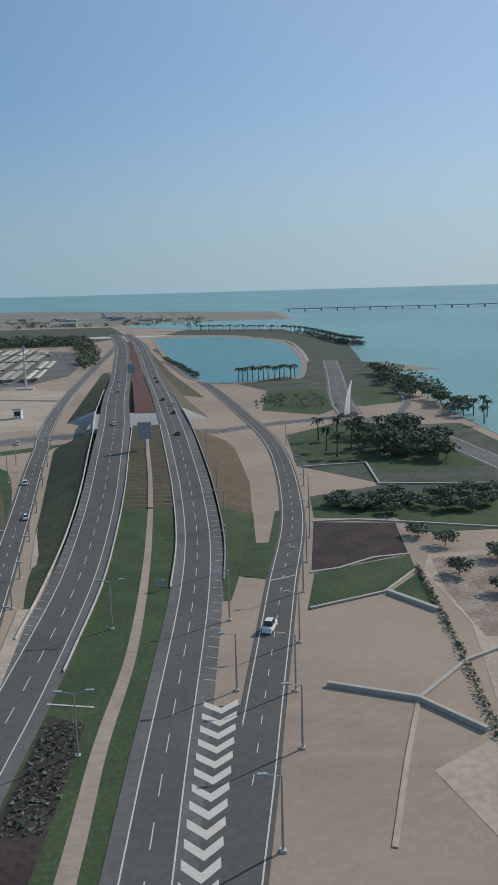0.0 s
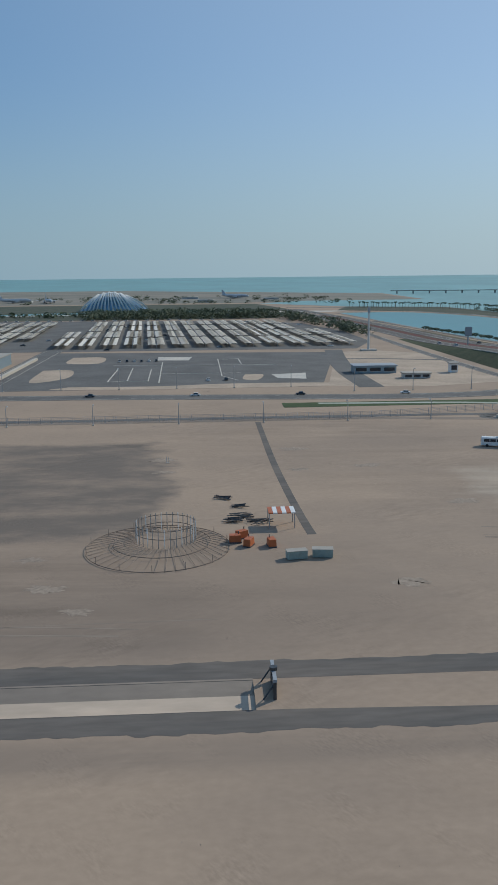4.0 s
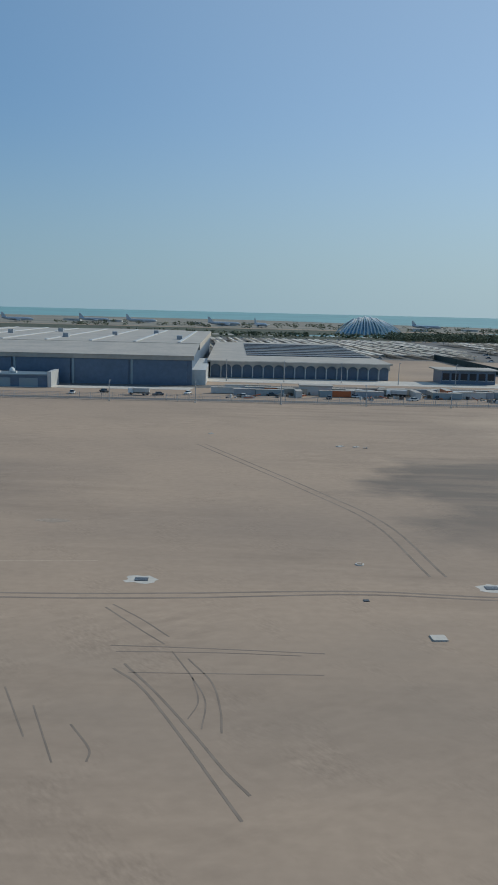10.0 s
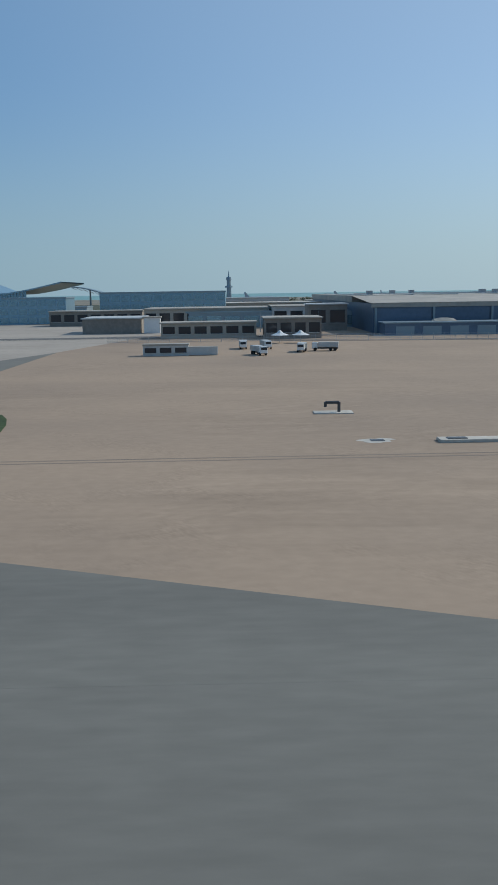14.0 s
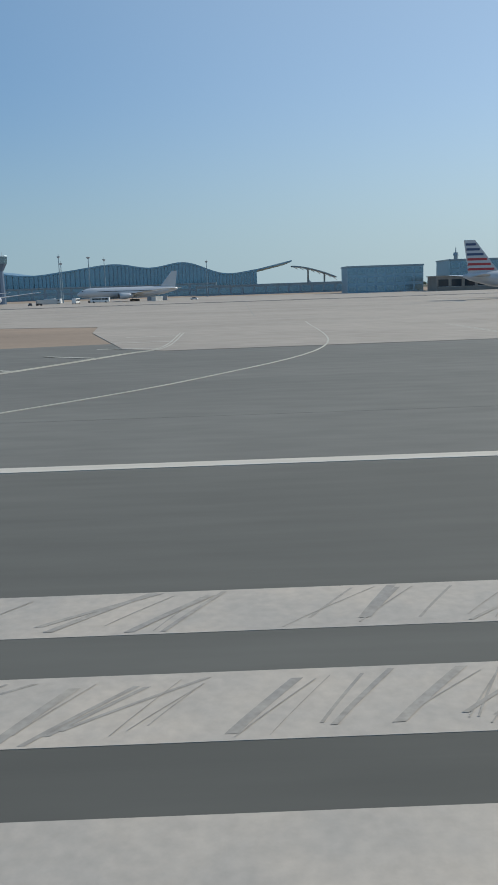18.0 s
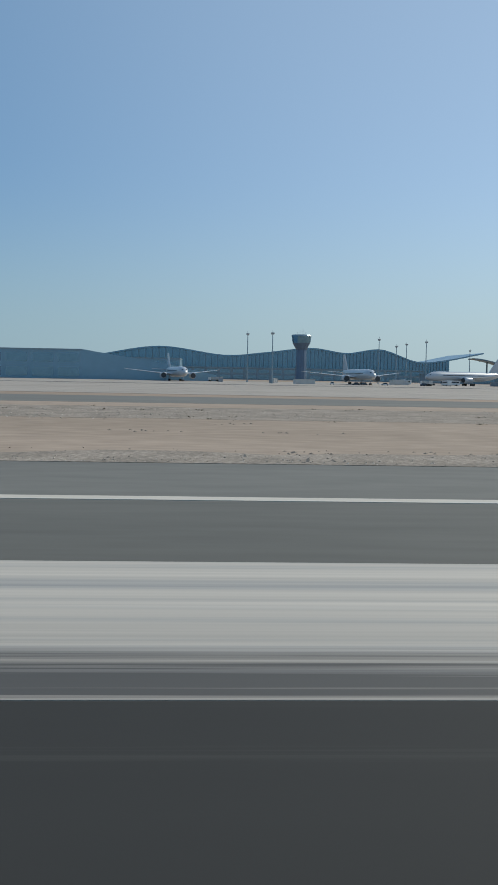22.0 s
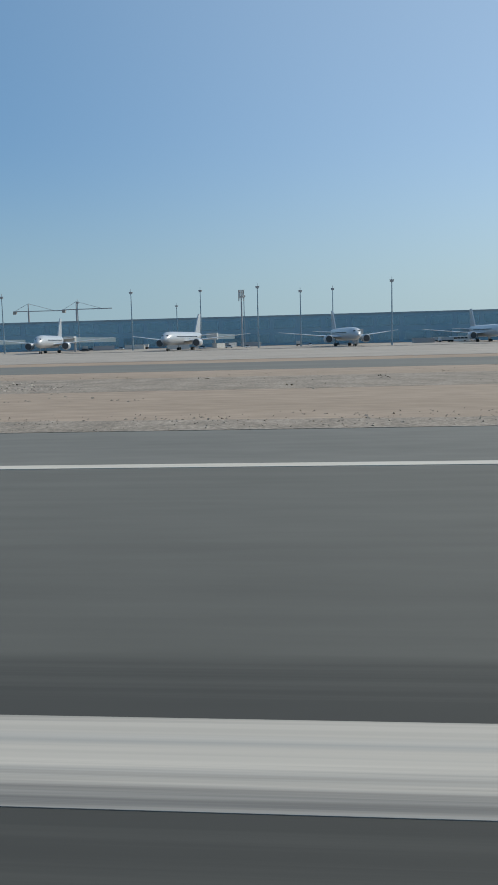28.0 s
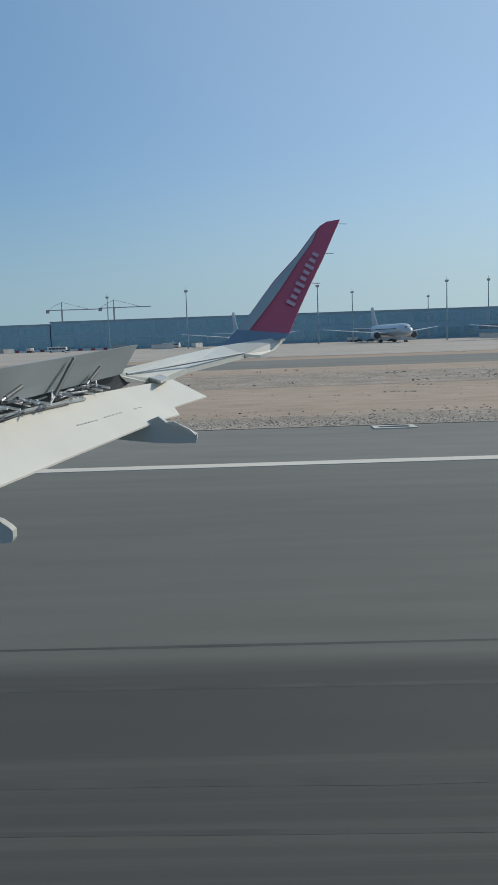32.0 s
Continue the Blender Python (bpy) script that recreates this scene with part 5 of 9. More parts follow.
for pts, w in (([(-340, 63.4), (-353, 63.5), (-364, 64.3), (-378, 62.9), (-392, 62.4), (-418, 62.8), (-431, 62.5), (-469, 61.9), (-560, 61)], 0.3), ([(-340, 64.1), (-353, 64.2), (-364, 65.1), (-378, 64.0), (-392, 63.4), (-419, 63.9), (-431, 63.5), (-469, 63.0), (-560, 61.9)], 0.3),
               ([(-425, 58.5), (-445, 58.3), (-468, 58.6), (-500, 58.4)], 0.14), ([(-425, 57.3), (-445, 57.3), (-468, 57.6), (-500, 57.4)], 0.12), ([(-426, 59.7), (-447, 60.0), (-470, 59.6)], 0.1),
               ([(-416, 80), (-408, 73.5), (-401.3, 68.0)], 0.14), ([(-415, 80.6), (-407, 74.1), (-400.4, 68.4)], 0.12), ([(-438, 83.6), (-429.1, 78.4)], 0.2),
               ([(-381.5, 49.8), (-379.5, 47.2), (-376.9, 41.7), (-374.8, 36.8), (-373.6, 34.0)], 0.17), ([(-380.9, 50.5), (-378.6, 46.6), (-376.1, 41.7), (-374.4, 38.1), (-373.2, 36.0)], 0.17),
               ([(-383.6, 60.6), (-380.4, 56.1), (-378.6, 53.7)], 0.13), ([(-383.1, 61.2), (-380.6, 58.2), (-378.4, 55.0)], 0.13), ([(-378.0, 52.5), (-376.5, 48.6), (-375.6, 45.5), (-375.7, 42.2)], 0.1), ([(-376.9, 51.4), (-375.3, 48.0), (-374.7, 44.4), (-374.6, 41.8)], 0.12), ([(-376.5, 48.6), (-376.0, 45.5), (-376.5, 43.3)], 0.09),
               ([(-387.5, 47.0), (-385.0, 41.2)], 0.1), ([(-385.3, 44.7), (-383.0, 38.7)], 0.1), ([(-382.8, 42.6), (-381.4, 40.1), (-381.3, 38.8)], 0.12), ([(-382.2, 53.4), (-376, 53.1), (-367.9, 52.5)], 0.13), ([(-381.7, 52.4), (-375, 52.4), (-369.5, 52.1)], 0.12), ([(-380.5, 49.2), (-368.3, 49.2)], 0.1),
               ([(-406.4, 41.6), (-402.0, 38.0), (-399, 34.6)], 0.1), ([(-406.4, 41.0), (-402.8, 36.7), (-400.6, 33.8)], 0.1), ([(-404.5, 41.5), (-401.2, 38.6), (-398.6, 36.0)], 0.08),
               ([(-380, 138), (-364.5, 102.2), (-358.9, 86.8), (-357, 69.2)], 0.25), ([(-378.6, 138), (-363.1, 102.2), (-357.5, 86.8), (-355.6, 69.2)], 0.25), ([(-112, 112.6), (-101, 110.4), (-92, 112.0), (-86, 112.4)], 0.42), ([(-113, 107.9), (-101, 106.4), (-86, 107.9)], 0.5), ([(-113, 108.8), (-101, 107.4), (-90, 108.6)], 0.25), ([(-250, 84), (-210, 82), (-150, 83)], 0.16),
               ([(-160, 79.5), (-176, 80.6), (-200, 80.2), (-225, 81.5)], 0.35), ([(-158, 81), (-172, 82.4), (-190, 81.6)], 0.2)):
    ribbon("wheel_track", pts, w, 0.007, SAND_DARK, "dark wheel track pressed in sand", "ground")
for i in range(4):
    ribbon("wheel_track", [(-258.2 + i * 0.45, 60.9), (-256.6 + i * 0.4, 59.6), (-255.6 + i * 0.35, 57.8), (-255.2 + i * 0.3, 55.6)], 0.1, 0.007, SAND_DARK, "dark wheel track pressed in sand", "ground")
    ribbon("wheel_track", [(-269.9 + i * 0.1, 50.3 + i * 0.4), (-268 + i * 0.1, 49.0 + i * 0.4), (-266.2 + i * 0.1, 48.3 + i * 0.35)], 0.1, 0.007, SAND_DARK, "dark wheel track pressed in sand", "ground")
    ribbon("wheel_track", [(-346.4 + i * 0.5, 49.2), (-344.9 + i * 0.4, 46.9), (-343.2 + i * 0.33, 44.0)], 0.09, 0.007, SAND_DARK, "dark wheel track pressed in sand", "ground")
for pts in ([(-404.5, 47), (-404.8, 45.6), (-405.5, 43.4), (-405.1, 40.5), (-404, 37)], [(-406.9, 39.8), (-406.7, 38), (-406.4, 36)], [(-396.6, 60.6), (-395.9, 59.0), (-396.1, 56), (-395.6, 50.3), (-394, 43)], [(-309.5, 93), (-309.6, 86)], [(-310.8, 93.2), (-310.9, 86)], [(-402, 72), (-396, 71.6), (-386, 72.2)]):
    ribbon("runnel", pts, (0.3, 0.12), 0.006, SAND_LIGHT, "pale runnel washed into the sand", "ground")
for x, y in ((-352.5, 66.4), (-381.6, 67.2), (-426.4, 68.3), (-473, 68.2), (-515.8, 68.5)):
    d = thing("drain", pose(x, y, 0), "concrete storm drain with a dark iron grate in sand", "drain", "drains on the field")
    rg = random.Random(int(x))
    bm = bmesh.new()
    rim = [bm.verts.new((1.75 * math.cos(k * 0.393) * rg.uniform(0.6, 1.05), 1.25 * math.sin(k * 0.393) * rg.uniform(0.6, 1.05), 0.010)) for k in range(16)]
    top = bm.verts.new((0, 0, 0.016))
    for k in range(16):
        bm.faces.new((rim[k], rim[(k + 1) % 16], top))
    part("slab", bm, CONCRETE_PALE, d)
    part("grate", blk(-0.55, 0.55, -0.42, 0.42, 0.0, 0.05), PAINT_DARK, d)
    for k in range(4):
        part("grate_bar", blk(-0.5, 0.5, -0.36 + k * 0.22, -0.3 + k * 0.22, 0.05, 0.06), STEEL, d)
ls = thing("concrete_slab", pose(-359.6, 55.4, 0, 0, 0, 4), "loose pale concrete slab lying on sand among dark crumbs", "slab")
part("slab", blk(-0.55, 0.55, -0.5, 0.5, -0.03, 0.1, top=0.96), CONCRETE_PALE, ls)
mr = thing("manhole", pose(-362.6, 72.4, 0), "round manhole with a pale concrete ring in sand", "manhole")
bm = bmesh.new()
tube(bm, [((0, 0, -0.04), 0.42, 0.42, "z"), ((0, 0, 0.07), 0.40, 0.40, "z")], 16)
part("ring", bm, CONCRETE_PALE, mr)
part("lid", pole(0, 0, 0.07, 0.085, 0.27, 0.27, 14), SAND_DARK, mr)
ct = thing("valve_box", pose(-363.5, 62.9, 0), "small dark iron valve box lid in sand", "valve box")
part("lid", blk(-0.22, 0.22, -0.2, 0.2, -0.03, 0.05), PAINT_DARK, ct)
wr = thing("wrapper", pose(-452.2, 37.5, 0, 0, 0, 20), "crumpled white plastic sheet caught on the sand", "litter")
bm = bmesh.new()
rg = random.Random(4)
sheet = [[bm.verts.new((-0.28 + i * 0.14 + rg.uniform(-0.03, 0.03), -0.16 + j * 0.11 + rg.uniform(-0.03, 0.03), max(0.0, 0.02 + 0.16 * math.sin((i + 0.5) * 0.62) * rg.uniform(0.3, 1.2)))) for j in range(4)] for i in range(5)]
for i in range(4):
    for j in range(3):
        bm.faces.new((sheet[i][j], sheet[i + 1][j], sheet[i + 1][j + 1], sheet[i][j + 1]))
part("sheet", bm, PAINT_WHITE, wr)
for x, y, k, m_ in ((-457.4, 69.1, 1.7, SAND_PALE), (-448.3, 64.4, 0.7, SAND_PALE), (-440.2, 61.2, 1.1, SAND_PALE), (-402, 87.6, 2.2, SAND_WASH), (-393, 86, 1.4, SAND_WASH)):
    rg = random.Random(int(x * 5))
    area("scraped_patch", [(x + k * 1.6 * math.cos(i * 0.483) * rg.uniform(0.45, 1.1), y + k * 0.75 * math.sin(i * 0.483) * rg.uniform(0.45, 1.1)) for i in range(13)], 0.009, m_, "pale scraped patch of sand", "ground", 3)
s = thing("concrete_duct", pose(-500.4, 67.6, 0), "long pale concrete duct lid lying in sand", "duct")
part("lid", blk(-10.5, 10.5, -0.75, 0.75, -0.05, 0.25), CONCRETE_PALE, s)
for sx in (-1, 1):
    part("hatch", blk(sx * 9 - 0.8, sx * 9 + 0.8, -0.4, 0.4, 0.25, 0.3), PAINT_DARK, s)
p = thing("valve_pipe", pose(-517.6, 85, 0), "bent dark pipe on a concrete pad", "pipe")
part("pad", blk(-2, 2, -1, 1, -0.05, 0.08), CONCRETE_PALE, p)
part("riser", pole(0.6, 0, 0, 1.1, 0.16), PAINT_DARK, p)
part("elbow", bar((0.6, 0, 1.05), (-0.8, 0, 1.05), 0.16), PAINT_DARK, p)
part("outlet", pole(-0.8, 0, 0.6, 1.1, 0.16), PAINT_DARK, p)

for x, y, k in ((-84, 152, 2.2), (-79, 143, 2.6), (-74, 136, 2.0), (-81, 131, 1.6), (-76, 126, 1.3), (-86, 140, 1.4), (-72.5, 147, 1.2)):
    rg = random.Random(int(x * 3))
    area("salt_crust", [(x + k * math.cos(i * 0.2166) * rg.uniform(0.35, 1.1), y + k * 1.5 * math.sin(i * 0.2166) * rg.uniform(0.35, 1.1)) for i in range(29)], 0.009 + k * 0.0004, SAND_PALE, "pale salty crust on sand", "ground", 3)
ribbon("road_lot", [(-99, 258), (-99.5, 300), (-97, 340), (-92, 385)], 8, 0.045, ROAD_OLD, "grey asphalt road beside the car park", "road")
ribbon("road_lot", [(-96, 344), (-76, 341), (-54, 334)], 3, 0.048, ROAD_OLD, "narrow grey lane across the sand plot", "road")
# scattered stones on the field near the runway
bm = bmesh.new()
rs = random.Random(17)
for _ in range(1700):
    zone = rs.random()
    x = rs.uniform(-510, -430) if zone < 0.3 else rs.uniform(-350, -90)
    y = 27 + rs.random() ** 1.5 * (26 if zone < 0.3 else 60)
    if zone > 0.45:
        f = rs.random()
        x, y = rs.choice(((-487.6 + rs.gauss(0, 0.9 + f), 27 + 12 * (1 - f)), (-478.8 + rs.gauss(0, 0.9 + f), 26.5 + 26 * (1 - f)), (-494 + rs.gauss(0, 3), 26.6 + rs.random() * 1.5), (-462 + rs.gauss(0, 1.5), 27 + 18 * (1 - f))))
    if zone > 0.93:
        x, y = rs.gauss(-78, 1.8), rs.gauss(97, 2.2)
    k = rs.uniform(0.02, 0.075) * (2.5 if zone > 0.93 else 1)
    vs = [bm.verts.new((x + k * rs.uniform(-1, 1), y + k * rs.uniform(-1, 1), z)) for z in (0, 0, 0, k)]
    for f in ((0, 1, 3), (1, 2, 3), (2, 0, 3)):
        bm.faces.new([vs[i] for i in f])
tagged(part("stones", bm, GRAVEL), "small dark stones scattered over sand", "stones", kind="stuff")

# ---- perimeter fence ----
fence = thing("perimeter_fence", pose(0, 0, 0), "tall grey wire security fence with steel posts", "fence")
fl = [(-68, 30), (-58.6, 76), (-56.9, 90.8), (-54.7, 104.9), (-60.9, 139.5), (-76.8, 211), (-110, 203), (-445, 202), (-505, 211), (-560, 212)]
post_mesh = mesh_of("post", pole(0, 0, -0.05, 1.75, 0.05, 0.05, 5), STEEL)
count = 0
for a, b in zip(fl, fl[1:]):
    a, b = Vector(a), Vector(b)
    n = max(1, int((b - a).length / 2.6))
    for i in range(n):
        q = a + (b - a) * i / n
        po = new("post", post_mesh)
        po.parent = fence
        po.location = (q.x, q.y, 0)
        count += 1
    d, nrm = (b - a).normalized(), None
    bm = bmesh.new()
    for z in (0.2, 0.55, 0.9, 1.25, 1.6):
        k = Vector((-d.y, d.x)) * 0.02
        for w in (0.025,):
            vs = [bm.verts.new((p_.x + o.x, p_.y + o.y, z + h)) for p_, o, h in ((a, k, 0), (b, k, 0), (b, k, w * 2), (a, k, w * 2))]
            bm.faces.new(vs)
    s_ = 0.0
    while s_ < (b - a).length:
        q = a + d * s_
        vs = [bm.verts.new((q.x, q.y, 0.1)), bm.verts.new((q.x + d.x * 0.04, q.y + d.y * 0.04, 0.1)), bm.verts.new((q.x + d.x * 0.04, q.y + d.y * 0.04, 1.7)), bm.verts.new((q.x, q.y, 1.7))]
        bm.faces.new(vs)
        s_ += 0.45
    part("wire_panel", bm, STEEL, fence)
area("fence_strip", [(-72, 199), (-110, 204.5), (-445, 203.5), (-505, 212.5), (-505, 209), (-445, 200.6), (-110, 201.4), (-74, 196)], 0.022, SAND_DARK, "dark cleared strip along the fence", "ground")

# ---- car park with shade canopies ----
area("pavement_carpark", [(-440, 400), (-80, 390), (-66, 430), (-68, 500), (-85, 590), (-130, 628), (-440, 668)], 0.03, ROAD_OLD, "grey asphalt car park", "pavement")
area("pavement_lot", [(-226, 262), (-226, 388), (-93, 374), (-114, 262)], 0.035, ROAD_OLD, "empty grey asphalt lot with painted lines", "pavement")
area("sand_margin", [(-112, 262), (-93, 372), (-76, 380), (-52, 360), (-48, 268), (-80, 258)], 0.02, SAND_PALE, "pale sandy plot beside the lot", "ground")
can = thing("shade_canopy", pose(-420, 405, 0), "long pale fabric car shade on steel posts", "car shade", "car park shades")
for sx in (-1, 1):
    bm = bmesh.new()
    rows = [[bm.verts.new((sx * x, k * 5.5, z - 0.1 * (k % 2))) for x, z in ((0.35, 1.75), (2.2, 2.05), (4.1, 1.85))] for k in range(9)]
    for a, b in zip(rows, rows[1:]):
        for j in range(2):
            bm.faces.new((a[j], b[j], b[j + 1], a[j + 1]))
    bmesh.ops.solidify(bm, geom=bm.faces[:], thickness=0.06)
    part("roof_sheet", bm, FABRIC, can)
for k in range(5):
    part("post", pole(0, 0.4 + k * 10.7, -0.05, 1.8, 0.1, 0.1, 5), STEEL, can)
part("ridge_beam", blk(-0.08, 0.08, 0, 44, 1.7, 1.84), STEEL, can)
for i in range(30):
    for k in range(4):
        x0, y0 = -420 + i * 11.7, 405 + k * 51
        x = x0 - 0.07 * (y0 - 405)
        if (i, k) == (0, 0) or (x > -98 and k > 1) or (x > -84 and k > 0) or (i in (3, 16) and k == 0) or (-246 < x < -226):
            continue
        copy_thing(can, pose(x, y0 + (i % 3), 0, 0, 0, 4))
for i in range(44):
    copy_thing((white_car, dark_car, grey_car)[i % 3], pose(-410 + i * 7.6, 398 + (i % 4) * 2.2 + (i % 7) * 27, 0.03, 0, 0, 90))
for i in range(40):
    x = -88 - i * 8.2
    y = 628 - max(0, (x + 140)) * 1.2 if x > -140 else 640 + (x + 140) * -0.04
    copy_thing(white_car, pose(x, y, 0.03, 0, 0, 90))

area("pad_white", [(-127.6, 295), (-115.1, 298.3), (-116.8, 281.1), (-126.3, 284.5)], 0.045, CONCRETE_PALE, "pale concrete pad in the lot", "pavement")
for pts in ([(-207.9, 365.7), (-194.4, 364.1), (-193.8, 340.8), (-206.9, 342.2)], [(-212, 318), (-201.1, 317), (-199.2, 293.7), (-210, 282.3)], [(-137, 296), (-130.6, 295.3), (-133.4, 280.3), (-138.2, 283.3)], [(-194.7, 269.6), (-168, 268.2), (-142.7, 272), (-108, 270), (-112, 262.4), (-194.5, 262.4)]):
    area("sand_drift", pts, 0.041, SAND_PALE, "pale sand lying over the lot", "ground", 4)
area("pad_grey", [(-171.2, 362.7), (-156.7, 361), (-157.9, 347.3), (-170.7, 348.8)], 0.042, CONCRETE_PALE, "pale concrete rectangle on the lot", "pavement")
for pts in ([(-184, 320), (-183.8, 281)], [(-183.8, 281), (-177.4, 282)], [(-177.4, 282), (-178.6, 320)], [(-171.3, 316), (-170.3, 281)], [(-170.3, 281), (-176.9, 281.5)], [(-168.3, 340), (-166.4, 276)], [(-145.8, 349.6), (-145.2, 292.4)], [(-145.2, 292.4), (-139.9, 279.4)], [(-144.1, 349.4), (-137.3, 351.1)], [(-137.3, 351.1), (-136.8, 331)], [(-187.2, 331), (-123, 326)], [(-168, 301.1), (-138.3, 300.7)]):
    run_wall("lot_kerb", pts, 0.4, 0.12, CONCRETE_PALE, "pale kerb dividing the lot", "kerb")
for i, (x, y) in enumerate(((-186, 345), (-183, 345), (-180, 346), (-177, 344), (-174, 345), (-171, 345), (-150, 280), (-144, 281))):
    copy_thing((white_car, dark_car)[i % 2], pose(x, y, 0.04, 0, 0, 4))
road("road_entry", [(-222, 246), (-222, 300), (-222, 400)], 9, "grey entrance road to the car park", ROAD_OLD, (0.5, -0.5), 0.06)
part_w = thing("entry_wall", pose(-222, 262, 0), "long pale low divider wall between entrance lanes", "wall")
part("wall", blk(-0.5, 0.5, 0, 95, -0.05, 1.0), WALL_SAND, part_w)
part("coping", blk(-0.6, 0.6, 0, 95, 1.0, 1.1), CONCRETE_PALE, part_w)
hm = thing("mast_pole", pose(-77, 378, 0), "tall pale monopole mast on a square base", "mast")
part("shaft", pole(0, 0, 0.5, 19, 0.55, 0.3, 12), CLAD_PALE, hm)
part("base", blk(-3.5, 3.5, -2, 2, -0.05, 0.7), CONCRETE_PALE, hm)
part("antenna", blk(-0.5, 0.5, -0.5, 0.5, 17, 19.4), PAINT_GREY, hm)


def building(name, m, w, d, h, wall, roof, label, bays=0, over=0.4, windows=0.0, group=""):
    """A flat-roofed block, its front along local x at y = 0, with window bays in the front."""
    t = thing(name, m, label, "building", group)
    part("wall", blk(0, w, 0, d, -0.1, h), wall, t)
    part("roof", blk(-over, w + over, -over, d + over, h, h + 0.35), roof, t)
    for i in range(bays):
        x0 = w * (i + 0.12) / bays
        wn_ = part("window", blk(x0, x0 + w * 0.76 / bays, -0.06, 0.05, h * (0.3 - windows), h * 0.8), GLASS_DARK, t)
        part("sill", blk(x0 - 0.05, x0 + w * 0.76 / bays + 0.05, -0.14, 0.02, h * (0.3 - windows) - 0.12, h * (0.3 - windows)), CLAD_PALE, wn_)
    return t


building("depot", pose(-246.5, 298, 0), 17, 46, 4.2, CLAD_GREY, ROOF_WHITE, "depot with dark walls and a white flat roof", 4)
building("boundary_wall", pose(-274, 263, 0), 50, 0.7, 3.6, CLAD_GREY, CLAD_GREY, "long dark screen wall around a bus yard", 0, 0.05)
area("pavement_busyard", [(-276, 264.5), (-226, 264.5), (-226, 297), (-248, 345), (-278, 345)], 0.03, ROAD_OLD, "asphalt bus yard", "pavement")
b0 = bus_thing(pose(-268, 285, 0.03, 0, 0, 90), "white bus parked in the yard", "parked buses")
for i in range(14):
    copy_thing(b0, pose(-268 + (i % 2) * 9.5, 290 + (i // 2) * 4.2, 0.03, 0, 0, 90))
for i in range(18):
    copy_thing((white_car, dark_car)[i % 2], pose(-270 + i * 1.6, 273 + (i % 2) * 5, 0.03))
building("shed", pose(-98.4, 293, 0), 15, 7, 2.5, CLAD_GREY, PAINT_GREY, "low dark site shed on sand", 3)
building("cabin", pose(-84.4, 277, 0), 9, 4, 1.6, CLAD_PALE, ROOF_WHITE, "white site cabin on sand", 3, group="site cabins")
building("kiosk", pose(-64.4, 291.5, 0), 2.6, 3, 3.2, PAINT_WHITE, ROOF_WHITE, "small white kiosk on sand", 1)

# arcaded hall with a slotted roof
hall = thing("arcade_hall", pose(-382, 275, 0), "long white-roofed hall with a scalloped arcade front", "building")
part("wall", blk(0.6, 59.4, 1.2, 155, -0.1, 4.9), CLAD_GREY, hall)
part("roof", blk(-0.6, 60.6, 0.5, 156, 5.0, 5.5), ROOF_WHITE, hall, "white sheet roof")
for i in range(8):
    part("roof_slot", blk(13, 59, 34 + i * 13.5, 41 + i * 13.5, 5.5, 5.75), PAINT_DARK, hall)
for i in range(17):
    x0 = 0.6 + i * 58.8 / 17
    w = 58.8 / 17
    bm = bmesh.new()
    prof = [(0, 3.3), (w * 0.12, 3.9), (w * 0.32, 4.4), (w * 0.5, 4.55), (w * 0.68, 4.4), (w * 0.88, 3.9), (w, 3.3)]
    lo = [[bm.verts.new((x0 + x, y, z)) for x, z in prof] for y in (-0.9, 0.9)]
    hi = [[bm.verts.new((x0 + x, y, 5.4)) for x, _ in prof] for y in (-0.9, 0.9)]
    for a in range(6):
        bm.faces.new((lo[0][a], lo[0][a + 1], hi[0][a + 1], hi[0][a]))
        bm.faces.new((lo[0][a + 1], lo[0][a], lo[1][a], lo[1][a + 1]))
        bm.faces.new((hi[0][a], hi[0][a + 1], hi[1][a + 1], hi[1][a]))
    part("arch", bm, ROOF_WHITE, hall)
    part("column", blk(x0 - 0.14, x0 + 0.14, -0.6, -0.3, -0.05, 3.6), CLAD_PALE, hall)
    part("glazing", blk(x0 + 0.2, x0 + w - 0.2, 1.0, 1.2, 0.1, 4.2), HANGAR_BLUE, hall)
building("office", pose(-307, 268, 0), 17.5, 11, 4.4, HANGAR_BLUE, ROOF_WHITE, "small glazed office with a white overhanging roof", 6, 1.4)
area("yard_paving", [(-384, 258), (-384, 274), (-286, 274), (-286, 256)], 0.04, CONCRETE_PALE, "pale paved forecourt", "pavement")
area("yard_paving", [(-490, 226), (-386, 230), (-384, 242), (-490, 242)], 0.042, CONCRETE_PALE, "pale paved forecourt", "pavement")

# great blue hangar
hg = thing("hangar", pose(-488, 243, 0), "huge hangar with a dark blue front and white roof", "hangar")
part("wall", blk(0, 102, 0.3, 190, -0.1, 8.4), HANGAR_BLUE, hg)
for i in range(6):
    part("door_panel", blk(1 + i * 16.8, 16.6 + i * 16.8, -0.1, 0.3, 0, 7.2), HANGAR_BLUE, hg)
    part("door_post", blk(0.4 + i * 16.8, 1.0 + i * 16.8, -0.3, 0.3, 0, 8.3), CLAD_GREY, hg)
part("fascia", blk(-0.6, 102.6, -0.5, 0.3, 7.3, 8.6), ROOF_WHITE, hg)
bm = bmesh.new()
v = [bm.verts.new(c) for c in ((-0.8, -0.6, 8.5), (102.8, -0.6, 8.5), (102.8, 40, 10.4), (-0.8, 40, 10.4))]
bm.faces.new((v[0], v[1], v[2], v[3]))
part("roof_slope", bm, ROOF_WHITE, hg)
part("roof", blk(-0.8, 102.8, 40, 190, 8.4, 10.5), ROOF_WHITE, hg, "white sheet roof")
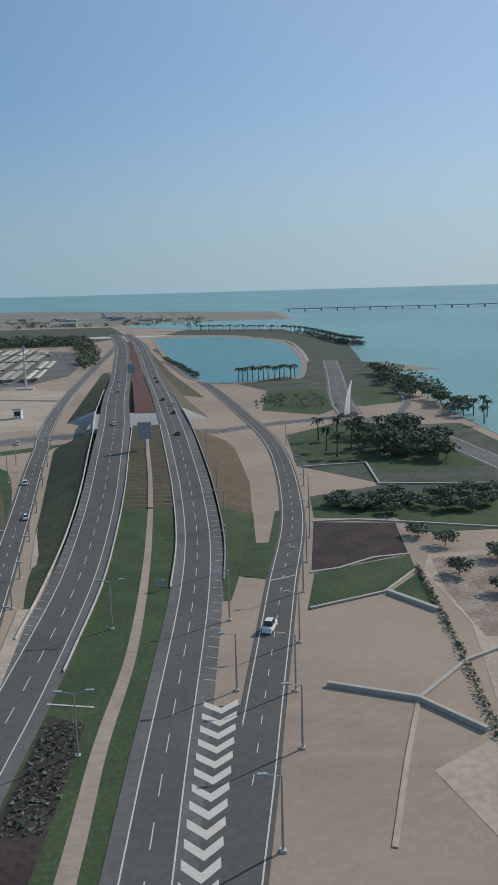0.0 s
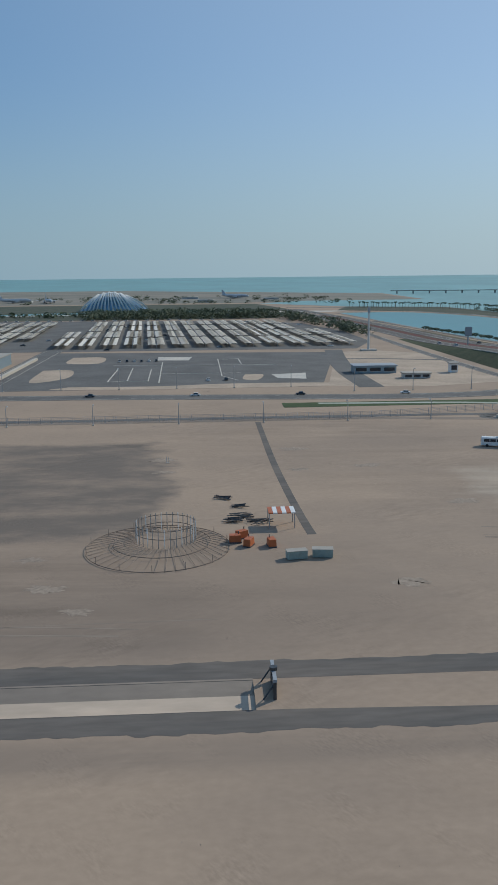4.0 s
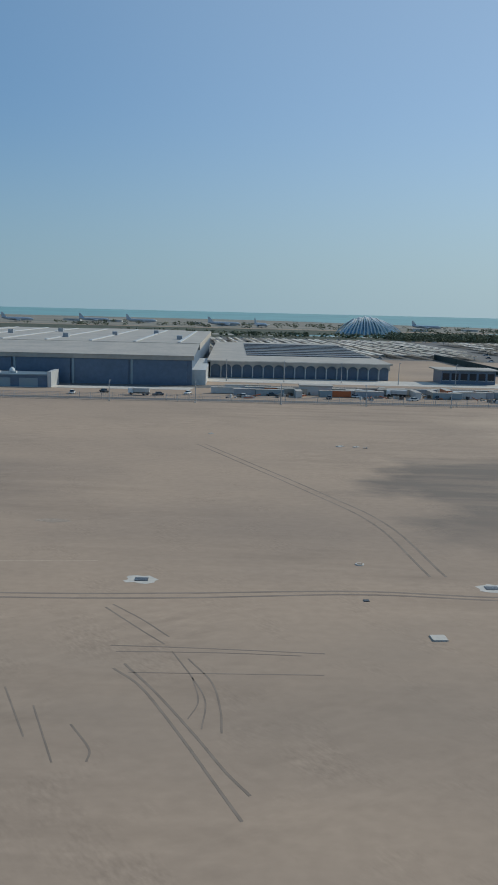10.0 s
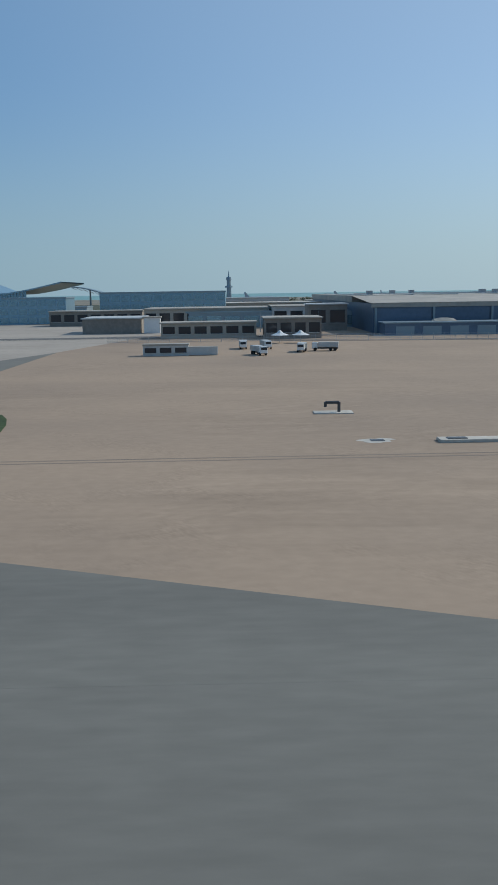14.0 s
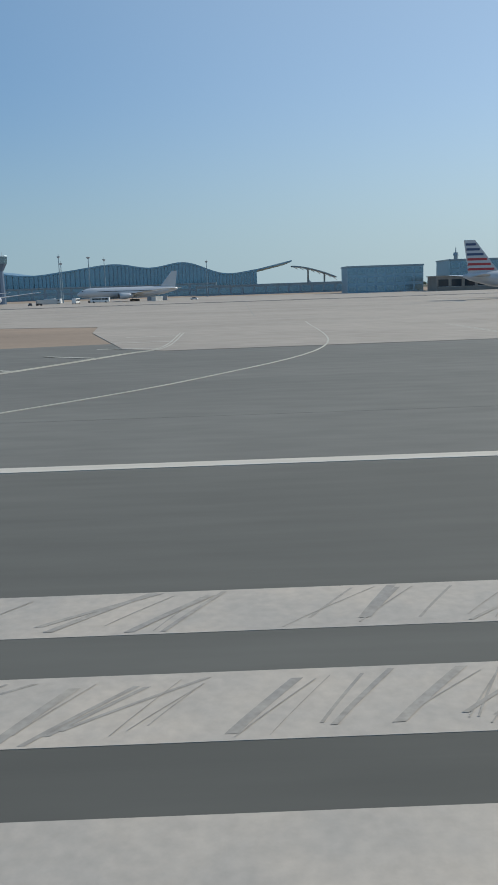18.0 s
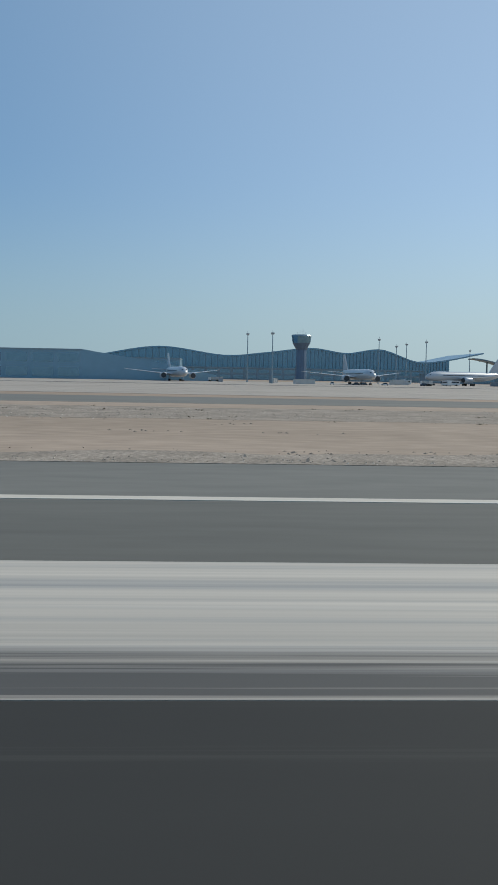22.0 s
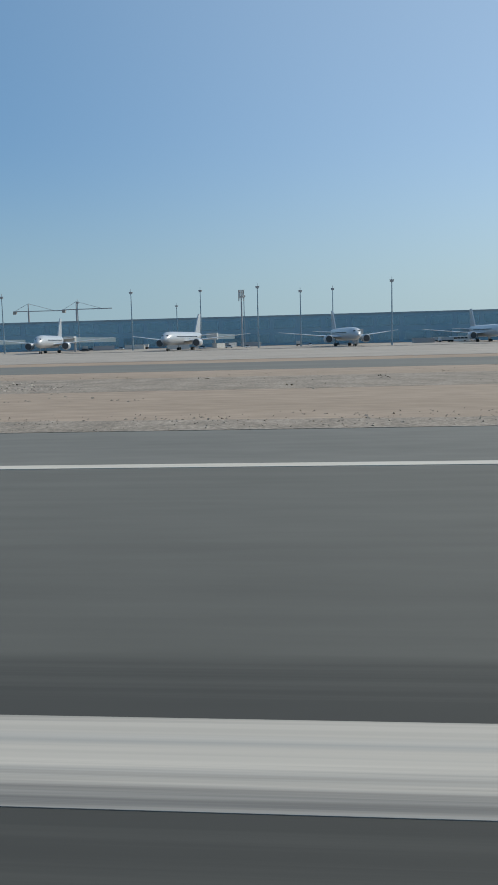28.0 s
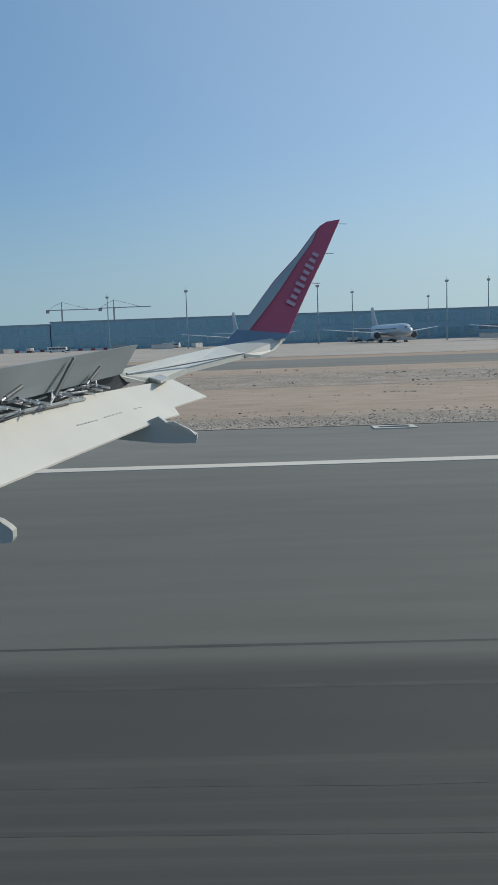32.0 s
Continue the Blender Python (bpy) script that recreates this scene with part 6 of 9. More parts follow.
for i in range(7):
    part("roof_walkway", blk(5 + i * 15, 6 + i * 15, 44, 185, 10.5, 10.8), CLAD_PALE, hg)
    part("roof_vent", blk(9 + i * 14, 11 + i * 14, 70 + (i % 3) * 30, 73 + (i % 3) * 30, 10.5, 12.0), PAINT_GREY, hg)
bm = blk(102, 106, 2, 60, -0.1, 4.5)
part("side_annex", bm, CLAD_PALE, hg)
ax = thing("annex", pose(-487, 229, 0), "low blue workshop in front of the hangar", "building")
part("wall", blk(0, 63, 0, 9, -0.1, 3.2), HANGAR_BLUE, ax)
part("roof", blk(-0.4, 63.4, -0.4, 9.4, 3.2, 3.5), CLAD_GREY, ax)
part("end_wall", blk(62.6, 63.6, -0.6, 9.6, -0.05, 4.3), CLAD_PALE, ax)
for i in range(8):
    part("door", blk(3 + i * 7.4, 8 + i * 7.4, -0.08, 0.02, 0, 2.4), CLAD_GREY, ax)
for i, x in enumerate((-444, -439, -434.5)):
    d = thing("roof_cooler", pose(x, 232, 3.5), "white domed cooling unit on a roof", "cooler", "roof coolers")
    part("box", blk(-0.9, 0.9, -0.8, 0.8, 0, 0.5), CLAD_PALE, d)
    bm = bmesh.new()
    bmesh.ops.create_icosphere(bm, subdivisions=2, radius=0.75)
    bm.transform(Matrix.Translation((-0.3, 0, 0.8)))
    part("dome", bm, PAINT_WHITE, d)
for i in range(2):
    d = thing("tent_canopy", pose(-470 + i * 19, 232, 3.5), "pale canopy roof in front of the hangar", "canopy", "hangar canopies")
    bm = bmesh.new()
    tube(bm, [((0, 0, 0), 3.4, 0.1, "y"), ((0, 1.5, 0.3), 3.4, 0.7, "y"), ((0, 4, 0.1), 3.0, 0.2, "y")], 10)
    part("cover", bm, ROOF_WHITE, d)

# hedge-like screen between yards
sc = thing("yard_screen", pose(-272, 203, 0, 0, 0, 0.9), "dark green screen fence between two yards", "fence")
for i in range(26):
    part("panel", blk(-0.15, 0.15, i * 8, i * 8 + 7.7, -0.05, 2.6), surface("dark_green_sheet", (0.03, 0.05, 0.045), 0.8) if i == 0 else sc.children[0].data.materials[0], sc)

# yard clutter along the service road
cols = [CLAD_PALE, PAINT_GREY, ROOF_WHITE, CLAD_GREY, PAINT_ORANGE, WALL_SAND]


def container(m, mt, label, l=7.6, w=1.6, h=1.65, group="yard containers"):
    t = thing("container", m, label, "container", group)
    part("body", blk(-l / 2, l / 2, -w / 2, w / 2, 0.08, h), mt, t)
    for i in range(9):
        x = -l / 2 + (i + 0.5) * l / 9
        part("rib", blk(x - 0.07, x + 0.07, -w / 2 - 0.05, -w / 2, 0.15, h - 0.1), mt, t)
    part("roof", blk(-l / 2 - 0.05, l / 2 + 0.05, -w / 2 - 0.05, w / 2 + 0.05, h, h + 0.06), ROOF_WHITE, t)
    return t


names_ = {0: "pale", 1: "grey", 2: "white", 3: "dark grey", 4: "rusty orange", 5: "sand-coloured"}
protos = [container(pose(-376 + i * 9, 223 + (i % 2) * 3, 0), cols[i], names_[i] + " ribbed storage container in a yard") for i in range(6)]
ry = random.Random(8)
for i in range(34):
    copy_thing(protos[i % 6], pose(-372 + i * 2.6 + ry.uniform(-1, 1), 219 + ry.uniform(0, 12), 0, 0, 0, ry.choice((0, 0, 90, 10))))


def heap(m, seed, spread, label, group="yard heaps"):
    """A low heap of broken slabs, pipes and crates."""
    t = thing("rubble_heap", m, label, "heap", group)
    r = random.Random(seed)
    for k in range(14):
        w, d, h = r.uniform(0.3, 1.3), r.uniform(0.3, 0.9), r.uniform(0.2, 0.8)
        bm = blk(-w / 2, w / 2, -d / 2, d / 2, -0.1, h, top=r.uniform(0.5, 1.0))
        bm.transform(pose(r.gauss(0, spread), r.gauss(0, spread * 0.5), 0, r.uniform(-8, 8), r.uniform(-8, 8), r.uniform(0, 360)))
        part("block", bm, (WALL_SAND, PAINT_GREY, CLAD_PALE, PAINT_DARK, BARK, STONE_DARK)[r.randint(0, 5)], t)
    for k in range(4):
        x, y = r.gauss(0, spread), r.gauss(0, spread * 0.4)
        part("pipe", bar((x - 1.2, y, 0.2), (x + 1.2, y + r.uniform(-0.6, 0.6), r.uniform(0.15, 0.7)), 0.12, 6), (STEEL, PAINT_ORANGE)[k % 2], t)
    return t


STONE_DARK = surface("dark_rubble", (0.17, 0.145, 0.12), 0.95, 0, 0.2, 0.4, 3)
heaps = [heap(pose(-300, 218, 0), 61, 2.2, "low heap of broken slabs and pipes in a yard"), heap(pose(-318, 221, 0), 62, 2.8, "loose heap of crates and rubble in a yard")]
for i in range(14):
    copy_thing(heaps[i % 2], pose(-288 - i * 6.2 + ry.uniform(-2, 2), 213 + ry.uniform(0, 17), 0, 0, 0, ry.uniform(0, 360)))
big = building("store_tent", pose(-356, 223, 0), 8.5, 5, 2.3, CLAD_PALE, ROOF_WHITE, "pale storage cabin with a white pitched roof", 0, 0.2, group="yard stores")


def truck(m, label, body, group="yard trucks"):
    t = thing("truck", m, label, "truck", group)
    bm = blk(-0.75, 0.75, 1.5, 2.7, 0.45, 1.75, top=0.92)
    bmesh.ops.bevel(bm, geom=bm.edges[:], offset=0.06, segments=1, affect="EDGES")
    cab = part("cab", bm, PAINT_WHITE, t)
    part("windscreen", blk(-0.6, 0.6, 2.66, 2.72, 1.1, 1.6), GLASS_DARK, cab)
    bm = bmesh.new()
    box(bm, -0.8, 0.8, -2.7, 1.3, 0.75, 1.8, 1.06)
    part("tipper", bm, body, t)
    for k in range(6):
        part("rib", blk(-0.9, -0.8, -2.5 + k * 0.72, -2.38 + k * 0.72, 0.75, 1.8), body, t)
        part("rib", blk(0.8, 0.9, -2.5 + k * 0.72, -2.38 + k * 0.72, 0.75, 1.8), body, t)
    part("chassis", blk(-0.45, 0.45, -2.7, 2.4, 0.4, 0.75), PAINT_DARK, t)
    for sx in (-1, 1):
        for y in (-2.1, -1.2, 2.0):
            bm = bmesh.new()
            tube(bm, [((sx * 0.5, y, 0.36), 0.36, 0.36, "x"), ((sx * 0.78, y, 0.36), 0.36, 0.36, "x")], 10)
            part("wheel", bm, RUBBER, t)
    return t


tip = truck(pose(-509, 175, 0, 0, 0, 80), "white tipper truck parked on sand", CLAD_PALE)
for x, y, a in ((-514, 173, 170), (-523, 166, 200), (-521, 184, 190), (-526, 185, 180), (-340, 222, 90), (-330, 224, 80), (-312, 224, 95), (-398, 214, 88)):
    copy_thing(tip, pose(x, y, 0, 0, 0, a))
for i in range(16):
    copy_thing((white_car, dark_car)[i % 2], pose(-415 + i * 7.3, 214 + (i % 3) * 5, 0, 0, 0, i * 40))
copy_thing(protos[2], pose(-541, 169, 0))
copy_thing(protos[0], pose(-535, 168, 0))
building("site_cabin", pose(-546, 167, 0), 9, 3, 2.0, CLAD_PALE, ROOF_WHITE, "white site cabin on the sand", 3, 0.1, group="site cabins")
WORKS = surface("weathered_blockwork", (0.30, 0.265, 0.225), 0.85, 0, 0.12, 0.8, 6, 0.01, (0.24, 0.21, 0.18), 0.5)
# works area and mid-distance blocks beyond the fence
for x, y, w, d, h, wl_, rf, bays, lb in ((-520, 222, 15, 16, 5.2, WORKS, ROOF_WHITE, 4, "brown-grey works building"), (-548, 230, 26, 10, 4.0, WALL_SAND, ROOF_WHITE, 6, "sand-coloured works office"),
                                         (-575, 262, 18, 22, 4.6, WORKS, CLAD_PALE, 0, "tall brown-grey plant building"), (-556, 262, 5, 3, 4.8, PAINT_WHITE, ROOF_WHITE, 0, "narrow white stair tower"),
                                         (-560, 300, 44, 30, 6.5, WALL_SAND, ROOF_WHITE, 9, "long sand-coloured store"), (-515, 290, 22, 30, 7.0, CLAD_PALE, ROOF_WHITE, 4, "pale workshop with a white roof"),
                                         (-505, 262, 12, 14, 8.0, WORKS, CLAD_PALE, 2, "brown-grey block beside the hangar"), (-600, 330, 36, 16, 5.5, WORKS, ROOF_WHITE, 7, "low brown-grey service block"),
                                         (-545, 390, 60, 30, 7.0, WALL_SAND, CONCRETE_PALE, 10, "distant sand-coloured offices"), (-480, 560, 70, 30, 6.0, CLAD_PALE, ROOF_WHITE, 10, "distant pale sheds"),
                                         (-510, 320, 28, 20, 5.0, CLAD_PALE, CLAD_PALE, 5, "pale service block"), (-540, 440, 40, 16, 9.0, CLAD_PALE, CLAD_PALE, 8, "distant pale offices"),
                                         (-500, 300, 70, 24, 6.0, WORKS, WORKS, 10, "long brown-grey cargo shed"), (-470, 380, 60, 20, 5.0, CLAD_PALE, WORKS, 9, "long pale cargo shed")):
    if x > -498 and y < 420:
        x, y = x + 0, y + 240
    building("works_building", pose(x, y, 0), w, d, h, wl_, rf, lb + " beyond the fence", bays, group="works buildings")
um = thing("parasol_canopy", pose(-517, 203, 0), "white peaked shade canopy on a post", "canopy", "peaked canopies")
bm = bmesh.new()
tube(bm, [((0, 0, 1.9), 2.2, 2.2, "z"), ((0, 0, 2.4), 0.9, 0.9, "z"), ((0, 0, 3.1), 0.08, 0.08, "z")], 8)
part("cover", bm, PAINT_WHITE, um)
part("post", pole(0, 0, -0.05, 2.2, 0.07), STEEL, um)
copy_thing(um, pose(-512, 203, 0))
# round foundation with radial rods
ring = thing("foundation_cage", pose(-157.5, 106.8, 0), "circular foundation of steel reinforcing rods on sand", "foundation")
RUST = surface("rusty_rods", (0.27, 0.215, 0.175), 0.85, 0.1, 0.15, 0.3, 3)
IX, IY = 0.9, 3.6
for i in range(44):
    a = i * math.pi / 22
    part("radial_rod", bar((IX + 3.9 * math.cos(a), IY + 3.9 * math.sin(a), 0.35), (9.6 * math.cos(a), 9.6 * math.sin(a), 0.05), 0.035, 4), RUST, ring)
for r0, z, cx, cy in ((4.1, 2.3, IX, IY), (4.1, 1.2, IX, IY), (6.6, 0.3, 0.4, 1.6), (9.6, 0.1, 0, 0)):
    bm = bmesh.new()
    for i in range(48):
        a, b2 = i * math.pi / 24, (i + 1) * math.pi / 24
        v = [bm.verts.new(c) for c in ((cx + r0 * math.cos(a), cy + r0 * math.sin(a), z), (cx + r0 * math.cos(b2), cy + r0 * math.sin(b2), z), (cx + r0 * math.cos(b2), cy + r0 * math.sin(b2), z + 0.1), (cx + r0 * math.cos(a), cy + r0 * math.sin(a), z + 0.1))]
        bm.faces.new(v)
    part("ring_bar", bm, RUST, ring)
for i in range(32):
    a = i * math.pi / 16
    part("upright", pole(IX + 4.1 * math.cos(a), IY + 4.1 * math.sin(a), -0.05, 2.7, 0.055, 0.055, 4), STEEL if i % 3 else PAINT_WHITE, ring)
for i in range(14):
    a = i * math.pi / 7 + 0.2
    part("stake", pole(9.4 * math.cos(a), 9.4 * math.sin(a), -0.05, 1.0, 0.04, 0.04, 4), RUST, ring)
tn = thing("site_tent", pose(-140.3, 115.6, 0), "open tent with an orange and white striped roof", "tent")
for i in range(6):
    part("roof_stripe", blk(-1.9 + i * 0.64, -1.9 + i * 0.64 + 0.62, -1.6, 1.6, 2.2, 2.35), PAINT_ORANGE if i % 2 == 0 else PAINT_WHITE, tn)
for sx in (-1.8, 1.8):
    for sy in (-1.5, 1.5):
        part("post", pole(sx, sy, -0.05, 2.2, 0.07), STEEL, tn)
SITE_GREEN = surface("site_green", (0.33, 0.40, 0.36), 0.7, 0, 0.12, 0.5, 3)
for i, (x, y) in enumerate(((-139.6, 101.3), (-136.2, 101.7))):
    container(pose(x, y, 0, 0, 0, 8 - 14 * i), SITE_GREEN, "grey-green site container on sand", 2.6, 1.2, 1.1, "site containers")
rr = random.Random(77)
for x, y, k in ((-145.8, 119.6, 1.0), (-143.2, 117.2, 0.9), (-147.2, 117.6, 0.7), (-148.6, 130.5, 0.8), (-146.0, 125.5, 0.6)):
    rods = thing("rod_stack", pose(x, y, 0, 0, 0, rr.uniform(-25, 25)), "loose heap of dark steel rods on sand", "steel stack", "steel heaps")
    for i in range(9):
        h0, tilt, off = 0.1 + rr.random() * 0.5 * k, rr.uniform(-0.5, 0.5), rr.uniform(-1.3, 1.3) * k
        part("rod", bar((-1.6 * k + rr.uniform(-0.5, 0.5), off - tilt, h0), (1.6 * k + rr.uniform(-0.5, 0.5), off + tilt, 0.1 + rr.random() * 0.7 * k), 0.07, 5), PAINT_DARK if i % 3 else RUST, rods)
for i, (x, y) in enumerate(((-147.2, 108.4), (-146.2, 110.2), (-145.4, 106.8), (-142.4, 106.4))):
    g = thing("generator", pose(x, y, 0, 0, 0, i * 33), "orange site generator on sand", "generator", "site machines")
    part("body", blk(-0.8, 0.8, -0.5, 0.5, 0.15, 1.1, top=0.94), PAINT_ORANGE, g)
    part("skid", blk(-0.9, 0.9, -0.55, 0.55, 0, 0.16), PAINT_DARK, g)
    part("exhaust", pole(0.5, 0.2, 1.1, 1.5, 0.06), PAINT_DARK, g)
for x, y in ((-63.5, 95), (-61.5, 94.5), (-72, 198), (-75, 200), (-79, 200)):
    c = thing("concrete_block", pose(x, y, 0, 0, 0, x * 9), "small white concrete block on sand", "block", "loose blocks")
    part("block", blk(-0.5, 0.5, -0.35, 0.35, -0.02, 0.7), CONCRETE_PALE, c)
    part("plate", blk(-1.1, -0.5, -0.3, 0.3, -0.02, 0.12), CONCRETE_PALE, c)
# small poles, markers and debris on the field
for x, y, h in ((-450.5, 182, 2.2), (-158.4, 157.5, 2.0), (-441, 150, 1.2), (-470, 112, 0.9), (-482, 52, 0.9), (-352, 137, 0.5), (-455, 205, 1.4), (-432, 199, 1.3)):
    mpost = thing("marker_post", pose(x, y, 0), "small steel marker frame on sand", "marker", "field markers")
    part("post", pole(-0.2, 0, -0.05, h * 0.65, 0.035), PAINT_GREY, mpost)
    part("post", pole(0.2, 0, -0.05, h * 0.58, 0.035), PAINT_GREY, mpost)
    part("foot", blk(-0.35, 0.35, -0.2, 0.2, -0.02, 0.08), CONCRETE_GREY, mpost)

# ribbed dome far beyond the car park
dm = thing("ribbed_dome", pose(-240, 835, 0), "far ribbed glass hall with curved white fins", "building")
bm = bmesh.new()
tube(bm, [((-29, 0, -0.1), 14, 1, "x"), ((-15, 0, -0.1), 14, 13, "x"), ((12, 0, -0.1), 14, 13, "x"), ((32, 0, -0.1), 14, 1, "x")], 16)
part("vault", bm, TERM_GLASS, dm)
for i in range(17):
    xb, xt = -30 + i * 3.9, -16 + i * 1.75
    zt = 16.8 - 0.05 * (i - 8) ** 2 + (0.9 if i % 3 == 1 else 0)
    line_ = [Vector((xb + (xt - xb) * math.sin(math.pi * k / 12), -17 * math.cos(math.pi * k / 12), zt * math.sin(math.pi * k / 12) ** 0.75)) for k in range(13)]
    bm = bmesh.new()
    rows = [[bm.verts.new(p_ + Vector((dx, 0, dz))) for dx, dz in ((-0.55, -0.7), (-0.55, 0.3), (0.55, 0.3), (0.55, -0.7))] for p_ in line_]
    for a, b in zip(rows, rows[1:]):
        for k in range(4):
            bm.faces.new((a[k], a[(k + 1) % 4], b[(k + 1) % 4], b[k]))
    part("fin", bm, PAINT_WHITE, dm)
# old slim tower
mt_ = thing("slim_tower", pose(-532, 564, 0), "slim distant tower with stacked balconies", "tower")
part("shaft", pole(0, 0, -0.1, 20, 2.0, 1.3, 10), CLAD_GREY, mt_)
part("gallery", pole(0, 0, 15, 16.2, 2.6, 2.4, 10), CLAD_GREY, mt_)
part("cap", pole(0, 0, 20, 22, 1.9, 1.5, 10), CLAD_GREY, mt_)
part("spire", pole(0, 0, 22, 26, 0.5, 0.1, 8), CLAD_GREY, mt_)
area("far_scrub", [(-1300, 655), (-95, 655), (-62, 760), (-95, 950), (-700, 965), (-1300, 965)], 0.04, SCRUB, "dark distant scrub beyond the trees", "ground")
FAR_FIELD = surface("far_airfield_ground", (0.20, 0.192, 0.16), 0.92, 0, 0.15, 9, 60, 0, (0.285, 0.255, 0.205), 0.5, (0.25, 1, 1), spec=0.2)
area("far_apron", [(-1300, 985), (-110, 985), (-40, 1022), (110, 1032), (116, 1300), (-330, 1690), (-1300, 1655)], 0.05, FAR_FIELD, "grey distant airfield pavement", "pavement")
rf_ = random.Random(41)
far_shed = thing("far_shed", pose(-150, 1010, 0.05), "low pale shed at the far shore", "shed", "far sheds")
part("wall", blk(-9, 9, -4, 4, -0.05, 3.2), CLAD_PALE, far_shed)
part("roof", blk(-9.6, 9.6, -4.5, 4.5, 3.2, 3.9, top=0.8), ROOF_WHITE, far_shed)
part("door", blk(-3, 3, -4.15, -4.0, 0, 2.4), PAINT_GREY, far_shed)
for i in range(9):
    c_ = copy_thing(far_shed, pose(rf_.uniform(-640, 40), rf_.uniform(1040, 1240), 0.05, 0, 0, rf_.uniform(-12, 12)))
    c_.scale = (rf_.uniform(0.4, 1.5), 1, rf_.uniform(0.5, 0.9))
sl_kind = thing("loose_slab", pose(-210.4, 107, 0), "small pale concrete slab lying on sand", "slab", "loose slabs")
part("slab", blk(-0.7, 0.7, -0.5, 0.5, -0.02, 0.12, top=0.94), CONCRETE_PALE, sl_kind)
part("stub", pole(0.2, 0, 0.1, 0.3, 0.08), STEEL, sl_kind)
for x, y, s_ in ((-206.5, 107.6, 0.6), (-203.8, 108, 0.5), (-200.9, 108.4, 0.7), (-182.2, 112.7, 0.6), (-268.7, 109.4, 0.8), (-266.4, 109.6, 0.6), (-264.3, 109.5, 0.7), (-356, 138.2, 0.9), (-353.4, 138, 0.7), (-378, 150, 0.6)):
    c_ = copy_thing(sl_kind, pose(x, y, 0, 0, 0, 40 * s_))
    c_.scale = (s_, s_, s_)
bm = bmesh.new()
rf = random.Random(64)
for _ in range(70):
    cx, cy = rf.uniform(-620, 40), rf.choice((rf.gauss(978, 8), rf.gauss(1060, 25), rf.gauss(1150, 40)))
    for _ in range(rf.randint(1, 4)):
        clumps(bm, 14, (4.5, 3, 2.2, 2.0), 1.3, rf.randint(0, 99999), at=(cx + rf.uniform(-12, 12), cy + rf.uniform(-3, 3), 0.05))
tagged(part("far_bushes", bm, LEAF), "dark clumps of bushes on the far shore", "bushes", kind="stuff")
area("far_shore", [(-500, 720), (-500, 740), (-60, 770), (-20, 760), (-40, 745)], 0.07, CONCRETE_PALE, "pale distant perimeter road", "road")
area("far_creek", [(-340, 745), (-300, 775), (-170, 790), (-100, 780), (-180, 762), (-300, 740)], 0.085, LAGOON, "narrow far creek", "water", 4)

# ---- runway and taxiway markings ----
mk = setting(part("runway_edge_line", blk(-1700, -583.4, 17.72, 18.22, 0.0, 0.035), WHITE), "continuous white runway edge line", "marking")


def marking(name, label):
    return tagged(new(name), label, "marking", kind="structure")


thr = marking("threshold_marking", "broad white threshold stripes streaked by tyres")
for y in (8.8, 6.5, 4.2, 1.9, -0.4, -2.7, -5.0):
    part("stripe", blk(-692, -661, y, y + 1.3, 0.0, 0.035), THR_WHITE, thr)
tdz = marking("touchdown_marking", "paired white touchdown zone stripes")
for x0, x1, ys in ((-775, -759.7, ((9.0, 10.1), (6.95, 8.0), (5.6, 5.9), (4.9, 5.1))), (-955, -935.9, ((7.0, 8.1), (5.3, 5.75), (4.4, 5.0))), (-1044.7, -1022, ((4.5, 5.7),)), (-1145, -1130, ((4.9, 6.1),)), (-1240, -1222, ((4.9, 6.1),))):
    for a, b in ys:
        part("stripe", blk(x0, x1, a, b, 0.0, 0.035), WHITE_WORN, tdz)
aim = marking("aiming_marking", "large white aiming point block worn by tyres")
part("block", blk(-826.7, -801, 6.7, 11.8, 0.0, 0.035), WHITE_WORN, aim)
RUBBER = surface("tyre_rubber", (0.066, 0.063, 0.056), 0.85, 0, 0.2, 0.8, 9)
streaks = marking("braking_streaks", "long dark braking streaks left by tyres")
rq = random.Random(31)
for x0, x1, y, w in ((-1168, -1139, 7.25, 0.05), (-1166, -1141, 6.35, 0.07), (-1170, -1140, 4.95, 0.10), (-1170, -1140, 4.38, 0.05), (-1146, -1131, 7.2, 0.04), (-1101, -1089, 6.2, 0.05), (-1086, -1060, 5.6, 0.06), (-1060, -1040, 5.2, 0.08), (-1066, -1046, 6.4, 0.06), (-1068, -1044, 5.5, 0.05), (-1066, -1044, 4.9, 0.06)):
    n_ = 24
    for q in range(1):
        off, ph, thin = 0, rq.uniform(0, 6), w * 0.75
        lo, hi = x0 + rq.uniform(0, 6), x1 - rq.uniform(0, 6)
        rows = [(lo + (hi - lo) * i / n_, y + off + 0.012 * math.sin(i * 0.4 + ph) - 0.012 * (i - 12), thin * min(1, i / 8 + 0.05, (n_ - i) / 8 + 0.05) * rq.uniform(0.6, 1.0)) for i in range(n_ + 1)]
        bm = bmesh.new()
        vs = [(bm.verts.new((x, yy - k, 0.031 + q * 0.0008)), bm.verts.new((x, yy + k, 0.031 + q * 0.0008))) for x, yy, k in rows]
        for a, b in zip(vs, vs[1:]):
            bm.faces.new((a[0], b[0], b[1], a[1]))
        part("streak", bm, RUBBER, streaks)
scuff = marking("tyre_scuffs", "slanted grey tyre scuffs across the threshold stripes")
rq = random.Random(8)
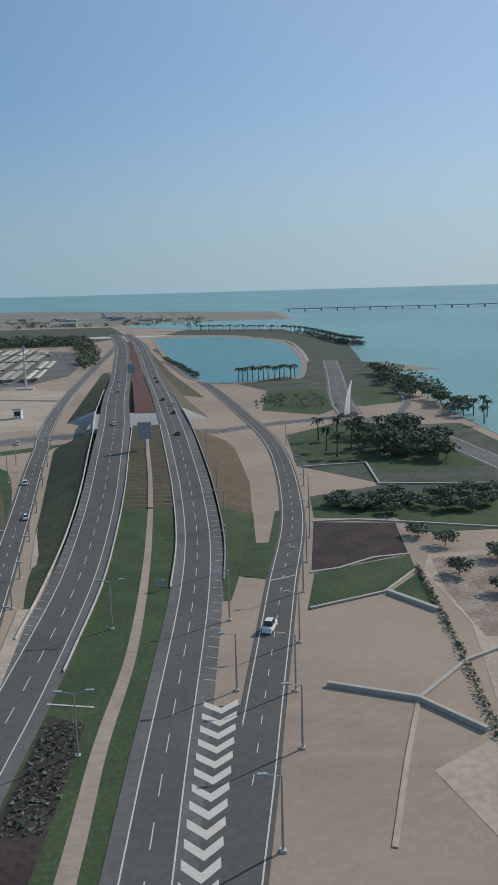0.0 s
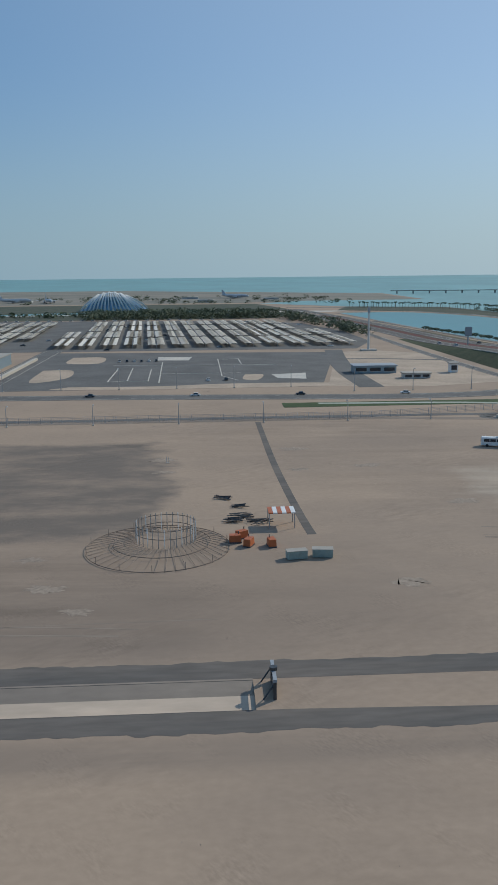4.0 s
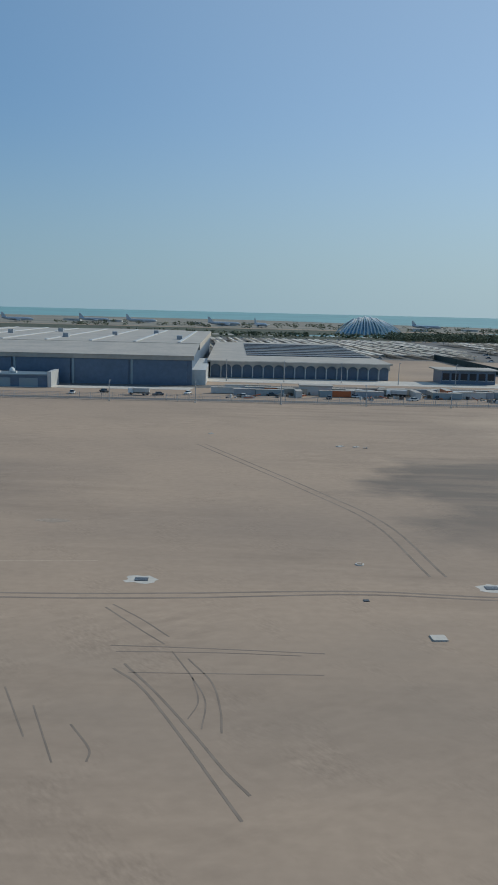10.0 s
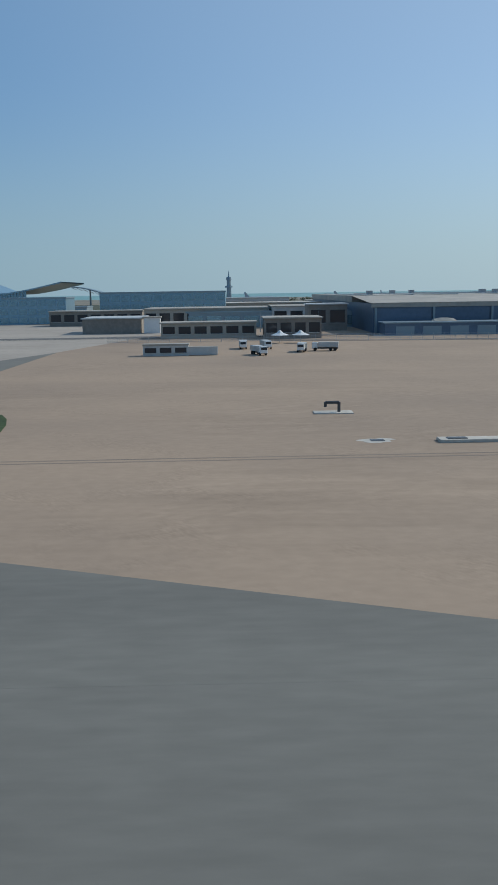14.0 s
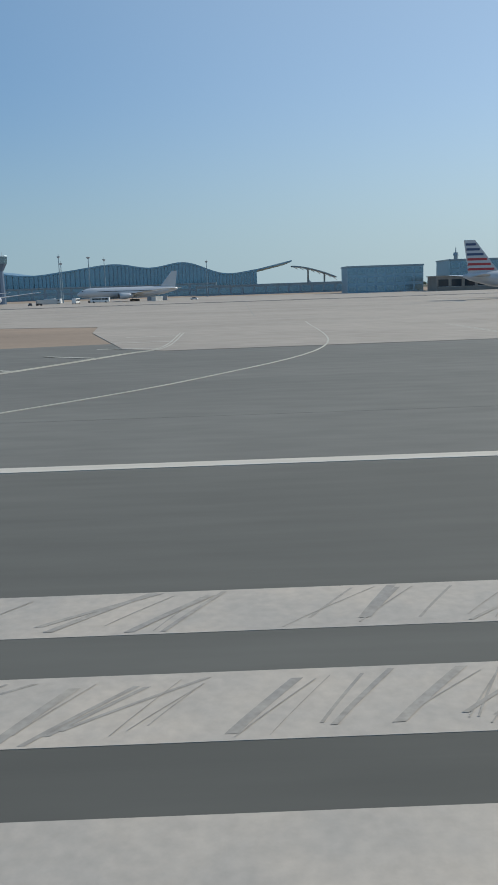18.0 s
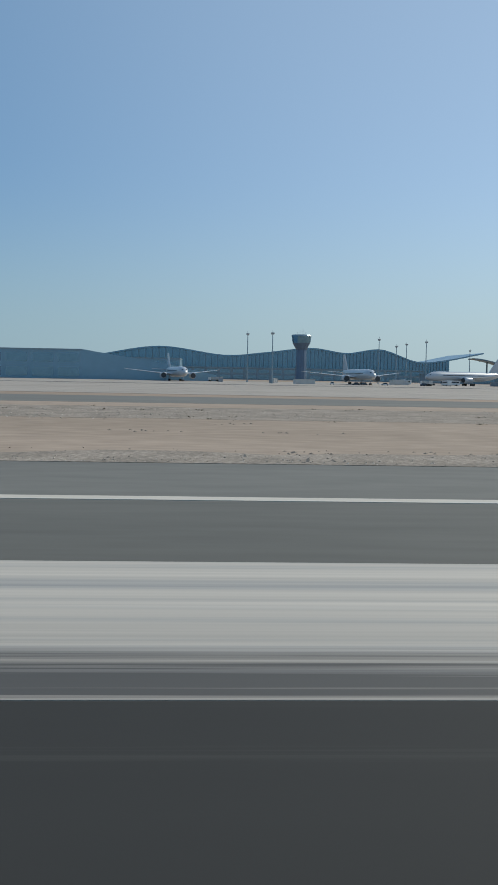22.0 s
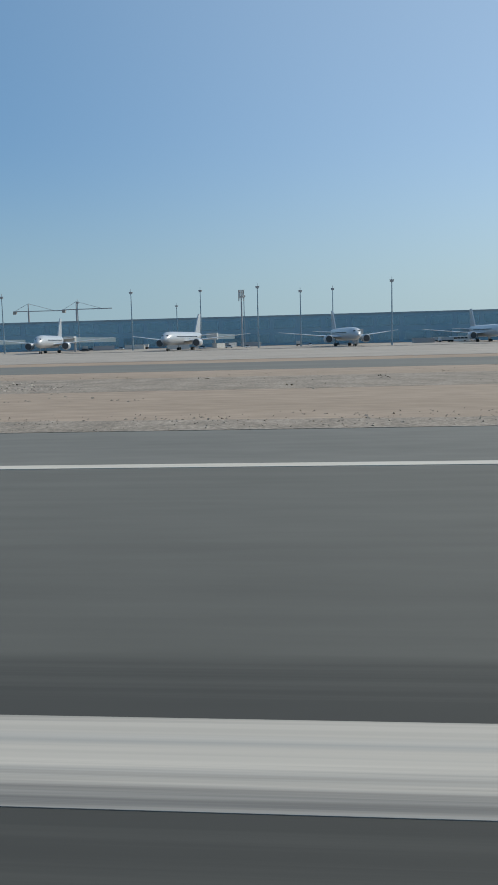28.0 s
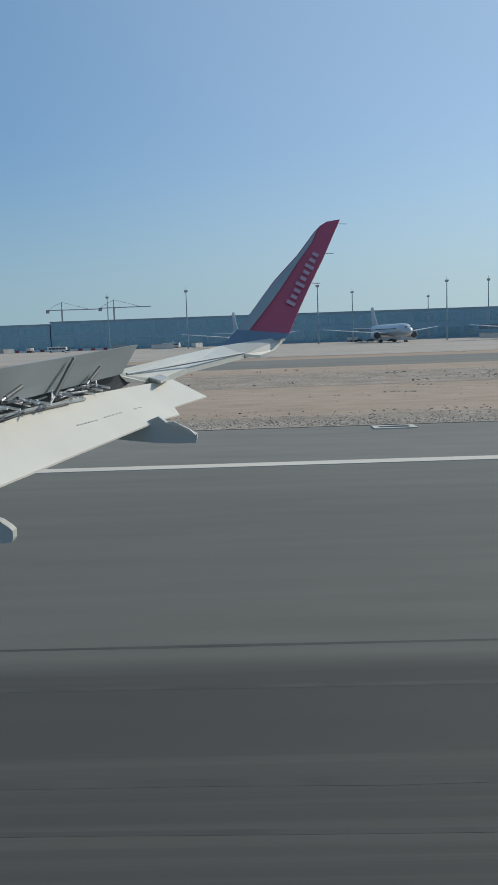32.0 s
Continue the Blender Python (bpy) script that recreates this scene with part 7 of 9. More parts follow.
for i in range(130):
    x, lo = rq.uniform(-690, -663), rq.choice((6.5, 6.5, 8.8))
    y0 = lo + 0.02 + rq.random() * 0.3
    y1 = lo + 1.28 - rq.random() * 0.25
    run, w_ = rq.uniform(0.45, 0.9) * (1.7 if i % 5 == 0 else 1), rq.choice((0.006, 0.01, 0.012, 0.02, 0.035, 0.06))
    bm = bmesh.new()
    rows = [(bm.verts.new((x + run * f ** 1.05 - w_, y0 + (y1 - y0) * f, 0.0372 + i * 0.00003)), bm.verts.new((x + run * f ** 1.05 + w_, y0 + (y1 - y0) * f, 0.0372 + i * 0.00003))) for f in (0, 0.25, 0.5, 0.75, 1)]
    for a, b in zip(rows, rows[1:]):
        bm.faces.new((a[0], a[1], b[1], b[0]))
    part("scuff", bm, SCUFF, scuff)


def guide(name, pts, label, double=False, w=0.11, mt=None, n=8, top=0.05):
    root = marking(name, label)
    line = smooth_line(pts, n)
    for off in ((-0.15, 0.15) if double else (0,)):
        lf, _ = sides_of(line, abs(off) if off else 0.0001)
        _, rt = sides_of(line, abs(off) if off else 0.0001)
        part("line", strip_mesh(lf if off <= 0 else rt, w / 2, w / 2, 0.02, top), mt or YELLOW_PALE, root)
    return line


def bars_along(name, line, step, length, side, label, wide=0.75, y_min=0, mt=None):
    root = marking(name, label)
    run = 3.0
    for a, b in zip(line, line[1:]):
        d = (b - a).normalized()
        nrm = Vector((-d.y, d.x)) * side
        run += (b - a).length
        if run >= step and b.y > y_min:
            run = 0
            q = b
            bm = bmesh.new()
            w_ = wide / 2 if b.y < 34 else wide / 4
            tilt = (nrm + Vector((-0.35 * side, 0))).normalized()
            t2 = Vector((-tilt.y, tilt.x))
            vs = [bm.verts.new((v.x, v.y, 0.051)) for v in (q + t2 * w_, q - t2 * w_, q - t2 * w_ + tilt * length, q + t2 * w_ + tilt * length)]
            bm.faces.new(vs)
            part("bar", bm, mt or (YELLOW if b.y < 34 else YELLOW_PALE), root)


def slant_bars(name, ends, label, mt=None, w=0.5):
    root = marking(name, label)
    for p_, q_ in ends:
        p_, q_ = Vector(p_), Vector(q_)
        d = (q_ - p_).normalized()
        k = Vector((-d.y, d.x)) * w / 2
        bm = bmesh.new()
        bm.faces.new([bm.verts.new((v.x, v.y, 0.036 if p_.x > -880 and p_.y < 36 else 0.053)) for v in (p_ - k, p_ + k, q_ + k, q_ - k)])
        bm.normal_update()
        for fc in bm.faces:
            if fc.normal.z < 0:
                fc.normal_flip()
        part("bar", bm, mt or YELLOW, root)


guide("guide_entry_edge", [(-583.9, 18.4), (-583.9, 60), (-584.3, 124)], "double orange taxiway edge line", True, 0.13, YELLOW)
root = marking("shoulder_bars", "pale yellow bars on the paved shoulder")
for y in (37.6, 56.3, 76.2, 95.5, 115):
    part("bar", blk(-583.3, -579.2, y - 0.14, y + 0.14, 0.02, 0.05), YELLOW if y < 60 else YELLOW_PALE, root)
guide("guide_entry_centre", [(-592.2, 150), (-592.1, 98), (-592.2, 77.3), (-593.9, 64.1), (-596.5, 55.6), (-600.7, 43.9), (-606.1, 33.9), (-611.2, 26.9), (-620, 17), (-636, 5)], "thin yellow taxi guide line")
ln = guide("guide_fillet_first", [(-608, 100), (-607.3, 89.5), (-605.9, 78.2), (-605.8, 69), (-608.7, 56.2), (-615.3, 42.8), (-626, 30), (-637.6, 23), (-646.9, 19.9), (-656, 18.6)], "double pale orange fillet edge line", True, 0.13, YELLOW_WORN)
bars_along("bars_fillet_first", ln, 6.5, 4.6, -1, "pale bars beside the fillet", y_min=34)
slant_bars("bars_fillet_first_near", (((-645.95, 20.2), (-647, 24.75)), ((-637.65, 23.35), (-639.25, 27.4)), ((-630.9, 28.4), (-632.1, 31.4))), "worn orange bars beside the fillet")
guide("guide_second_edge", [(-646.8, 19.9), (-650.0, 19.2), (-654.1, 19.0), (-656.2, 19.1), (-657.5, 19.5), (-658.3, 20.1), (-659.1, 21.4), (-659.4, 23.8), (-659.5, 30), (-659.4, 44.1), (-659.4, 60), (-659.6, 75)], "double yellow taxiway edge line", True)
ch = marking("guide_second_corner", "yellow chevron corner on the shoulder")
for p_, q_ in (((-659.2, 24.0), (-654.6, 23.6)), ((-657.9, 20.0), (-654.6, 23.4)), ((-654.3, 23.4), (-654.3, 19.2))):
    p_, q_ = Vector(p_), Vector(q_)
    d = (q_ - p_).normalized()
    k = Vector((-d.y, d.x)) * (0.3 if p_.x > -654.4 else 0.1)
    bm = bmesh.new()
    bm.faces.new([bm.verts.new((v.x, v.y, 0.053)) for v in (p_ + k, p_ - k, q_ - k, q_ + k)])
    part("bar", bm, YELLOW, ch)
ln = guide("guide_fillet_second", [(-683.2, 75), (-683.3, 56.9), (-685.3, 51.5), (-691.2, 39.2), (-696.6, 32.6), (-704.5, 26.4), (-714, 21.5), (-725, 19), (-736, 18.4)], "double yellow fillet edge line", True)
bars_along("bars_fillet_second", ln, 6.5, 4.4, -1, "pale bars beside the fillet", y_min=32)
slant_bars("bars_fillet_second_near", (((-717.65, 20.9), (-718.5, 24.5)), ((-710.3, 24.65), (-711.75, 27.1))), "worn orange bars beside the fillet")
guide("guide_second_near", [(-732, -2.6), (-723, 1.4), (-715.8, 4.6), (-711, 6.9), (-706, 9.7), (-700.8, 13)], "worn orange taxi lead-off line", False, 0.1, YELLOW, top=0.034)
guide("guide_second_centre", [(-700.8, 13), (-695.2, 17.7), (-689.8, 22.8), (-680, 36), (-672.5, 55), (-671, 90)], "pale taxi lead-off line", False, 0.12, YELLOW_PALE)
ln = guide("guide_exit_right", [(-898, 18.3), (-912, 19.2), (-918.4, 21.1), (-923.8, 24.2), (-929.4, 28.6), (-934, 33), (-938.4, 40), (-939.9, 53), (-938.7, 66), (-938, 100)], "double yellow exit edge line", True)
bars_along("bars_exit_right", ln, 6.3, 4.2, 1, "pale bars beside the exit", y_min=32)
slant_bars("bars_exit_right_near", (((-920.5, 22.2), (-918.7, 25.9)),), "worn orange bar beside the exit")
slant_bars("bars_exit_right_edge", (((-913.4, 19.6), (-912.3, 23.0)), ((-905.9, 18.6), (-905.8, 21.5))), "worn orange bars beside the exit")
slant_bars("bars_exit_right_mid", (((-926.9, 27.2), (-924.1, 29.3)),), "pale bar beside the exit", YELLOW_PALE, 0.3)
ln = guide("guide_exit_left", [(-975, 100), (-967.3, 81.4), (-961.9, 61.3), (-960.4, 49.3), (-960.6, 43), (-962.1, 37.7), (-963.9, 34.4), (-968.5, 29.4), (-974.5, 25.1), (-980.1, 20.8), (-992, 18.6)], "double yellow exit edge line", True)
bars_along("bars_exit_left", ln, 6.0, 4.2, -1, "pale bars beside the exit", y_min=33)
slant_bars("bars_exit_left_near", (((-969.5, 28.4), (-973, 31.6)),), "worn orange bar beside the exit")
hold = marking("holding_marking", "dashed black holding line and runway designation on concrete")
for i in range(22):
    part("dash", blk(-606 + i, -605.4 + i, 77.0, 77.25, 0.02, 0.05), RUBBER, hold)
for x in (-601, -589):
    cu = bpy.data.curves.new("designation", "FONT")
    cu.body, cu.size, cu.align_x = "34L", 2.6, "CENTER"
    tx = new("designation", cu)
    dg = bpy.context.evaluated_depsgraph_get()
    me = bpy.data.meshes.new_from_object(tx.evaluated_get(dg))
    bpy.data.objects.remove(tx)
    me.materials.clear()
    me.materials.append(WHITE)
    tx = new("designation", me)
    tx.parent = hold
    tx.matrix_world = pose(x, 82.5, 0.05, 0, 0, 180)
# slab joints of the apron
jo = marking("apron_joints", "dark joints between apron slabs")
for i in range(30):
    part("joint", blk(-620 - i * 28, -619.9 - i * 28, 112, 300, 0.02, 0.034), CONCRETE_GREY, jo)
for i in range(10):
    part("joint", blk(-1500, -700, 122 + i * 18, 122.1 + i * 18, 0.02, 0.034), CONCRETE_GREY, jo)

# ---- sand infields with gravel margins ----
area("infield", [(-899, 26.5), (-912, 30.4), (-921.6, 34), (-923.4, 48), (-922, 66), (-900, 78), (-886, 78), (-760, 80), (-709, 80), (-699, 62), (-701.3, 48.7), (-704.7, 40.1), (-708.7, 37.2), (-714.2, 33.3), (-718.9, 32), (-728, 30), (-745, 26.5)], 0.03, SAND_RED, "reddish sandy infield beside the runway", "ground")
for x0, x1 in ((-1700, -1000),):
    area("infield", [(x0 + 5, 26.5), (x0, 34), (x0 + 2, 62), (x0 + 14, 74), (x1 - 10, 76), (x1, 64), (x1, 34), (x1 - 4, 26.5)], 0.03, SAND_RED, "reddish sandy infield beside the runway", "ground")
for x0, x1, y0, y1 in ((-905, -728, 25.2, 28.6), (-898, -702, 50, 68), (-1700, -996, 25.2, 28.6), (-1700, -1002, 46, 62)):
    nseg = 60
    rg = random.Random(int(-x0))
    up = [(x0 + (x1 - x0) * i / nseg, y1 + rg.uniform(-1.0, 1.0)) for i in range(nseg + 1)]
    dn = [(x1 + (x0 - x1) * i / nseg, y0 + rg.uniform(-0.6, 0.6) * (y0 > 26)) for i in range(nseg + 1)]
    area("gravel_margin", dn + up, 0.036, GRAVEL, "rough stony margin beside the pavement", "ground")
ISLAND = [(-643.7, 39.2), (-644.4, 48), (-644.0, 55.4), (-641.2, 71.0), (-634, 77.9), (-627.1, 82.2), (-621.8, 78.8), (-620.8, 68), (-622.9, 62), (-627.5, 52.8), (-633.6, 43.8), (-637.6, 39.9), (-641.3, 38.1)]
ISLAND_EDGES = list(zip(ISLAND, ISLAND[1:] + ISLAND[:1])) + list(zip(ISLAND[8:], ISLAND[9:]))
rg = random.Random(8)
for cx, cy, rx_, ry_ in ((-642.3, 42.5, 1.1, 4.2), (-632.3, 54, 2.4, 6.0), (-628.5, 55.8, 1.5, 3.0), (-643.0, 52, 0.6, 5)):
    area("gravel_margin", [(cx + rx_ * math.cos(i * 0.37) * rg.uniform(0.55, 1.1), cy + ry_ * math.sin(i * 0.37) * rg.uniform(0.55, 1.1)) for i in range(17)], 0.066, GRAVEL, "rough stony patch on the sand island", "ground", 2)
s_ = thing("drain", pose(-633.0, 61.5, 0.06), "concrete storm drain with a dark iron grate in sand", "drain", "drains on the field")
part("slab", blk(-1.3, 1.3, -0.9, 0.9, -0.05, 0.1), CONCRETE_PALE, s_)
part("grate", blk(-0.6, 0.6, -0.45, 0.45, 0.1, 0.14), PAINT_DARK, s_)
for cx, cy, rx_, ry_ in ((-921.2, 56, 1.6, 7.0), (-917, 57, 3.5, 3.0), (-921.6, 40, 1.2, 5.0), (-914, 32.6, 4.0, 0.9), (-908, 61, 6.0, 2.2), (-904, 46, 4.0, 1.2)):
    area("gravel_margin", [(cx + rx_ * math.cos(i * 0.3) * rg.uniform(0.5, 1.05), cy + ry_ * math.sin(i * 0.3) * rg.uniform(0.5, 1.05)) for i in range(21)], 0.037, GRAVEL, "rough stony patch at the infield edge", "ground", 2)
bm = bmesh.new()
rs = random.Random(23)
for _ in range(9000):
    zone = rs.random()
    if zone < 0.3:
        (ax, ay), (bx, by) = rs.choice(ISLAND_EDGES)
        k, e = rs.random(), rs.random() ** 1.6 * 0.16
        x, y = ax + (bx - ax) * k, ay + (by - ay) * k
        x, y = x + (-634 - x) * e, y + (58 - y) * e
        if rs.random() < 0.3:
            x, y = rs.gauss(-633.0, 1.1), rs.gauss(54, 3.0)
    elif zone < 0.45:
        x, y = (rs.uniform(-905, -730), rs.choice((rs.uniform(25.4, 30), rs.uniform(48, 64)))) if rs.random() < 0.75 else (-921.8 + abs(rs.gauss(0, 5)), rs.uniform(35.5, 64))
    else:
        x, y = rs.uniform(-1190, -1000), rs.choice((25.4 + 6 * rs.random() ** 1.6, 25.4 + 5 * rs.random(), rs.uniform(48, 70)))
    k = rs.uniform(0.025, 0.085)
    vs = [bm.verts.new((x + k * rs.uniform(-1, 1), y + k * rs.uniform(-1, 1), z)) for z in (0.03, 0.03, 0.03, 0.03 + k * 0.6)]
    for f in ((0, 1, 3), (1, 2, 3), (2, 0, 3)):
        bm.faces.new([vs[i] for i in f])
    if zone < 0.3:
        for v in vs:
            v.co.z += 0.04
            v.co.x = x + (v.co.x - x) * 1.6
for _ in range(150):
    zone = rs.random()
    cx = rs.uniform(-898, -706) if zone < 0.5 else rs.uniform(-1190, -1002) if zone < 0.9 else rs.uniform(-643, -625)
    cy = rs.choice((rs.uniform(26, 30), rs.uniform(36, 48), rs.uniform(50, 66))) if zone < 0.9 else rs.uniform(42, 60)
    for _ in range(rs.randint(4, 12)):
        x, y, k = cx + rs.gauss(0, 0.8), cy + rs.gauss(0, 0.35), rs.uniform(0.05, 0.12)
        base = [bm.verts.new((x + k * math.cos(a + rs.uniform(-0.4, 0.4)), y + k * math.sin(a), 0.03)) for a in (0, 1.3, 2.5, 3.8, 5)]
        top = bm.verts.new((x, y, 0.03 + k * 0.5))
        for i in range(5):
            bm.faces.new((base[i], base[(i + 1) % 5], top))
STONE = surface("field_stone", (0.34, 0.29, 0.235), 0.95, 0, 0.25, 0.3, 4, 0, (0.27, 0.225, 0.18), 0.5, spec=0.2)
def shade_by_island(m, dark, pale):
    """Each loose piece of a joined mesh takes its own shade between dark and pale."""
    n, l = m.node_tree.nodes, m.node_tree.links
    geo = n.new("ShaderNodeNewGeometry")
    mix = n.new("ShaderNodeMix")
    mix.data_type = "RGBA"
    mix.inputs[6].default_value, mix.inputs[7].default_value = (*dark, 1), (*pale, 1)
    l.new(geo.outputs["Random Per Island"], mix.inputs[0])
    l.new(mix.outputs[2], n["Principled BSDF"].inputs["Base Color"])


tagged(part("infield_stones", bm, STONE), "broken stones strewn over the sandy infield", "stones", kind="stuff")
RUBBLE = surface("mixed_rubble", (0.3, 0.25, 0.2), 0.95, spec=0.2)
shade_by_island(RUBBLE, (0.17, 0.142, 0.118), (0.66, 0.555, 0.45))
points, faces = [], []
rs = random.Random(61)


def drop_stone(x, y, k, z=0.036):
    """A low irregular five-sided stone."""
    i = len(points)
    turn = rs.uniform(0, 6.28)
    points.extend((x + k * rs.uniform(0.7, 1.2) * math.cos(turn + a), y + k * rs.uniform(0.7, 1.2) * math.sin(turn + a), z - 0.01) for a in (0, 1.25, 2.5, 3.75, 5.0))
    points.append((x + k * rs.uniform(-0.3, 0.3), y + k * rs.uniform(-0.3, 0.3), z + k * rs.uniform(0.25, 0.6)))
    faces.extend((i + j, i + (j + 1) % 5, i + 5) for j in range(5))


def thick(x, seed):
    """How dense the stones lie along the margin, 0 to 1."""
    return 0.5 + 0.28 * math.sin(x * 0.21 + seed) + 0.22 * math.sin(x * 0.071 + seed * 2.3)


for _ in range(30000):
    x = rs.uniform(-1185, -1040)
    band = rs.random()
    if band < 0.62:
        y = 25.3 + abs(rs.gauss(0, 1.0 + 1.1 * thick(x, 1.0)))
        k = rs.uniform(0.025, 0.075)
    elif band < 0.9:
        y = 46 + 4 * thick(x, 2.0) + abs(rs.gauss(0, 5.5))
        k = rs.uniform(0.04, 0.16)
        if rs.random() > thick(x + y, 3.0) ** 2 * 1.3:
            continue
    else:
        y = rs.uniform(28, 46)
        k = rs.uniform(0.02, 0.05)
    drop_stone(x, y, k)
for _ in range(9000):
    x = rs.uniform(-905, -735)
    band = rs.random()
    y = 25.4 + abs(rs.gauss(0, 0.8)) if band < 0.35 else 51 + 4 * thick(x, 4.0) + rs.gauss(0, 2.2) if band < 0.75 else rs.gauss(62, 1.5)
    if rs.random() < thick(x, 5.0):
        drop_stone(x, y, rs.uniform(0.03, 0.11) * (0.7 if band < 0.35 else 1.0))
for _ in range(7000):
    x, y = rs.uniform(-800, -702), rs.choice((rs.gauss(60, 6), rs.gauss(50, 5), rs.uniform(32, 70)))
    if y > 31 + 0.25 * max(0, x + 735) and rs.random() < thick(x + y * 0.7, 1.7):
        drop_stone(x, y, rs.choice((0.025, 0.035, 0.05, 0.07, 0.11)) * rs.uniform(0.7, 1.2))
for _ in range(500):
    drop_stone(rs.gauss(-712, 6), rs.gauss(46, 4), rs.uniform(0.05, 0.13))
for cx, cy in ((-784.9, 28.6), (-792, 28.2), (-778, 27.6), (-799, 27.8), (-770, 28.3)):
    for _ in range(60):
        drop_stone(cx + rs.gauss(0, 1.2), cy + rs.gauss(0, 0.3), rs.uniform(0.04, 0.11))
me = bpy.data.meshes.new("margin_stones")
me.from_pydata(points, [], faces)
me.materials.append(RUBBLE)
tagged(new("margin_stones", me), "dense pale and dark broken stones along the infield margins", "stones", kind="stuff")
wm = marking("worn_bars", "faint worn white bars on the exit pavement")
for x0, x1, y in ((-959.5, -956.3, 67.6), (-955.4, -952.9, 68.0), (-950.8, -948.2, 68.4), (-947.2, -944.8, 67.6)):
    part("bar", blk(x0, x1, y - 0.3, y + 0.3, 0.02, 0.046), SCUFF, wm)
part("patch", blk(-960.36, -960.24, 11.93, 12.1, 0.02, 0.05), SCUFF, wm)
bm = bmesh.new()
for _ in range(230):
    x = rs.choice((rs.uniform(-645, -622), rs.uniform(-760, -703), rs.uniform(-900, -735), rs.uniform(-1190, -1005)))
    y = rs.uniform(48, 68) if x < -660 else rs.uniform(42, 76)
    clumps(bm, 7, (0.5, 0.3, 0.05, 0.04), 0.07, rs.randint(0, 9999), at=(x, y, 0.05))
tagged(part("scrub_tufts", bm, GRASS_DRY), "dry tufts of desert scrub on the infield", "scrub", kind="stuff")

# ---- lights, signs and small field equipment ----
el = thing("edge_light", pose(-1088.8, 19.45, 0.02), "small elevated runway edge light with a dark cap", "runway light", "runway edge lights")
part("stem", pole(0, 0, 0, 0.18, 0.045, 0.04), STEEL, el)
part("lens", pole(0, 0, 0.18, 0.29, 0.075, 0.05), PAINT_GREY, el)
part("plate", pole(0, 0, -0.02, 0.03, 0.15, 0.15, 12), STEEL, el)
for x in (-759.6, -828.6, -1049.7, -1130.0, -1170, -1210):
    copy_thing(el, pose(x, 19.4, 0.02))
copy_thing(el, pose(-640.6, 22.5, 0.02))
tl = thing("inset_light", pose(-1088.9, 6.7, 0.03), "inset touchdown light in a steel collar", "runway light", "touchdown lights")
bm = bmesh.new()
tube(bm, [((0, 0, 0), 0.1, 0.1, "z"), ((0, 0, 0.015), 0.085, 0.085, "z")], 16)
LIGHT_METAL = surface("weathered_cast_metal", (0.17, 0.165, 0.155), 0.6, 0.4, 0.2, 0.05, 0.6)
part("collar", bm, LIGHT_METAL, tl)
for k in range(6):
    part("bolt", pole(0.075 * math.cos(k * 1.047), 0.075 * math.sin(k * 1.047), 0.012, 0.02, 0.008, 0.008, 6), STEEL, tl)
part("lens", pole(0, 0, 0.015, 0.024, 0.05, 0.04, 12), GLASS_DARK, tl)
for x in (-776.5, -828.5, -973, -1011, -1049.7, -1088.9, -1130, -1170, -1210):
    for y in (6.7, 5.7, 4.7):
        if x != -1088.9 or y != 6.7:
            copy_thing(tl, pose(x, y, 0.03))
for y in (38.2, 46.7, 57):
    part("bar", blk(-659.2, -655.2, y - 0.12, y + 0.12, 0.02, 0.052), YELLOW_PALE, root)
mp_ = thing("marker_post", pose(-648, 33, 0.02), "short white marker post on a dark slab", "marker post")
part("post", blk(-0.12, 0.12, -0.1, 0.1, 0.05, 0.95), PAINT_WHITE, mp_)
part("slab", blk(-0.9, 0.5, -0.4, 0.4, -0.02, 0.06), PAINT_DARK, mp_)
mh = thing("pit_cover", pose(-1087.6, 24.75, 0.02), "pale concrete pit frame round a dark slotted lid beside the shoulder", "pit cover", "pit covers")
for sy in (-1, 1):
    part("kerb", blk(-0.62, 0.62, sy * 0.29 - 0.08, sy * 0.29 + 0.08, -0.02, 0.035), CONCRETE_PALE, mh)
    part("kerb", blk(sy * 0.53 - 0.09, sy * 0.53 + 0.09, -0.21, 0.21, -0.02, 0.035), CONCRETE_PALE, mh)
part("lid", blk(-0.44, 0.44, -0.21, 0.21, -0.02, 0.012), CONCRETE_GREY, mh)
for k in range(3):
    part("lid_bar", blk(-0.42, 0.42, -0.15 + k * 0.13, -0.10 + k * 0.13, 0.012, 0.022), PAINT_DARK, mh)
for x, y in ((-1146.7, 24.45), (-1128.4, 24.4), (-1069.0, 25.0), (-1163, 24.5), (-785.0, 24.4), (-884.7, 24.1)):
    copy_thing(mh, pose(x, y, 0.02))
for x, y, a in ((-646.2, 33.1, 5), (-644.5, 33.4, 10), (-642.4, 34.0, 16), (-640.6, 34.7, 22), (-638.7, 35.7, 28), (-636.9, 37.0, 32), (-635.3, 38.2, 38), (-633.1, 40.5, 46), (-645.9, 36.4, 0), (-646.1, 38.5, 0), (-645.8, 40.9, 0)):
    copy_thing(mh, pose(x, y, 0.026, 0, 0, a) @ Matrix.Diagonal((0.85, 1.0, 1.0, 1.0)))


SIGN_BACK = surface("sign_backing", (0.13, 0.14, 0.14), 0.6, 0, 0.1, 0.4, 3)


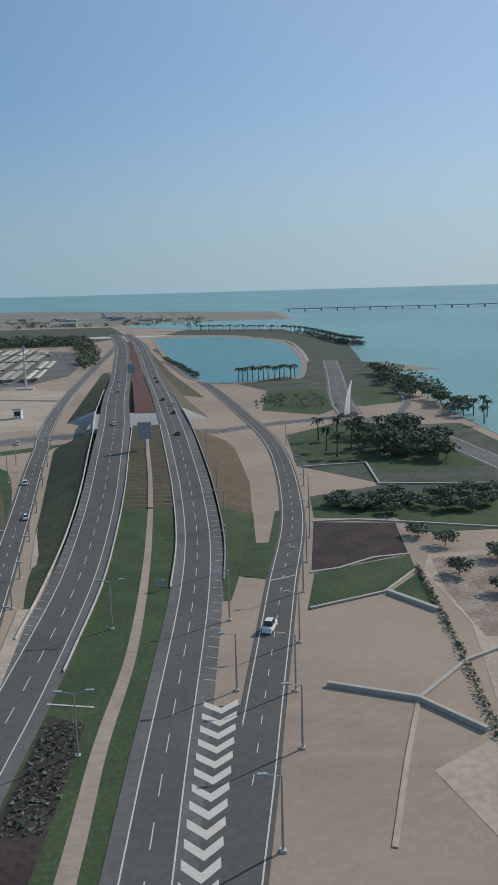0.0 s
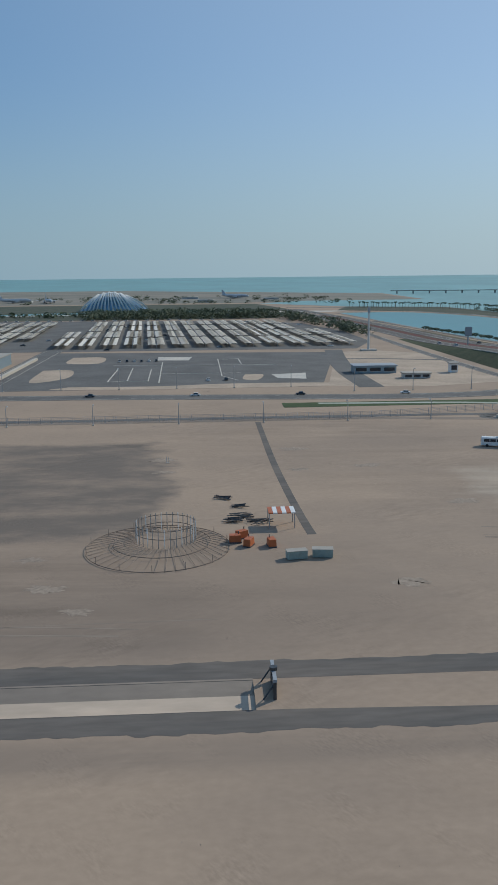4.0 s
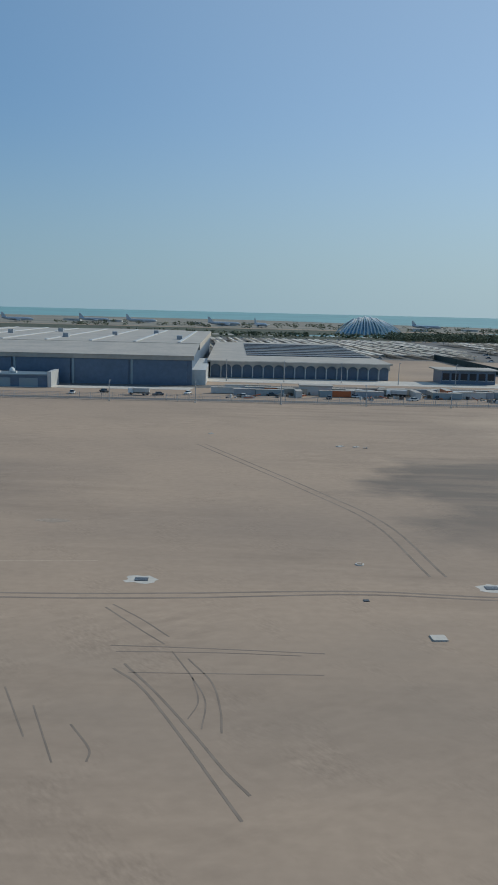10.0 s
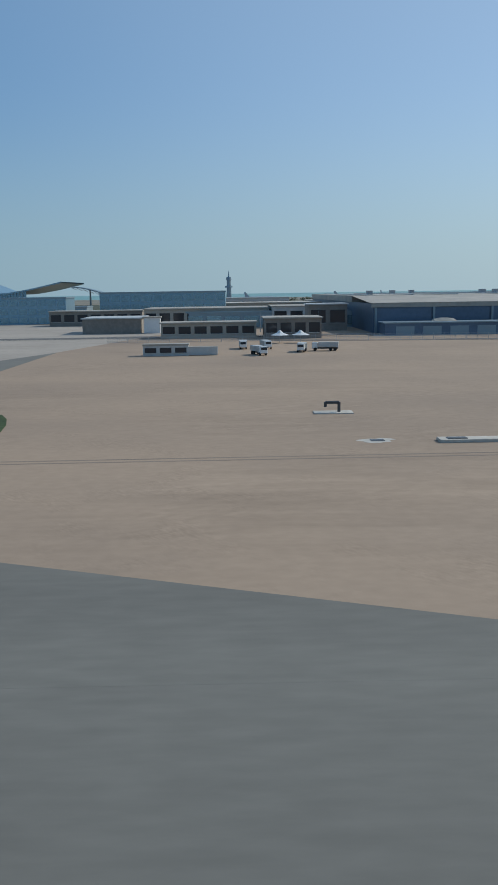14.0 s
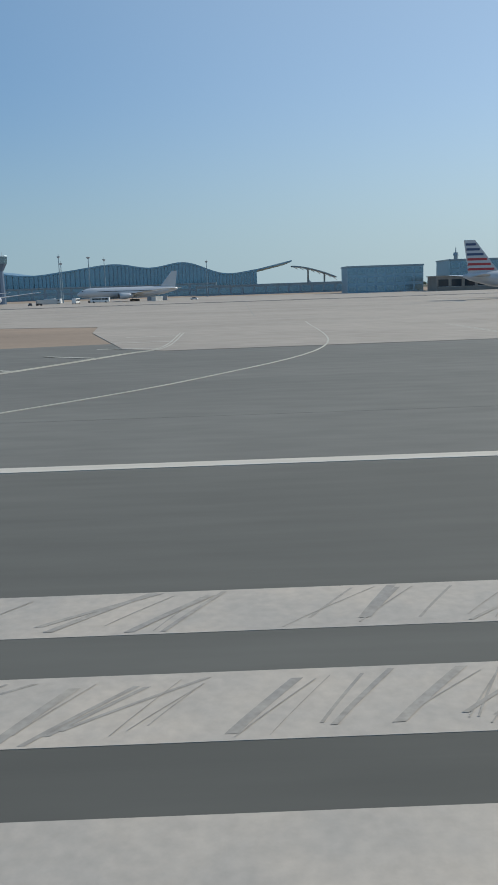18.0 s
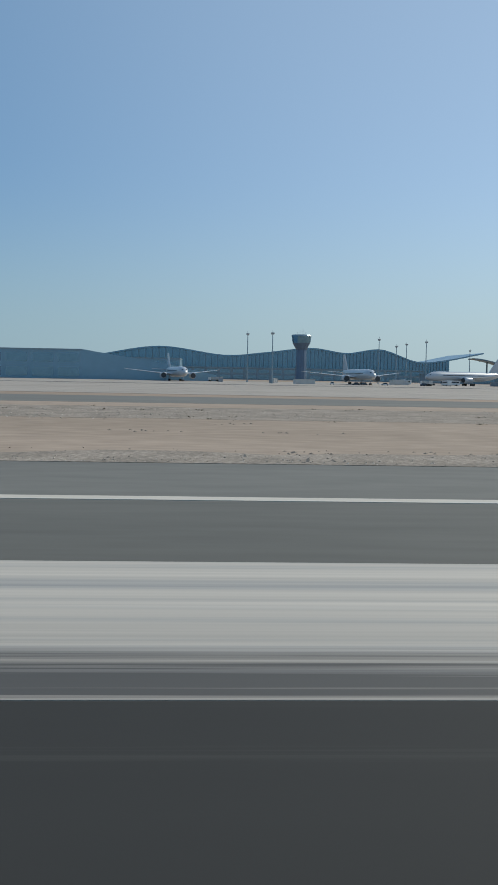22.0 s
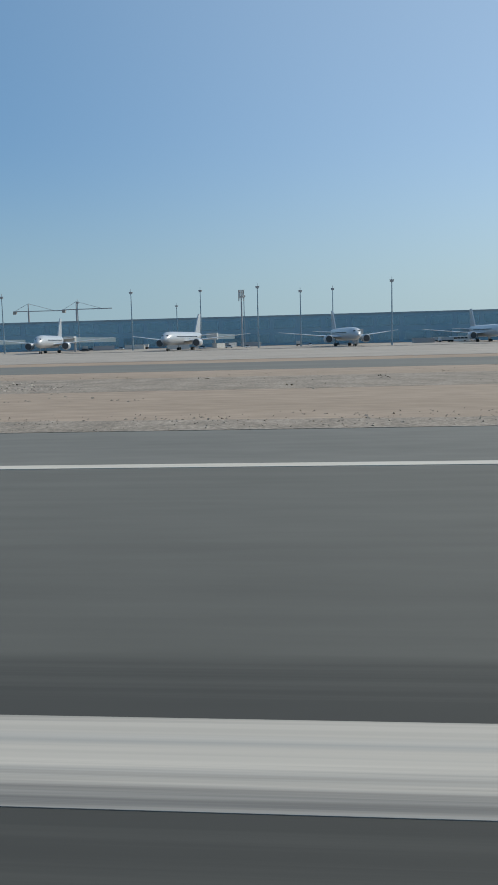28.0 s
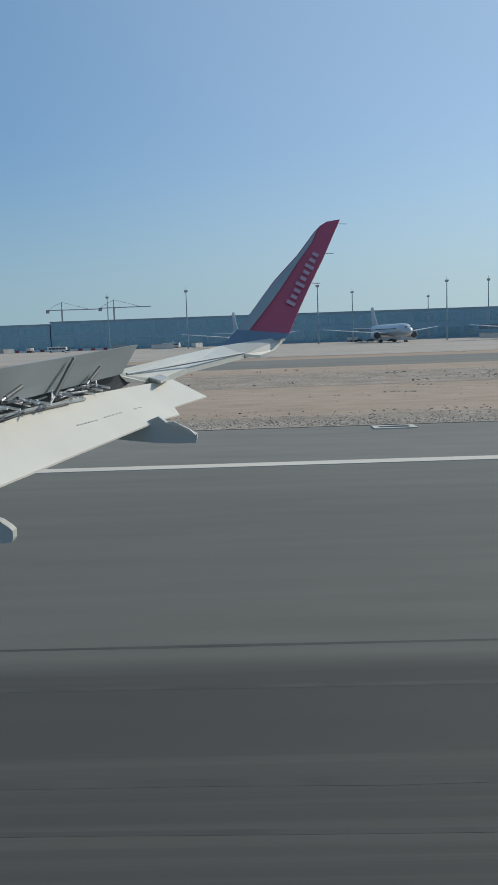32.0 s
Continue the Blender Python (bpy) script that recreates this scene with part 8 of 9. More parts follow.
def airfield_sign(x, y, w, a=0, h=0.95):
    t = thing("airfield_sign", pose(x, y, 0.03, 0, 0, a), "dark-backed taxiway sign on short legs", "sign", "taxiway signs")
    part("panel", blk(-w / 2, w / 2, -0.12, 0.12, 0.3, h), SIGN_BACK, t)
    part("frame", blk(-w / 2 - 0.04, w / 2 + 0.04, -0.14, 0.14, h, h + 0.05), PAINT_GREY, t)
    part("foot_slab", blk(-w / 2 - 0.3, w / 2 + 0.3, -0.4, 0.4, -0.04, 0.04), CONCRETE_GREY, t)
    for i in range(3):
        part("leg", blk(-w / 2 + 0.15 + i * (w - 0.3) / 2 - 0.05, -w / 2 + 0.15 + i * (w - 0.3) / 2 + 0.05, -0.06, 0.06, 0, 0.32), STEEL, t)
    return t


for x, y, w in ((-621.5, 78, 1.7), (-923.7, 41.8, 2.1), (-924.2, 55.5, 2.0), (-918, 182, 4.2), (-926, 189, 5.0), (-976, 58, 1.8), (-973.4, 58.2, 1.8), (-947, 200, 4.5), (-931, 205, 4.0), (-868, 92, 2.4), (-571, 80, 1.6), (-573, 124, 1.4)):
    airfield_sign(x, y, w)
wsx = thing("windsock", pose(-749.7, 57, 0), "red windsock on a pole inside a white circle", "windsock")
part("mast", pole(0, 0, -0.05, 2.9, 0.07, 0.05), STEEL, wsx)
bm = bmesh.new()
tube(bm, [((0.1, 0, 2.7), 0.32, 0.32, "x"), ((1.0, 0, 2.65), 0.26, 0.26, "x"), ((1.75, 0, 2.55), 0.15, 0.15, "x")], 10, False)
part("sock", bm, PAINT_RED, wsx, "red fabric sock")
bm = bmesh.new()
ringv = [[bm.verts.new(((r_0) * math.cos(a), r_0 * math.sin(a), 0.07)) for a in [k * math.pi / 24 for k in range(48)]] for r_0 in (3.3, 3.7)]
for k in range(48):
    bm.faces.new((ringv[0][k], ringv[0][(k + 1) % 48], ringv[1][(k + 1) % 48], ringv[1][k]))
part("circle", bm, WHITE, wsx)
for y in (27.3, 30.2, 33.2, 36.3):
    pp = thing("approach_light", pose(-801.3, y, 0), "boxy slope indicator light on thin legs", "approach light", "slope indicator lights")
    part("box", blk(-0.55, 0.55, -0.25, 0.25, 0.42, 0.66), PAINT_WHITE, pp)
    part("hood", blk(-0.6, 0.6, -0.3, 0.3, 0.66, 0.72), PAINT_GREY, pp)
    for sx in (-0.4, 0.4):
        for sy in (-0.18, 0.18):
            part("leg", pole(sx, sy, -0.02, 0.44, 0.04), STEEL, pp)
pd = setting(part("pad_infield", blk(-846, -838, 52.5, 54.6, -0.05, 0.06), CONCRETE_PALE), "pale concrete pad in the sand", "pavement")
setting(part("pad_infield", blk(-1071, -1067, 60, 61, -0.05, 0.06), CONCRETE_PALE), "pale concrete pad in the sand", "pavement")
setting(part("pad_infield", blk(-1078, -1073, 66, 67.2, -0.05, 0.06), CONCRETE_PALE), "pale concrete pad in the sand", "pavement")

# ---- aircraft ----
SKIN = surface("aircraft_paint", (0.60, 0.61, 0.61), 0.3, 0, 0.03, 1.0, 8, spec=0.6)
SKIN_GREY = surface("aircraft_grey", (0.50, 0.52, 0.54), 0.3, 0.1, 0.03, 1.0, 8, spec=0.6)
NAVY = surface("navy_livery", (0.04, 0.07, 0.16), 0.4, 0, 0.05, 1, 5)


def slab_wing(bm, root, tip, thick):
    """root, tip: leading and trailing points (x, y, z) of the two ends."""
    rows = []
    for (le, te), th in ((root, thick), (tip, thick * 0.35)):
        le, te = Vector(le), Vector(te)
        mid = le + (te - le) * 0.35
        rows.append([bm.verts.new(le), bm.verts.new(mid + Vector((0, 0, th / 2))), bm.verts.new(te), bm.verts.new(mid - Vector((0, 0, th / 2)))])
    for i in range(4):
        bm.faces.new((rows[0][i], rows[0][(i + 1) % 4], rows[1][(i + 1) % 4], rows[1][i]))
    bm.faces.new(rows[0])
    bm.faces.new(rows[1][::-1])


def jet(m, label, body, tail, group="", name="airliner", stripes=False):
    t = thing(name, m, label, "airliner", group)
    bm = bmesh.new()
    tube(bm, [((0, -21, 3.15), 0.15, 0.15, "y"), ((0, -20.4, 3.2), 0.75, 0.7, "y"), ((0, -19, 3.35), 1.35, 1.35, "y"), ((0, -16.8, 3.55), 1.8, 1.85, "y"), ((0, -14, 3.6), 1.95, 1.95, "y"), ((0, 9, 3.6), 1.95, 1.95, "y"), ((0, 15, 3.95), 1.5, 1.5, "y"), ((0, 19.5, 4.4), 0.75, 0.75, "y"), ((0, 21, 4.6), 0.25, 0.3, "y")], 20)
    for f in bm.faces:
        f.smooth = True
    part("fuselage", bm, body, t)
    for sx in (-1, 1):
        part("cockpit_glass", blk(min(sx * 0.1, sx * 0.95), max(sx * 0.1, sx * 0.95), -19.35, -18.5, 4.2, 4.55, top=0.8), GLASS_DARK, t)
        part("window_row", blk(sx * 1.93 - 0.03, sx * 1.93 + 0.03, -13.5, 9, 3.95, 4.15), GLASS_DARK, t)
        bm = bmesh.new()
        slab_wing(bm, ((sx * 1.3, -5.5, 2.7), (sx * 1.3, 4.5, 2.6)), ((sx * 7.0, -0.8, 3.2), (sx * 7.0, 4.6, 3.2)), 1.1)
        slab_wing(bm, ((sx * 7.0, -0.8, 3.2), (sx * 7.0, 4.6, 3.2)), ((sx * 19.2, 8.0, 4.6), (sx * 19.2, 9.3, 4.6)), 0.4)
        part("wing", bm, SKIN_GREY, t)
        bm = bmesh.new()
        tube(bm, [((sx * 5.7, -6.4, 2.2), 1.12, 1.12, "y"), ((sx * 5.7, -5.4, 2.2), 1.28, 1.28, "y"), ((sx * 5.7, -2.5, 2.25), 1.1, 1.1, "y"), ((sx * 5.7, -0.6, 2.3), 0.6, 0.6, "y")], 18)
        for f in bm.faces:
            f.smooth = True
        en = part("engine", bm, SKIN_GREY if not stripes else SKIN, t)
        bm = bmesh.new()
        tube(bm, [((sx * 5.7, -6.46, 2.2), 1.0, 1.0, "y"), ((sx * 5.7, -6.42, 2.2), 1.0, 1.0, "y")], 18)
        part("intake", bm, PAINT_DARK, en)
        bm = bmesh.new()
        slab_wing(bm, ((sx * 0.6, 15.5, 4.4), (sx * 0.6, 19.3, 4.4)), ((sx * 6.6, 19.0, 4.8), (sx * 6.6, 20.6, 4.8)), 0.35)
        part("stabiliser", bm, body, t)
        part("main_leg", pole(sx * 2.2, 2.2, 0.5, 2.6, 0.14), STEEL, t)
        for k in (-0.7, 0, 0.7):
            bm = bmesh.new()
            tube(bm, [((sx * 2.2 - 0.35, 2.2 + k, 0.42), 0.42, 0.42, "x"), ((sx * 2.2 + 0.35, 2.2 + k, 0.42), 0.42, 0.42, "x")], 10)
            part("wheel", bm, RUBBER, t)
    bm = bmesh.new()
    slab = [(-0.16, 13.2, 5.2), (-0.16, 18.6, 11.4), (-0.16, 20.9, 11.4), (-0.16, 19.8, 5.0)]
    a = [bm.verts.new(v) for v in slab]
    b = [bm.verts.new((-v[0], v[1], v[2])) for v in slab]
    bm.faces.new(a)
    bm.faces.new(b[::-1])
    for i in range(4):
        bm.faces.new((a[i], a[(i + 1) % 4], b[(i + 1) % 4], b[i]))
    fin = part("tail_fin", bm, tail, t)
    if stripes:
        for k in range(6):
            z = 5.6 + k * 0.95
            y0 = 13.6 + (z - 5.2) * 0.87
            part("tail_stripe", blk(-0.2, 0.2, y0 + 0.3, 19.9 + (z - 5.2) * 0.14, z, z + 0.45), PAINT_RED if k < 3 else NAVY, fin)
        part("name_bar", blk(1.9, 1.97, -11, -5.5, 3.1, 3.7), PAINT_GREY, t)
    part("nose_leg", pole(0, -16.5, 0.3, 2.2, 0.12), STEEL, t)
    for sx in (-0.3, 0.3):
        bm = bmesh.new()
        tube(bm, [((sx - 0.14, -16.5, 0.36), 0.36, 0.36, "x"), ((sx + 0.14, -16.5, 0.36), 0.36, 0.36, "x")], 10)
        part("wheel", bm, RUBBER, t)
    return t


q1 = jet(pose(-592.6, 114, 0.03), "large white airliner waiting at the holding point", SKIN, SKIN_GREY)
jet(pose(-613.5, 171.5, 0.03, 0, 0, 105), "silver airliner with a striped tail taxiing on concrete", SKIN_GREY, SKIN_GREY, "", "airliner", True)
gate_jet = jet(pose(-1112, 262, 0.03, 0, 0, 8), "pale grey airliner parked nose out at the terminal", SKIN_GREY, SKIN_GREY, "parked airliners")
for x, y, a in ((-1156, 262, 14), (-1068, 256, -6), (-1019, 262, 10), (-972, 285, 5), (-768.6, 306, 6), (-836, 330, 12), (-720, 335, -62)):
    copy_thing(gate_jet, pose(x, y, 0.03, 0, 0, a))
for i, (x, y, a) in enumerate(((-496, 1130, 85), (-385, 1060, 95), (-340, 1040, 20), (-560, 1140, 88), (-110, 1150, 60), (-640, 1050, 84))):
    copy_thing(gate_jet, pose(x, y, 0.03, 0, 0, a))

# ---- terminal with wave roof ----
WAVE = [(-1000, 13), (-930, 13.0), (-900, 14.6), (-857, 21.0), (-815, 16.0), (-788, 18.0), (-757, 21.5), (-733, 18.6), (-710, 21.3), (-686, 13.8), (-666, 15.2), (-641, 20.4)]
prof = smooth_line(WAVE, 10)
term = thing("terminal_hall", pose(0, 0, 0), "terminal with a grey wave-shaped roof and dark glass", "terminal")
bm = bmesh.new()
rows = [[bm.verts.new((p_.x, y, p_.y + dz)) for y, dz in ((555, 0), (640, 0), (640, -0.9), (555, -0.9))] for p_ in prof]
for a, b in zip(rows, rows[1:]):
    for i in range(4):
        bm.faces.new((a[i], b[i], b[(i + 1) % 4], a[(i + 1) % 4]))
part("wave_roof", bm, CLAD_BLUE, term)
for i in range(len(prof) - 1):
    p_, q_ = prof[i], prof[i + 1]
    if p_.x > -690 and p_.x > -664:
        continue
    bm = bmesh.new()
    bm.faces.new([bm.verts.new(v) for v in ((p_.x + 0.15, 556, 0), (q_.x - 0.15, 556, 0), (q_.x - 0.15, 556, q_.y - 0.9), (p_.x + 0.15, 556, p_.y - 0.9))])
    part("glass_panel", bm, TERM_GLASS, term)
    part("mullion", blk(p_.x - 0.2, p_.x + 0.2, 555.4, 556.2, -0.05, p_.y - 0.8), CLAD_GREY, term)
tr = thing("arched_canopy", pose(-641, 588, 0), "arched steel canopy beside the terminal hall", "canopy")
arc = [(2 + 30 * k / 8, 17.4 - 8.0 * (k / 8) ** 1.6) for k in range(9)]
bm = bmesh.new()
rows = [[bm.verts.new((x, y, z + dz)) for y, dz in ((-8, 0), (8, 0), (8, -0.7), (-8, -0.7))] for x, z in arc]
for a, b in zip(rows, rows[1:]):
    for i in range(4):
        bm.faces.new((a[i], b[i], b[(i + 1) % 4], a[(i + 1) % 4]))
part("roof", bm, CLAD_GREY, tr)
for k in (3, 6):
    part("column", pole(arc[k][0], 0, -0.1, arc[k][1] - 0.5, 0.8, 0.5), CLAD_GREY, tr)
for k in range(8):
    part("brace", bar((arc[k][0], -8, arc[k][1] - 0.7), (arc[k + 1][0], -8, arc[k + 1][1] - 2.2), 0.18), STEEL, tr)
ctw = thing("control_tower", pose(-782, 377, 0), "control tower with a flared glass cab", "control tower")
part("shaft", pole(0, 0, -0.1, 16.4, 2.6, 2.2, 12), HANGAR_BLUE, ctw)
part("cab_base", pole(0, 0, 14.6, 17.6, 2.4, 4.0, 12), HANGAR_BLUE, ctw)
part("cab_glass", pole(0, 0, 17.6, 20.6, 4.0, 4.5, 12), TERM_GLASS, ctw)
part("cab_roof", pole(0, 0, 20.6, 21.2, 4.6, 4.2, 12), CLAD_GREY, ctw)
for k in range(4):
    part("antenna", pole(-2 + k * 1.3, 0.5 * (k % 2), 21.1, 22.6 + (k % 3) * 0.6, 0.06), STEEL, ctw)


def facade_block(name, m, w, d, h, label, cols_n, floors, wall=CLAD_BLUE):
    t = thing(name, m, label, "building")
    part("wall", blk(0, w, 0.1, d, -0.1, h), wall, t)
    part("parapet", blk(-0.3, w + 0.3, -0.2, d + 0.3, h, h + 0.6), CLAD_GREY, t)
    for j in range(floors):
        for i in range(cols_n):
            x0, z0 = w * (i + 0.1) / cols_n, h * (j + 0.18) / floors
            part("window", blk(x0, x0 + w * 0.8 / cols_n, -0.02, 0.12, z0, z0 + h * 0.62 / floors), TERM_GLASS, t)
    return t


facade_block("cargo_terminal", pose(-586, 366, 0), 54, 24, 12.3, "boxy blue-grey cargo building", 12, 3)
facade_block("annex_terminal", pose(-631, 358, 0), 32, 20, 10.6, "boxy dark glazed airport building", 8, 3)
con_ = facade_block("concourse", pose(-1240, 352, 0), 364, 38, 11.8, "very long flat-roofed dark blue concourse", 34, 2, CLAD_BLUE)
bm = bmesh.new()
lo_ = [bm.verts.new((x_, y_, z_)) for y_ in (0.1, 38) for x_, z_ in ((364, -0.1), (420, -0.1), (420, 2.5), (395, 7.6), (364, 12.3))]
bm.faces.new(lo_[:5])
bm.faces.new(lo_[5:][::-1])
for i in range(5):
    bm.faces.new((lo_[i], lo_[5 + i], lo_[5 + (i + 1) % 5], lo_[(i + 1) % 5]))
bmesh.ops.recalc_face_normals(bm, faces=bm.faces[:])
part("sloping_end", bm, CLAD_BLUE, con_)
facade_block("concourse", pose(-1420, 352.4, 0), 179.5, 37, 10.9, "long flat-roofed dark blue concourse wing", 15, 2, CLAD_BLUE)
facade_block("concourse", pose(-960, 470, 0), 120, 40, 11.0, "long low dark glazed concourse", 18, 2, CLAD_BLUE)
facade_block("pier_building", pose(-850, 520, 0), 160, 20, 7.0, "low dark terminal pier", 20, 2, CLAD_GREY)
facade_block("pier_building", pose(-700, 470, 0), 90, 20, 5.0, "low dark terminal pier", 14, 1, CLAD_GREY)
facade_block("sea_warehouse", pose(-545, 300, 0, 0, 0, -12), 60, 30, 5.0, "low grey warehouse beyond the apron", 9, 1, CLAD_GREY)

# light masts on the apron
ms = thing("light_mast", pose(-1133, 276.5, 0), "tall slender apron light mast with a lamp ring", "light mast", "apron light masts")
part("shaft", pole(0, 0, -0.05, 19, 0.28, 0.13), CLAD_GREY, ms)
part("lamp_ring", pole(0, 0, 18.4, 19.1, 0.5, 0.7, 10), PAINT_GREY, ms)
part("finial", pole(0, 0, 19.1, 20.0, 0.07), STEEL, ms)
for x, y, s in ((-1022, 320, 1.1), (-1057, 335, 1.05), (-1070, 306, 1.1), (-1090, 282, 1.03), (-1118, 313, 0.97), (-1005, 252.5, 1), (-1046, 269, 1.02), (-1033, 286, 0.98), (-1176, 279, 1), (-1206, 300, 1), (-1240, 280, 1), (-751, 356, 1.0), (-747, 340, 0.82), (-735, 374, 0.94), (-735.5, 337, 0.92), (-808, 331, 1.0), (-801, 291, 0.92), (-692, 420, 0.9), (-1290, 300, 1), (-1085, 340, 0.9)):
    c = copy_thing(ms, pose(x, y, 0))
    c.scale = (1, 1, s)
am = thing("antenna_mast", pose(-1055, 306, 0), "mast with a cluster of panel antennas", "antenna mast")
part("shaft", pole(0, 0, -0.05, 20, 0.36, 0.25), PAINT_GREY, am)
for k in range(8):
    a = k * math.pi / 4
    part("antenna_panel", blk(math.cos(a) * 0.9 - 0.18, math.cos(a) * 0.9 + 0.18, math.sin(a) * 0.9 - 0.12, math.sin(a) * 0.9 + 0.12, 16.6 + (k % 2), 20.6), CLAD_PALE, am)
part("collar", pole(0, 0, 18, 18.3, 0.95, 0.95, 8), STEEL, am)
# ramp vehicles and jet bridges
rv = random.Random(12)
for i in range(60):
    x = rv.uniform(-1260, -960) if i < 42 else rv.uniform(-880, -690)
    src = (tip, white_car, dark_car, protos[1], protos[0], b0)[i % 6]
    copy_thing(src, pose(x, rv.uniform(282, 338), 0.03, 0, 0, rv.choice((0, 90, 20, 75))))
jb = thing("jet_bridge", pose(-1112, 300, 0), "grey boarding bridge on a wheeled column", "jet bridge", "boarding bridges")
part("tunnel", blk(-1.2, 1.2, -16, 40, 3.2, 5.0), CLAD_GREY, jb)
part("cab", blk(-1.8, 1.8, -19, -16, 3.0, 5.3), CLAD_PALE, jb)
part("column", pole(0, -12, -0.05, 3.2, 0.4), STEEL, jb)
for x in (-1156, -1068, -1019, -975):
    copy_thing(jb, pose(x + 5, 302, 0))
# tower cranes behind the concourse
for x, y, a in ((-1397, 1028, 5), (-1330, 1010, -8)):
    cr = thing("tower_crane", pose(x, y, 0, 0, 0, a), "distant steel tower crane", "crane", "tower cranes")
    part("mast", blk(-0.9, 0.9, -0.9, 0.9, -0.1, 45), PAINT_GREY, cr)
    part("jib", blk(-19, 46, -0.6, 0.6, 44, 45), PAINT_GREY, cr)
    part("apex", blk(-0.5, 0.5, -0.5, 0.5, 45, 54), PAINT_GREY, cr)
    part("tie", bar((0, 0, 54), (32, 0, 45), 0.22), STEEL, cr)
    part("tie", bar((0, 0, 54), (-17, 0, 45), 0.22), STEEL, cr)
    part("counterweight", blk(-19, -15, -1.2, 1.2, 41, 44), CONCRETE_GREY, cr)
wall_b = thing("works_barrier", pose(-1240, 346, 0), "row of red and white works barriers before the concourse", "barrier")
for i in range(34):
    part("barrier", blk(-26 + i * 1.75, -26 + i * 1.75 + 1.6, -0.3, 0.3, 0, 0.85, top=0.9), PAINT_RED if i % 3 == 1 else PAINT_WHITE, wall_b)

# ---- wing of the aircraft the camera rides in, as it stands at the end of the roll ----
WING_AT = pose(-1150.376, 0, 2.752)
WING_PALE = surface("wing_paint", (0.64, 0.60, 0.52), 0.4, 0, 0.05, 0.6, 5)
WING_GREY = surface("wing_grey", (0.40, 0.42, 0.42), 0.4, 0.1, 0.05, 0.6, 5)
# grey darkened to hold the shade on the spoiler's face; flap marks share it
WING_SHADE = surface("shaded_spoiler_grey", (0.27, 0.295, 0.30), 0.5, 0, 0.12, 0.9, 6)
WING_MID = surface("wing_upper", (0.50, 0.50, 0.46), 0.4, 0, 0.06, 0.6, 5)
WING_RED = surface("winglet_red", (0.56, 0.10, 0.155), 0.4, 0, 0.05, 0.6, 5)
WING_PINK = surface("winglet_lettering", (0.62, 0.38, 0.44), 0.4, 0, 0.05, 0.6, 5)
WING_BLUE = surface("winglet_blue", (0.20, 0.255, 0.33), 0.4, 0, 0.05, 0.6, 5)
W_A = Vector((-1.10, 6.30, -0.20))
W_B = Vector((-0.88, 7.70, -0.15))
W_C = Vector((-0.48, 9.20, -0.07))
W_D = Vector((0.23, 9.80, 0.01))
W_E = Vector((-0.24, 9.20, -0.17))
W_F = Vector((-0.73, 7.70, -0.25))
W_G = Vector((-0.87, 6.90, -0.31))
W_H = Vector((-1.07, 6.40, -0.25))
AI_A = Vector((-0.23, 9.20, -0.17))
AI_B = Vector((0.22, 9.80, 0.00))
AI_C = Vector((0.11, 9.60, -0.14))
AI_D = Vector((-0.06, 9.35, -0.19))
F_LO = Vector((-0.777, 6.900, -0.313))
F_MID = Vector((-1.267, 5.296, -0.340))
F_TO = Vector((-0.506, 7.000, -0.469))
F_TI = Vector((-1.337, 3.600, -0.661))
F_LI = Vector((-1.509, 4.128, -0.434))
F_STEP1 = Vector((-0.705, 6.285, -0.493))
F_STEP2 = Vector((-0.656, 6.203, -0.543))
F_STEP3 = Vector((-0.756, 5.884, -0.547))
SP_BL = Vector((-1.53, 4.20, -0.33))
SP_BR = Vector((-1.07, 6.20, -0.23))
SP_TR = Vector((-0.97, 6.40, -0.02))
SP_TL = Vector((-1.48, 4.12, -0.13))
WINGLET = [Vector(v) for v in ((-0.15, 9.86, 0.30), (0.13, 9.99, 0.66), (0.41, 10.10, 0.95), (0.62, 10.20, 1.22), (0.69, 10.23, 1.29), (0.78, 10.25, 1.34), (0.93, 10.25, 1.36), (0.72, 10.10, 0.92), (0.53, 9.97, 0.56), (0.41, 9.88, 0.32), (0.28, 9.77, 0.04), (0.23, 9.75, -0.01), (-0.23, 9.71, -0.11), (-0.52, 9.71, -0.10), (-0.32, 9.79, 0.10))]
LEADING = [Vector(v) for v in ((-0.15, 9.80, 0.30), (0.13, 9.93, 0.65), (0.41, 10.04, 0.94), (0.62, 10.14, 1.21), (0.69, 10.17, 1.29), (0.65, 10.15, 1.23), (0.58, 10.10, 1.09), (0.40, 10.01, 0.85), (0.17, 9.89, 0.52), (-0.02, 9.80, 0.28), (-0.18, 9.72, 0.09), (-0.32, 9.73, 0.10))]
ROOT = [Vector(v) for v in ((-0.18, 9.72, 0.09), (0.28, 9.71, 0.04), (0.23, 9.69, -0.01), (-0.23, 9.65, -0.11), (-0.52, 9.65, -0.10), (-0.32, 9.73, 0.10))]
NAME_LINE = [Vector(v) for v in ((0.30, 9.82, 0.37), (0.63, 10.05, 0.97))]
FAIRING = [Vector(v) for v in ((-1.09, 5.70, -0.65), (-0.91, 5.70, -0.57), (-0.75, 5.70, -0.51), (-0.70, 5.70, -0.55), (-0.59, 5.70, -0.59), (-0.49, 5.70, -0.64), (-0.49, 5.70, -0.67), (-0.50, 5.70, -0.70), (-0.64, 5.70, -0.70), (-0.79, 5.70, -0.69), (-0.96, 5.70, -0.67))]
FAIRING_INNER = [Vector(v) for v in ((-1.53, 4.10, -0.80), (-1.36, 4.10, -0.87), (-1.32, 4.10, -0.90), (-1.30, 4.10, -0.92), (-1.30, 4.10, -0.96), (-1.31, 4.10, -0.98), (-1.54, 4.10, -0.99))]
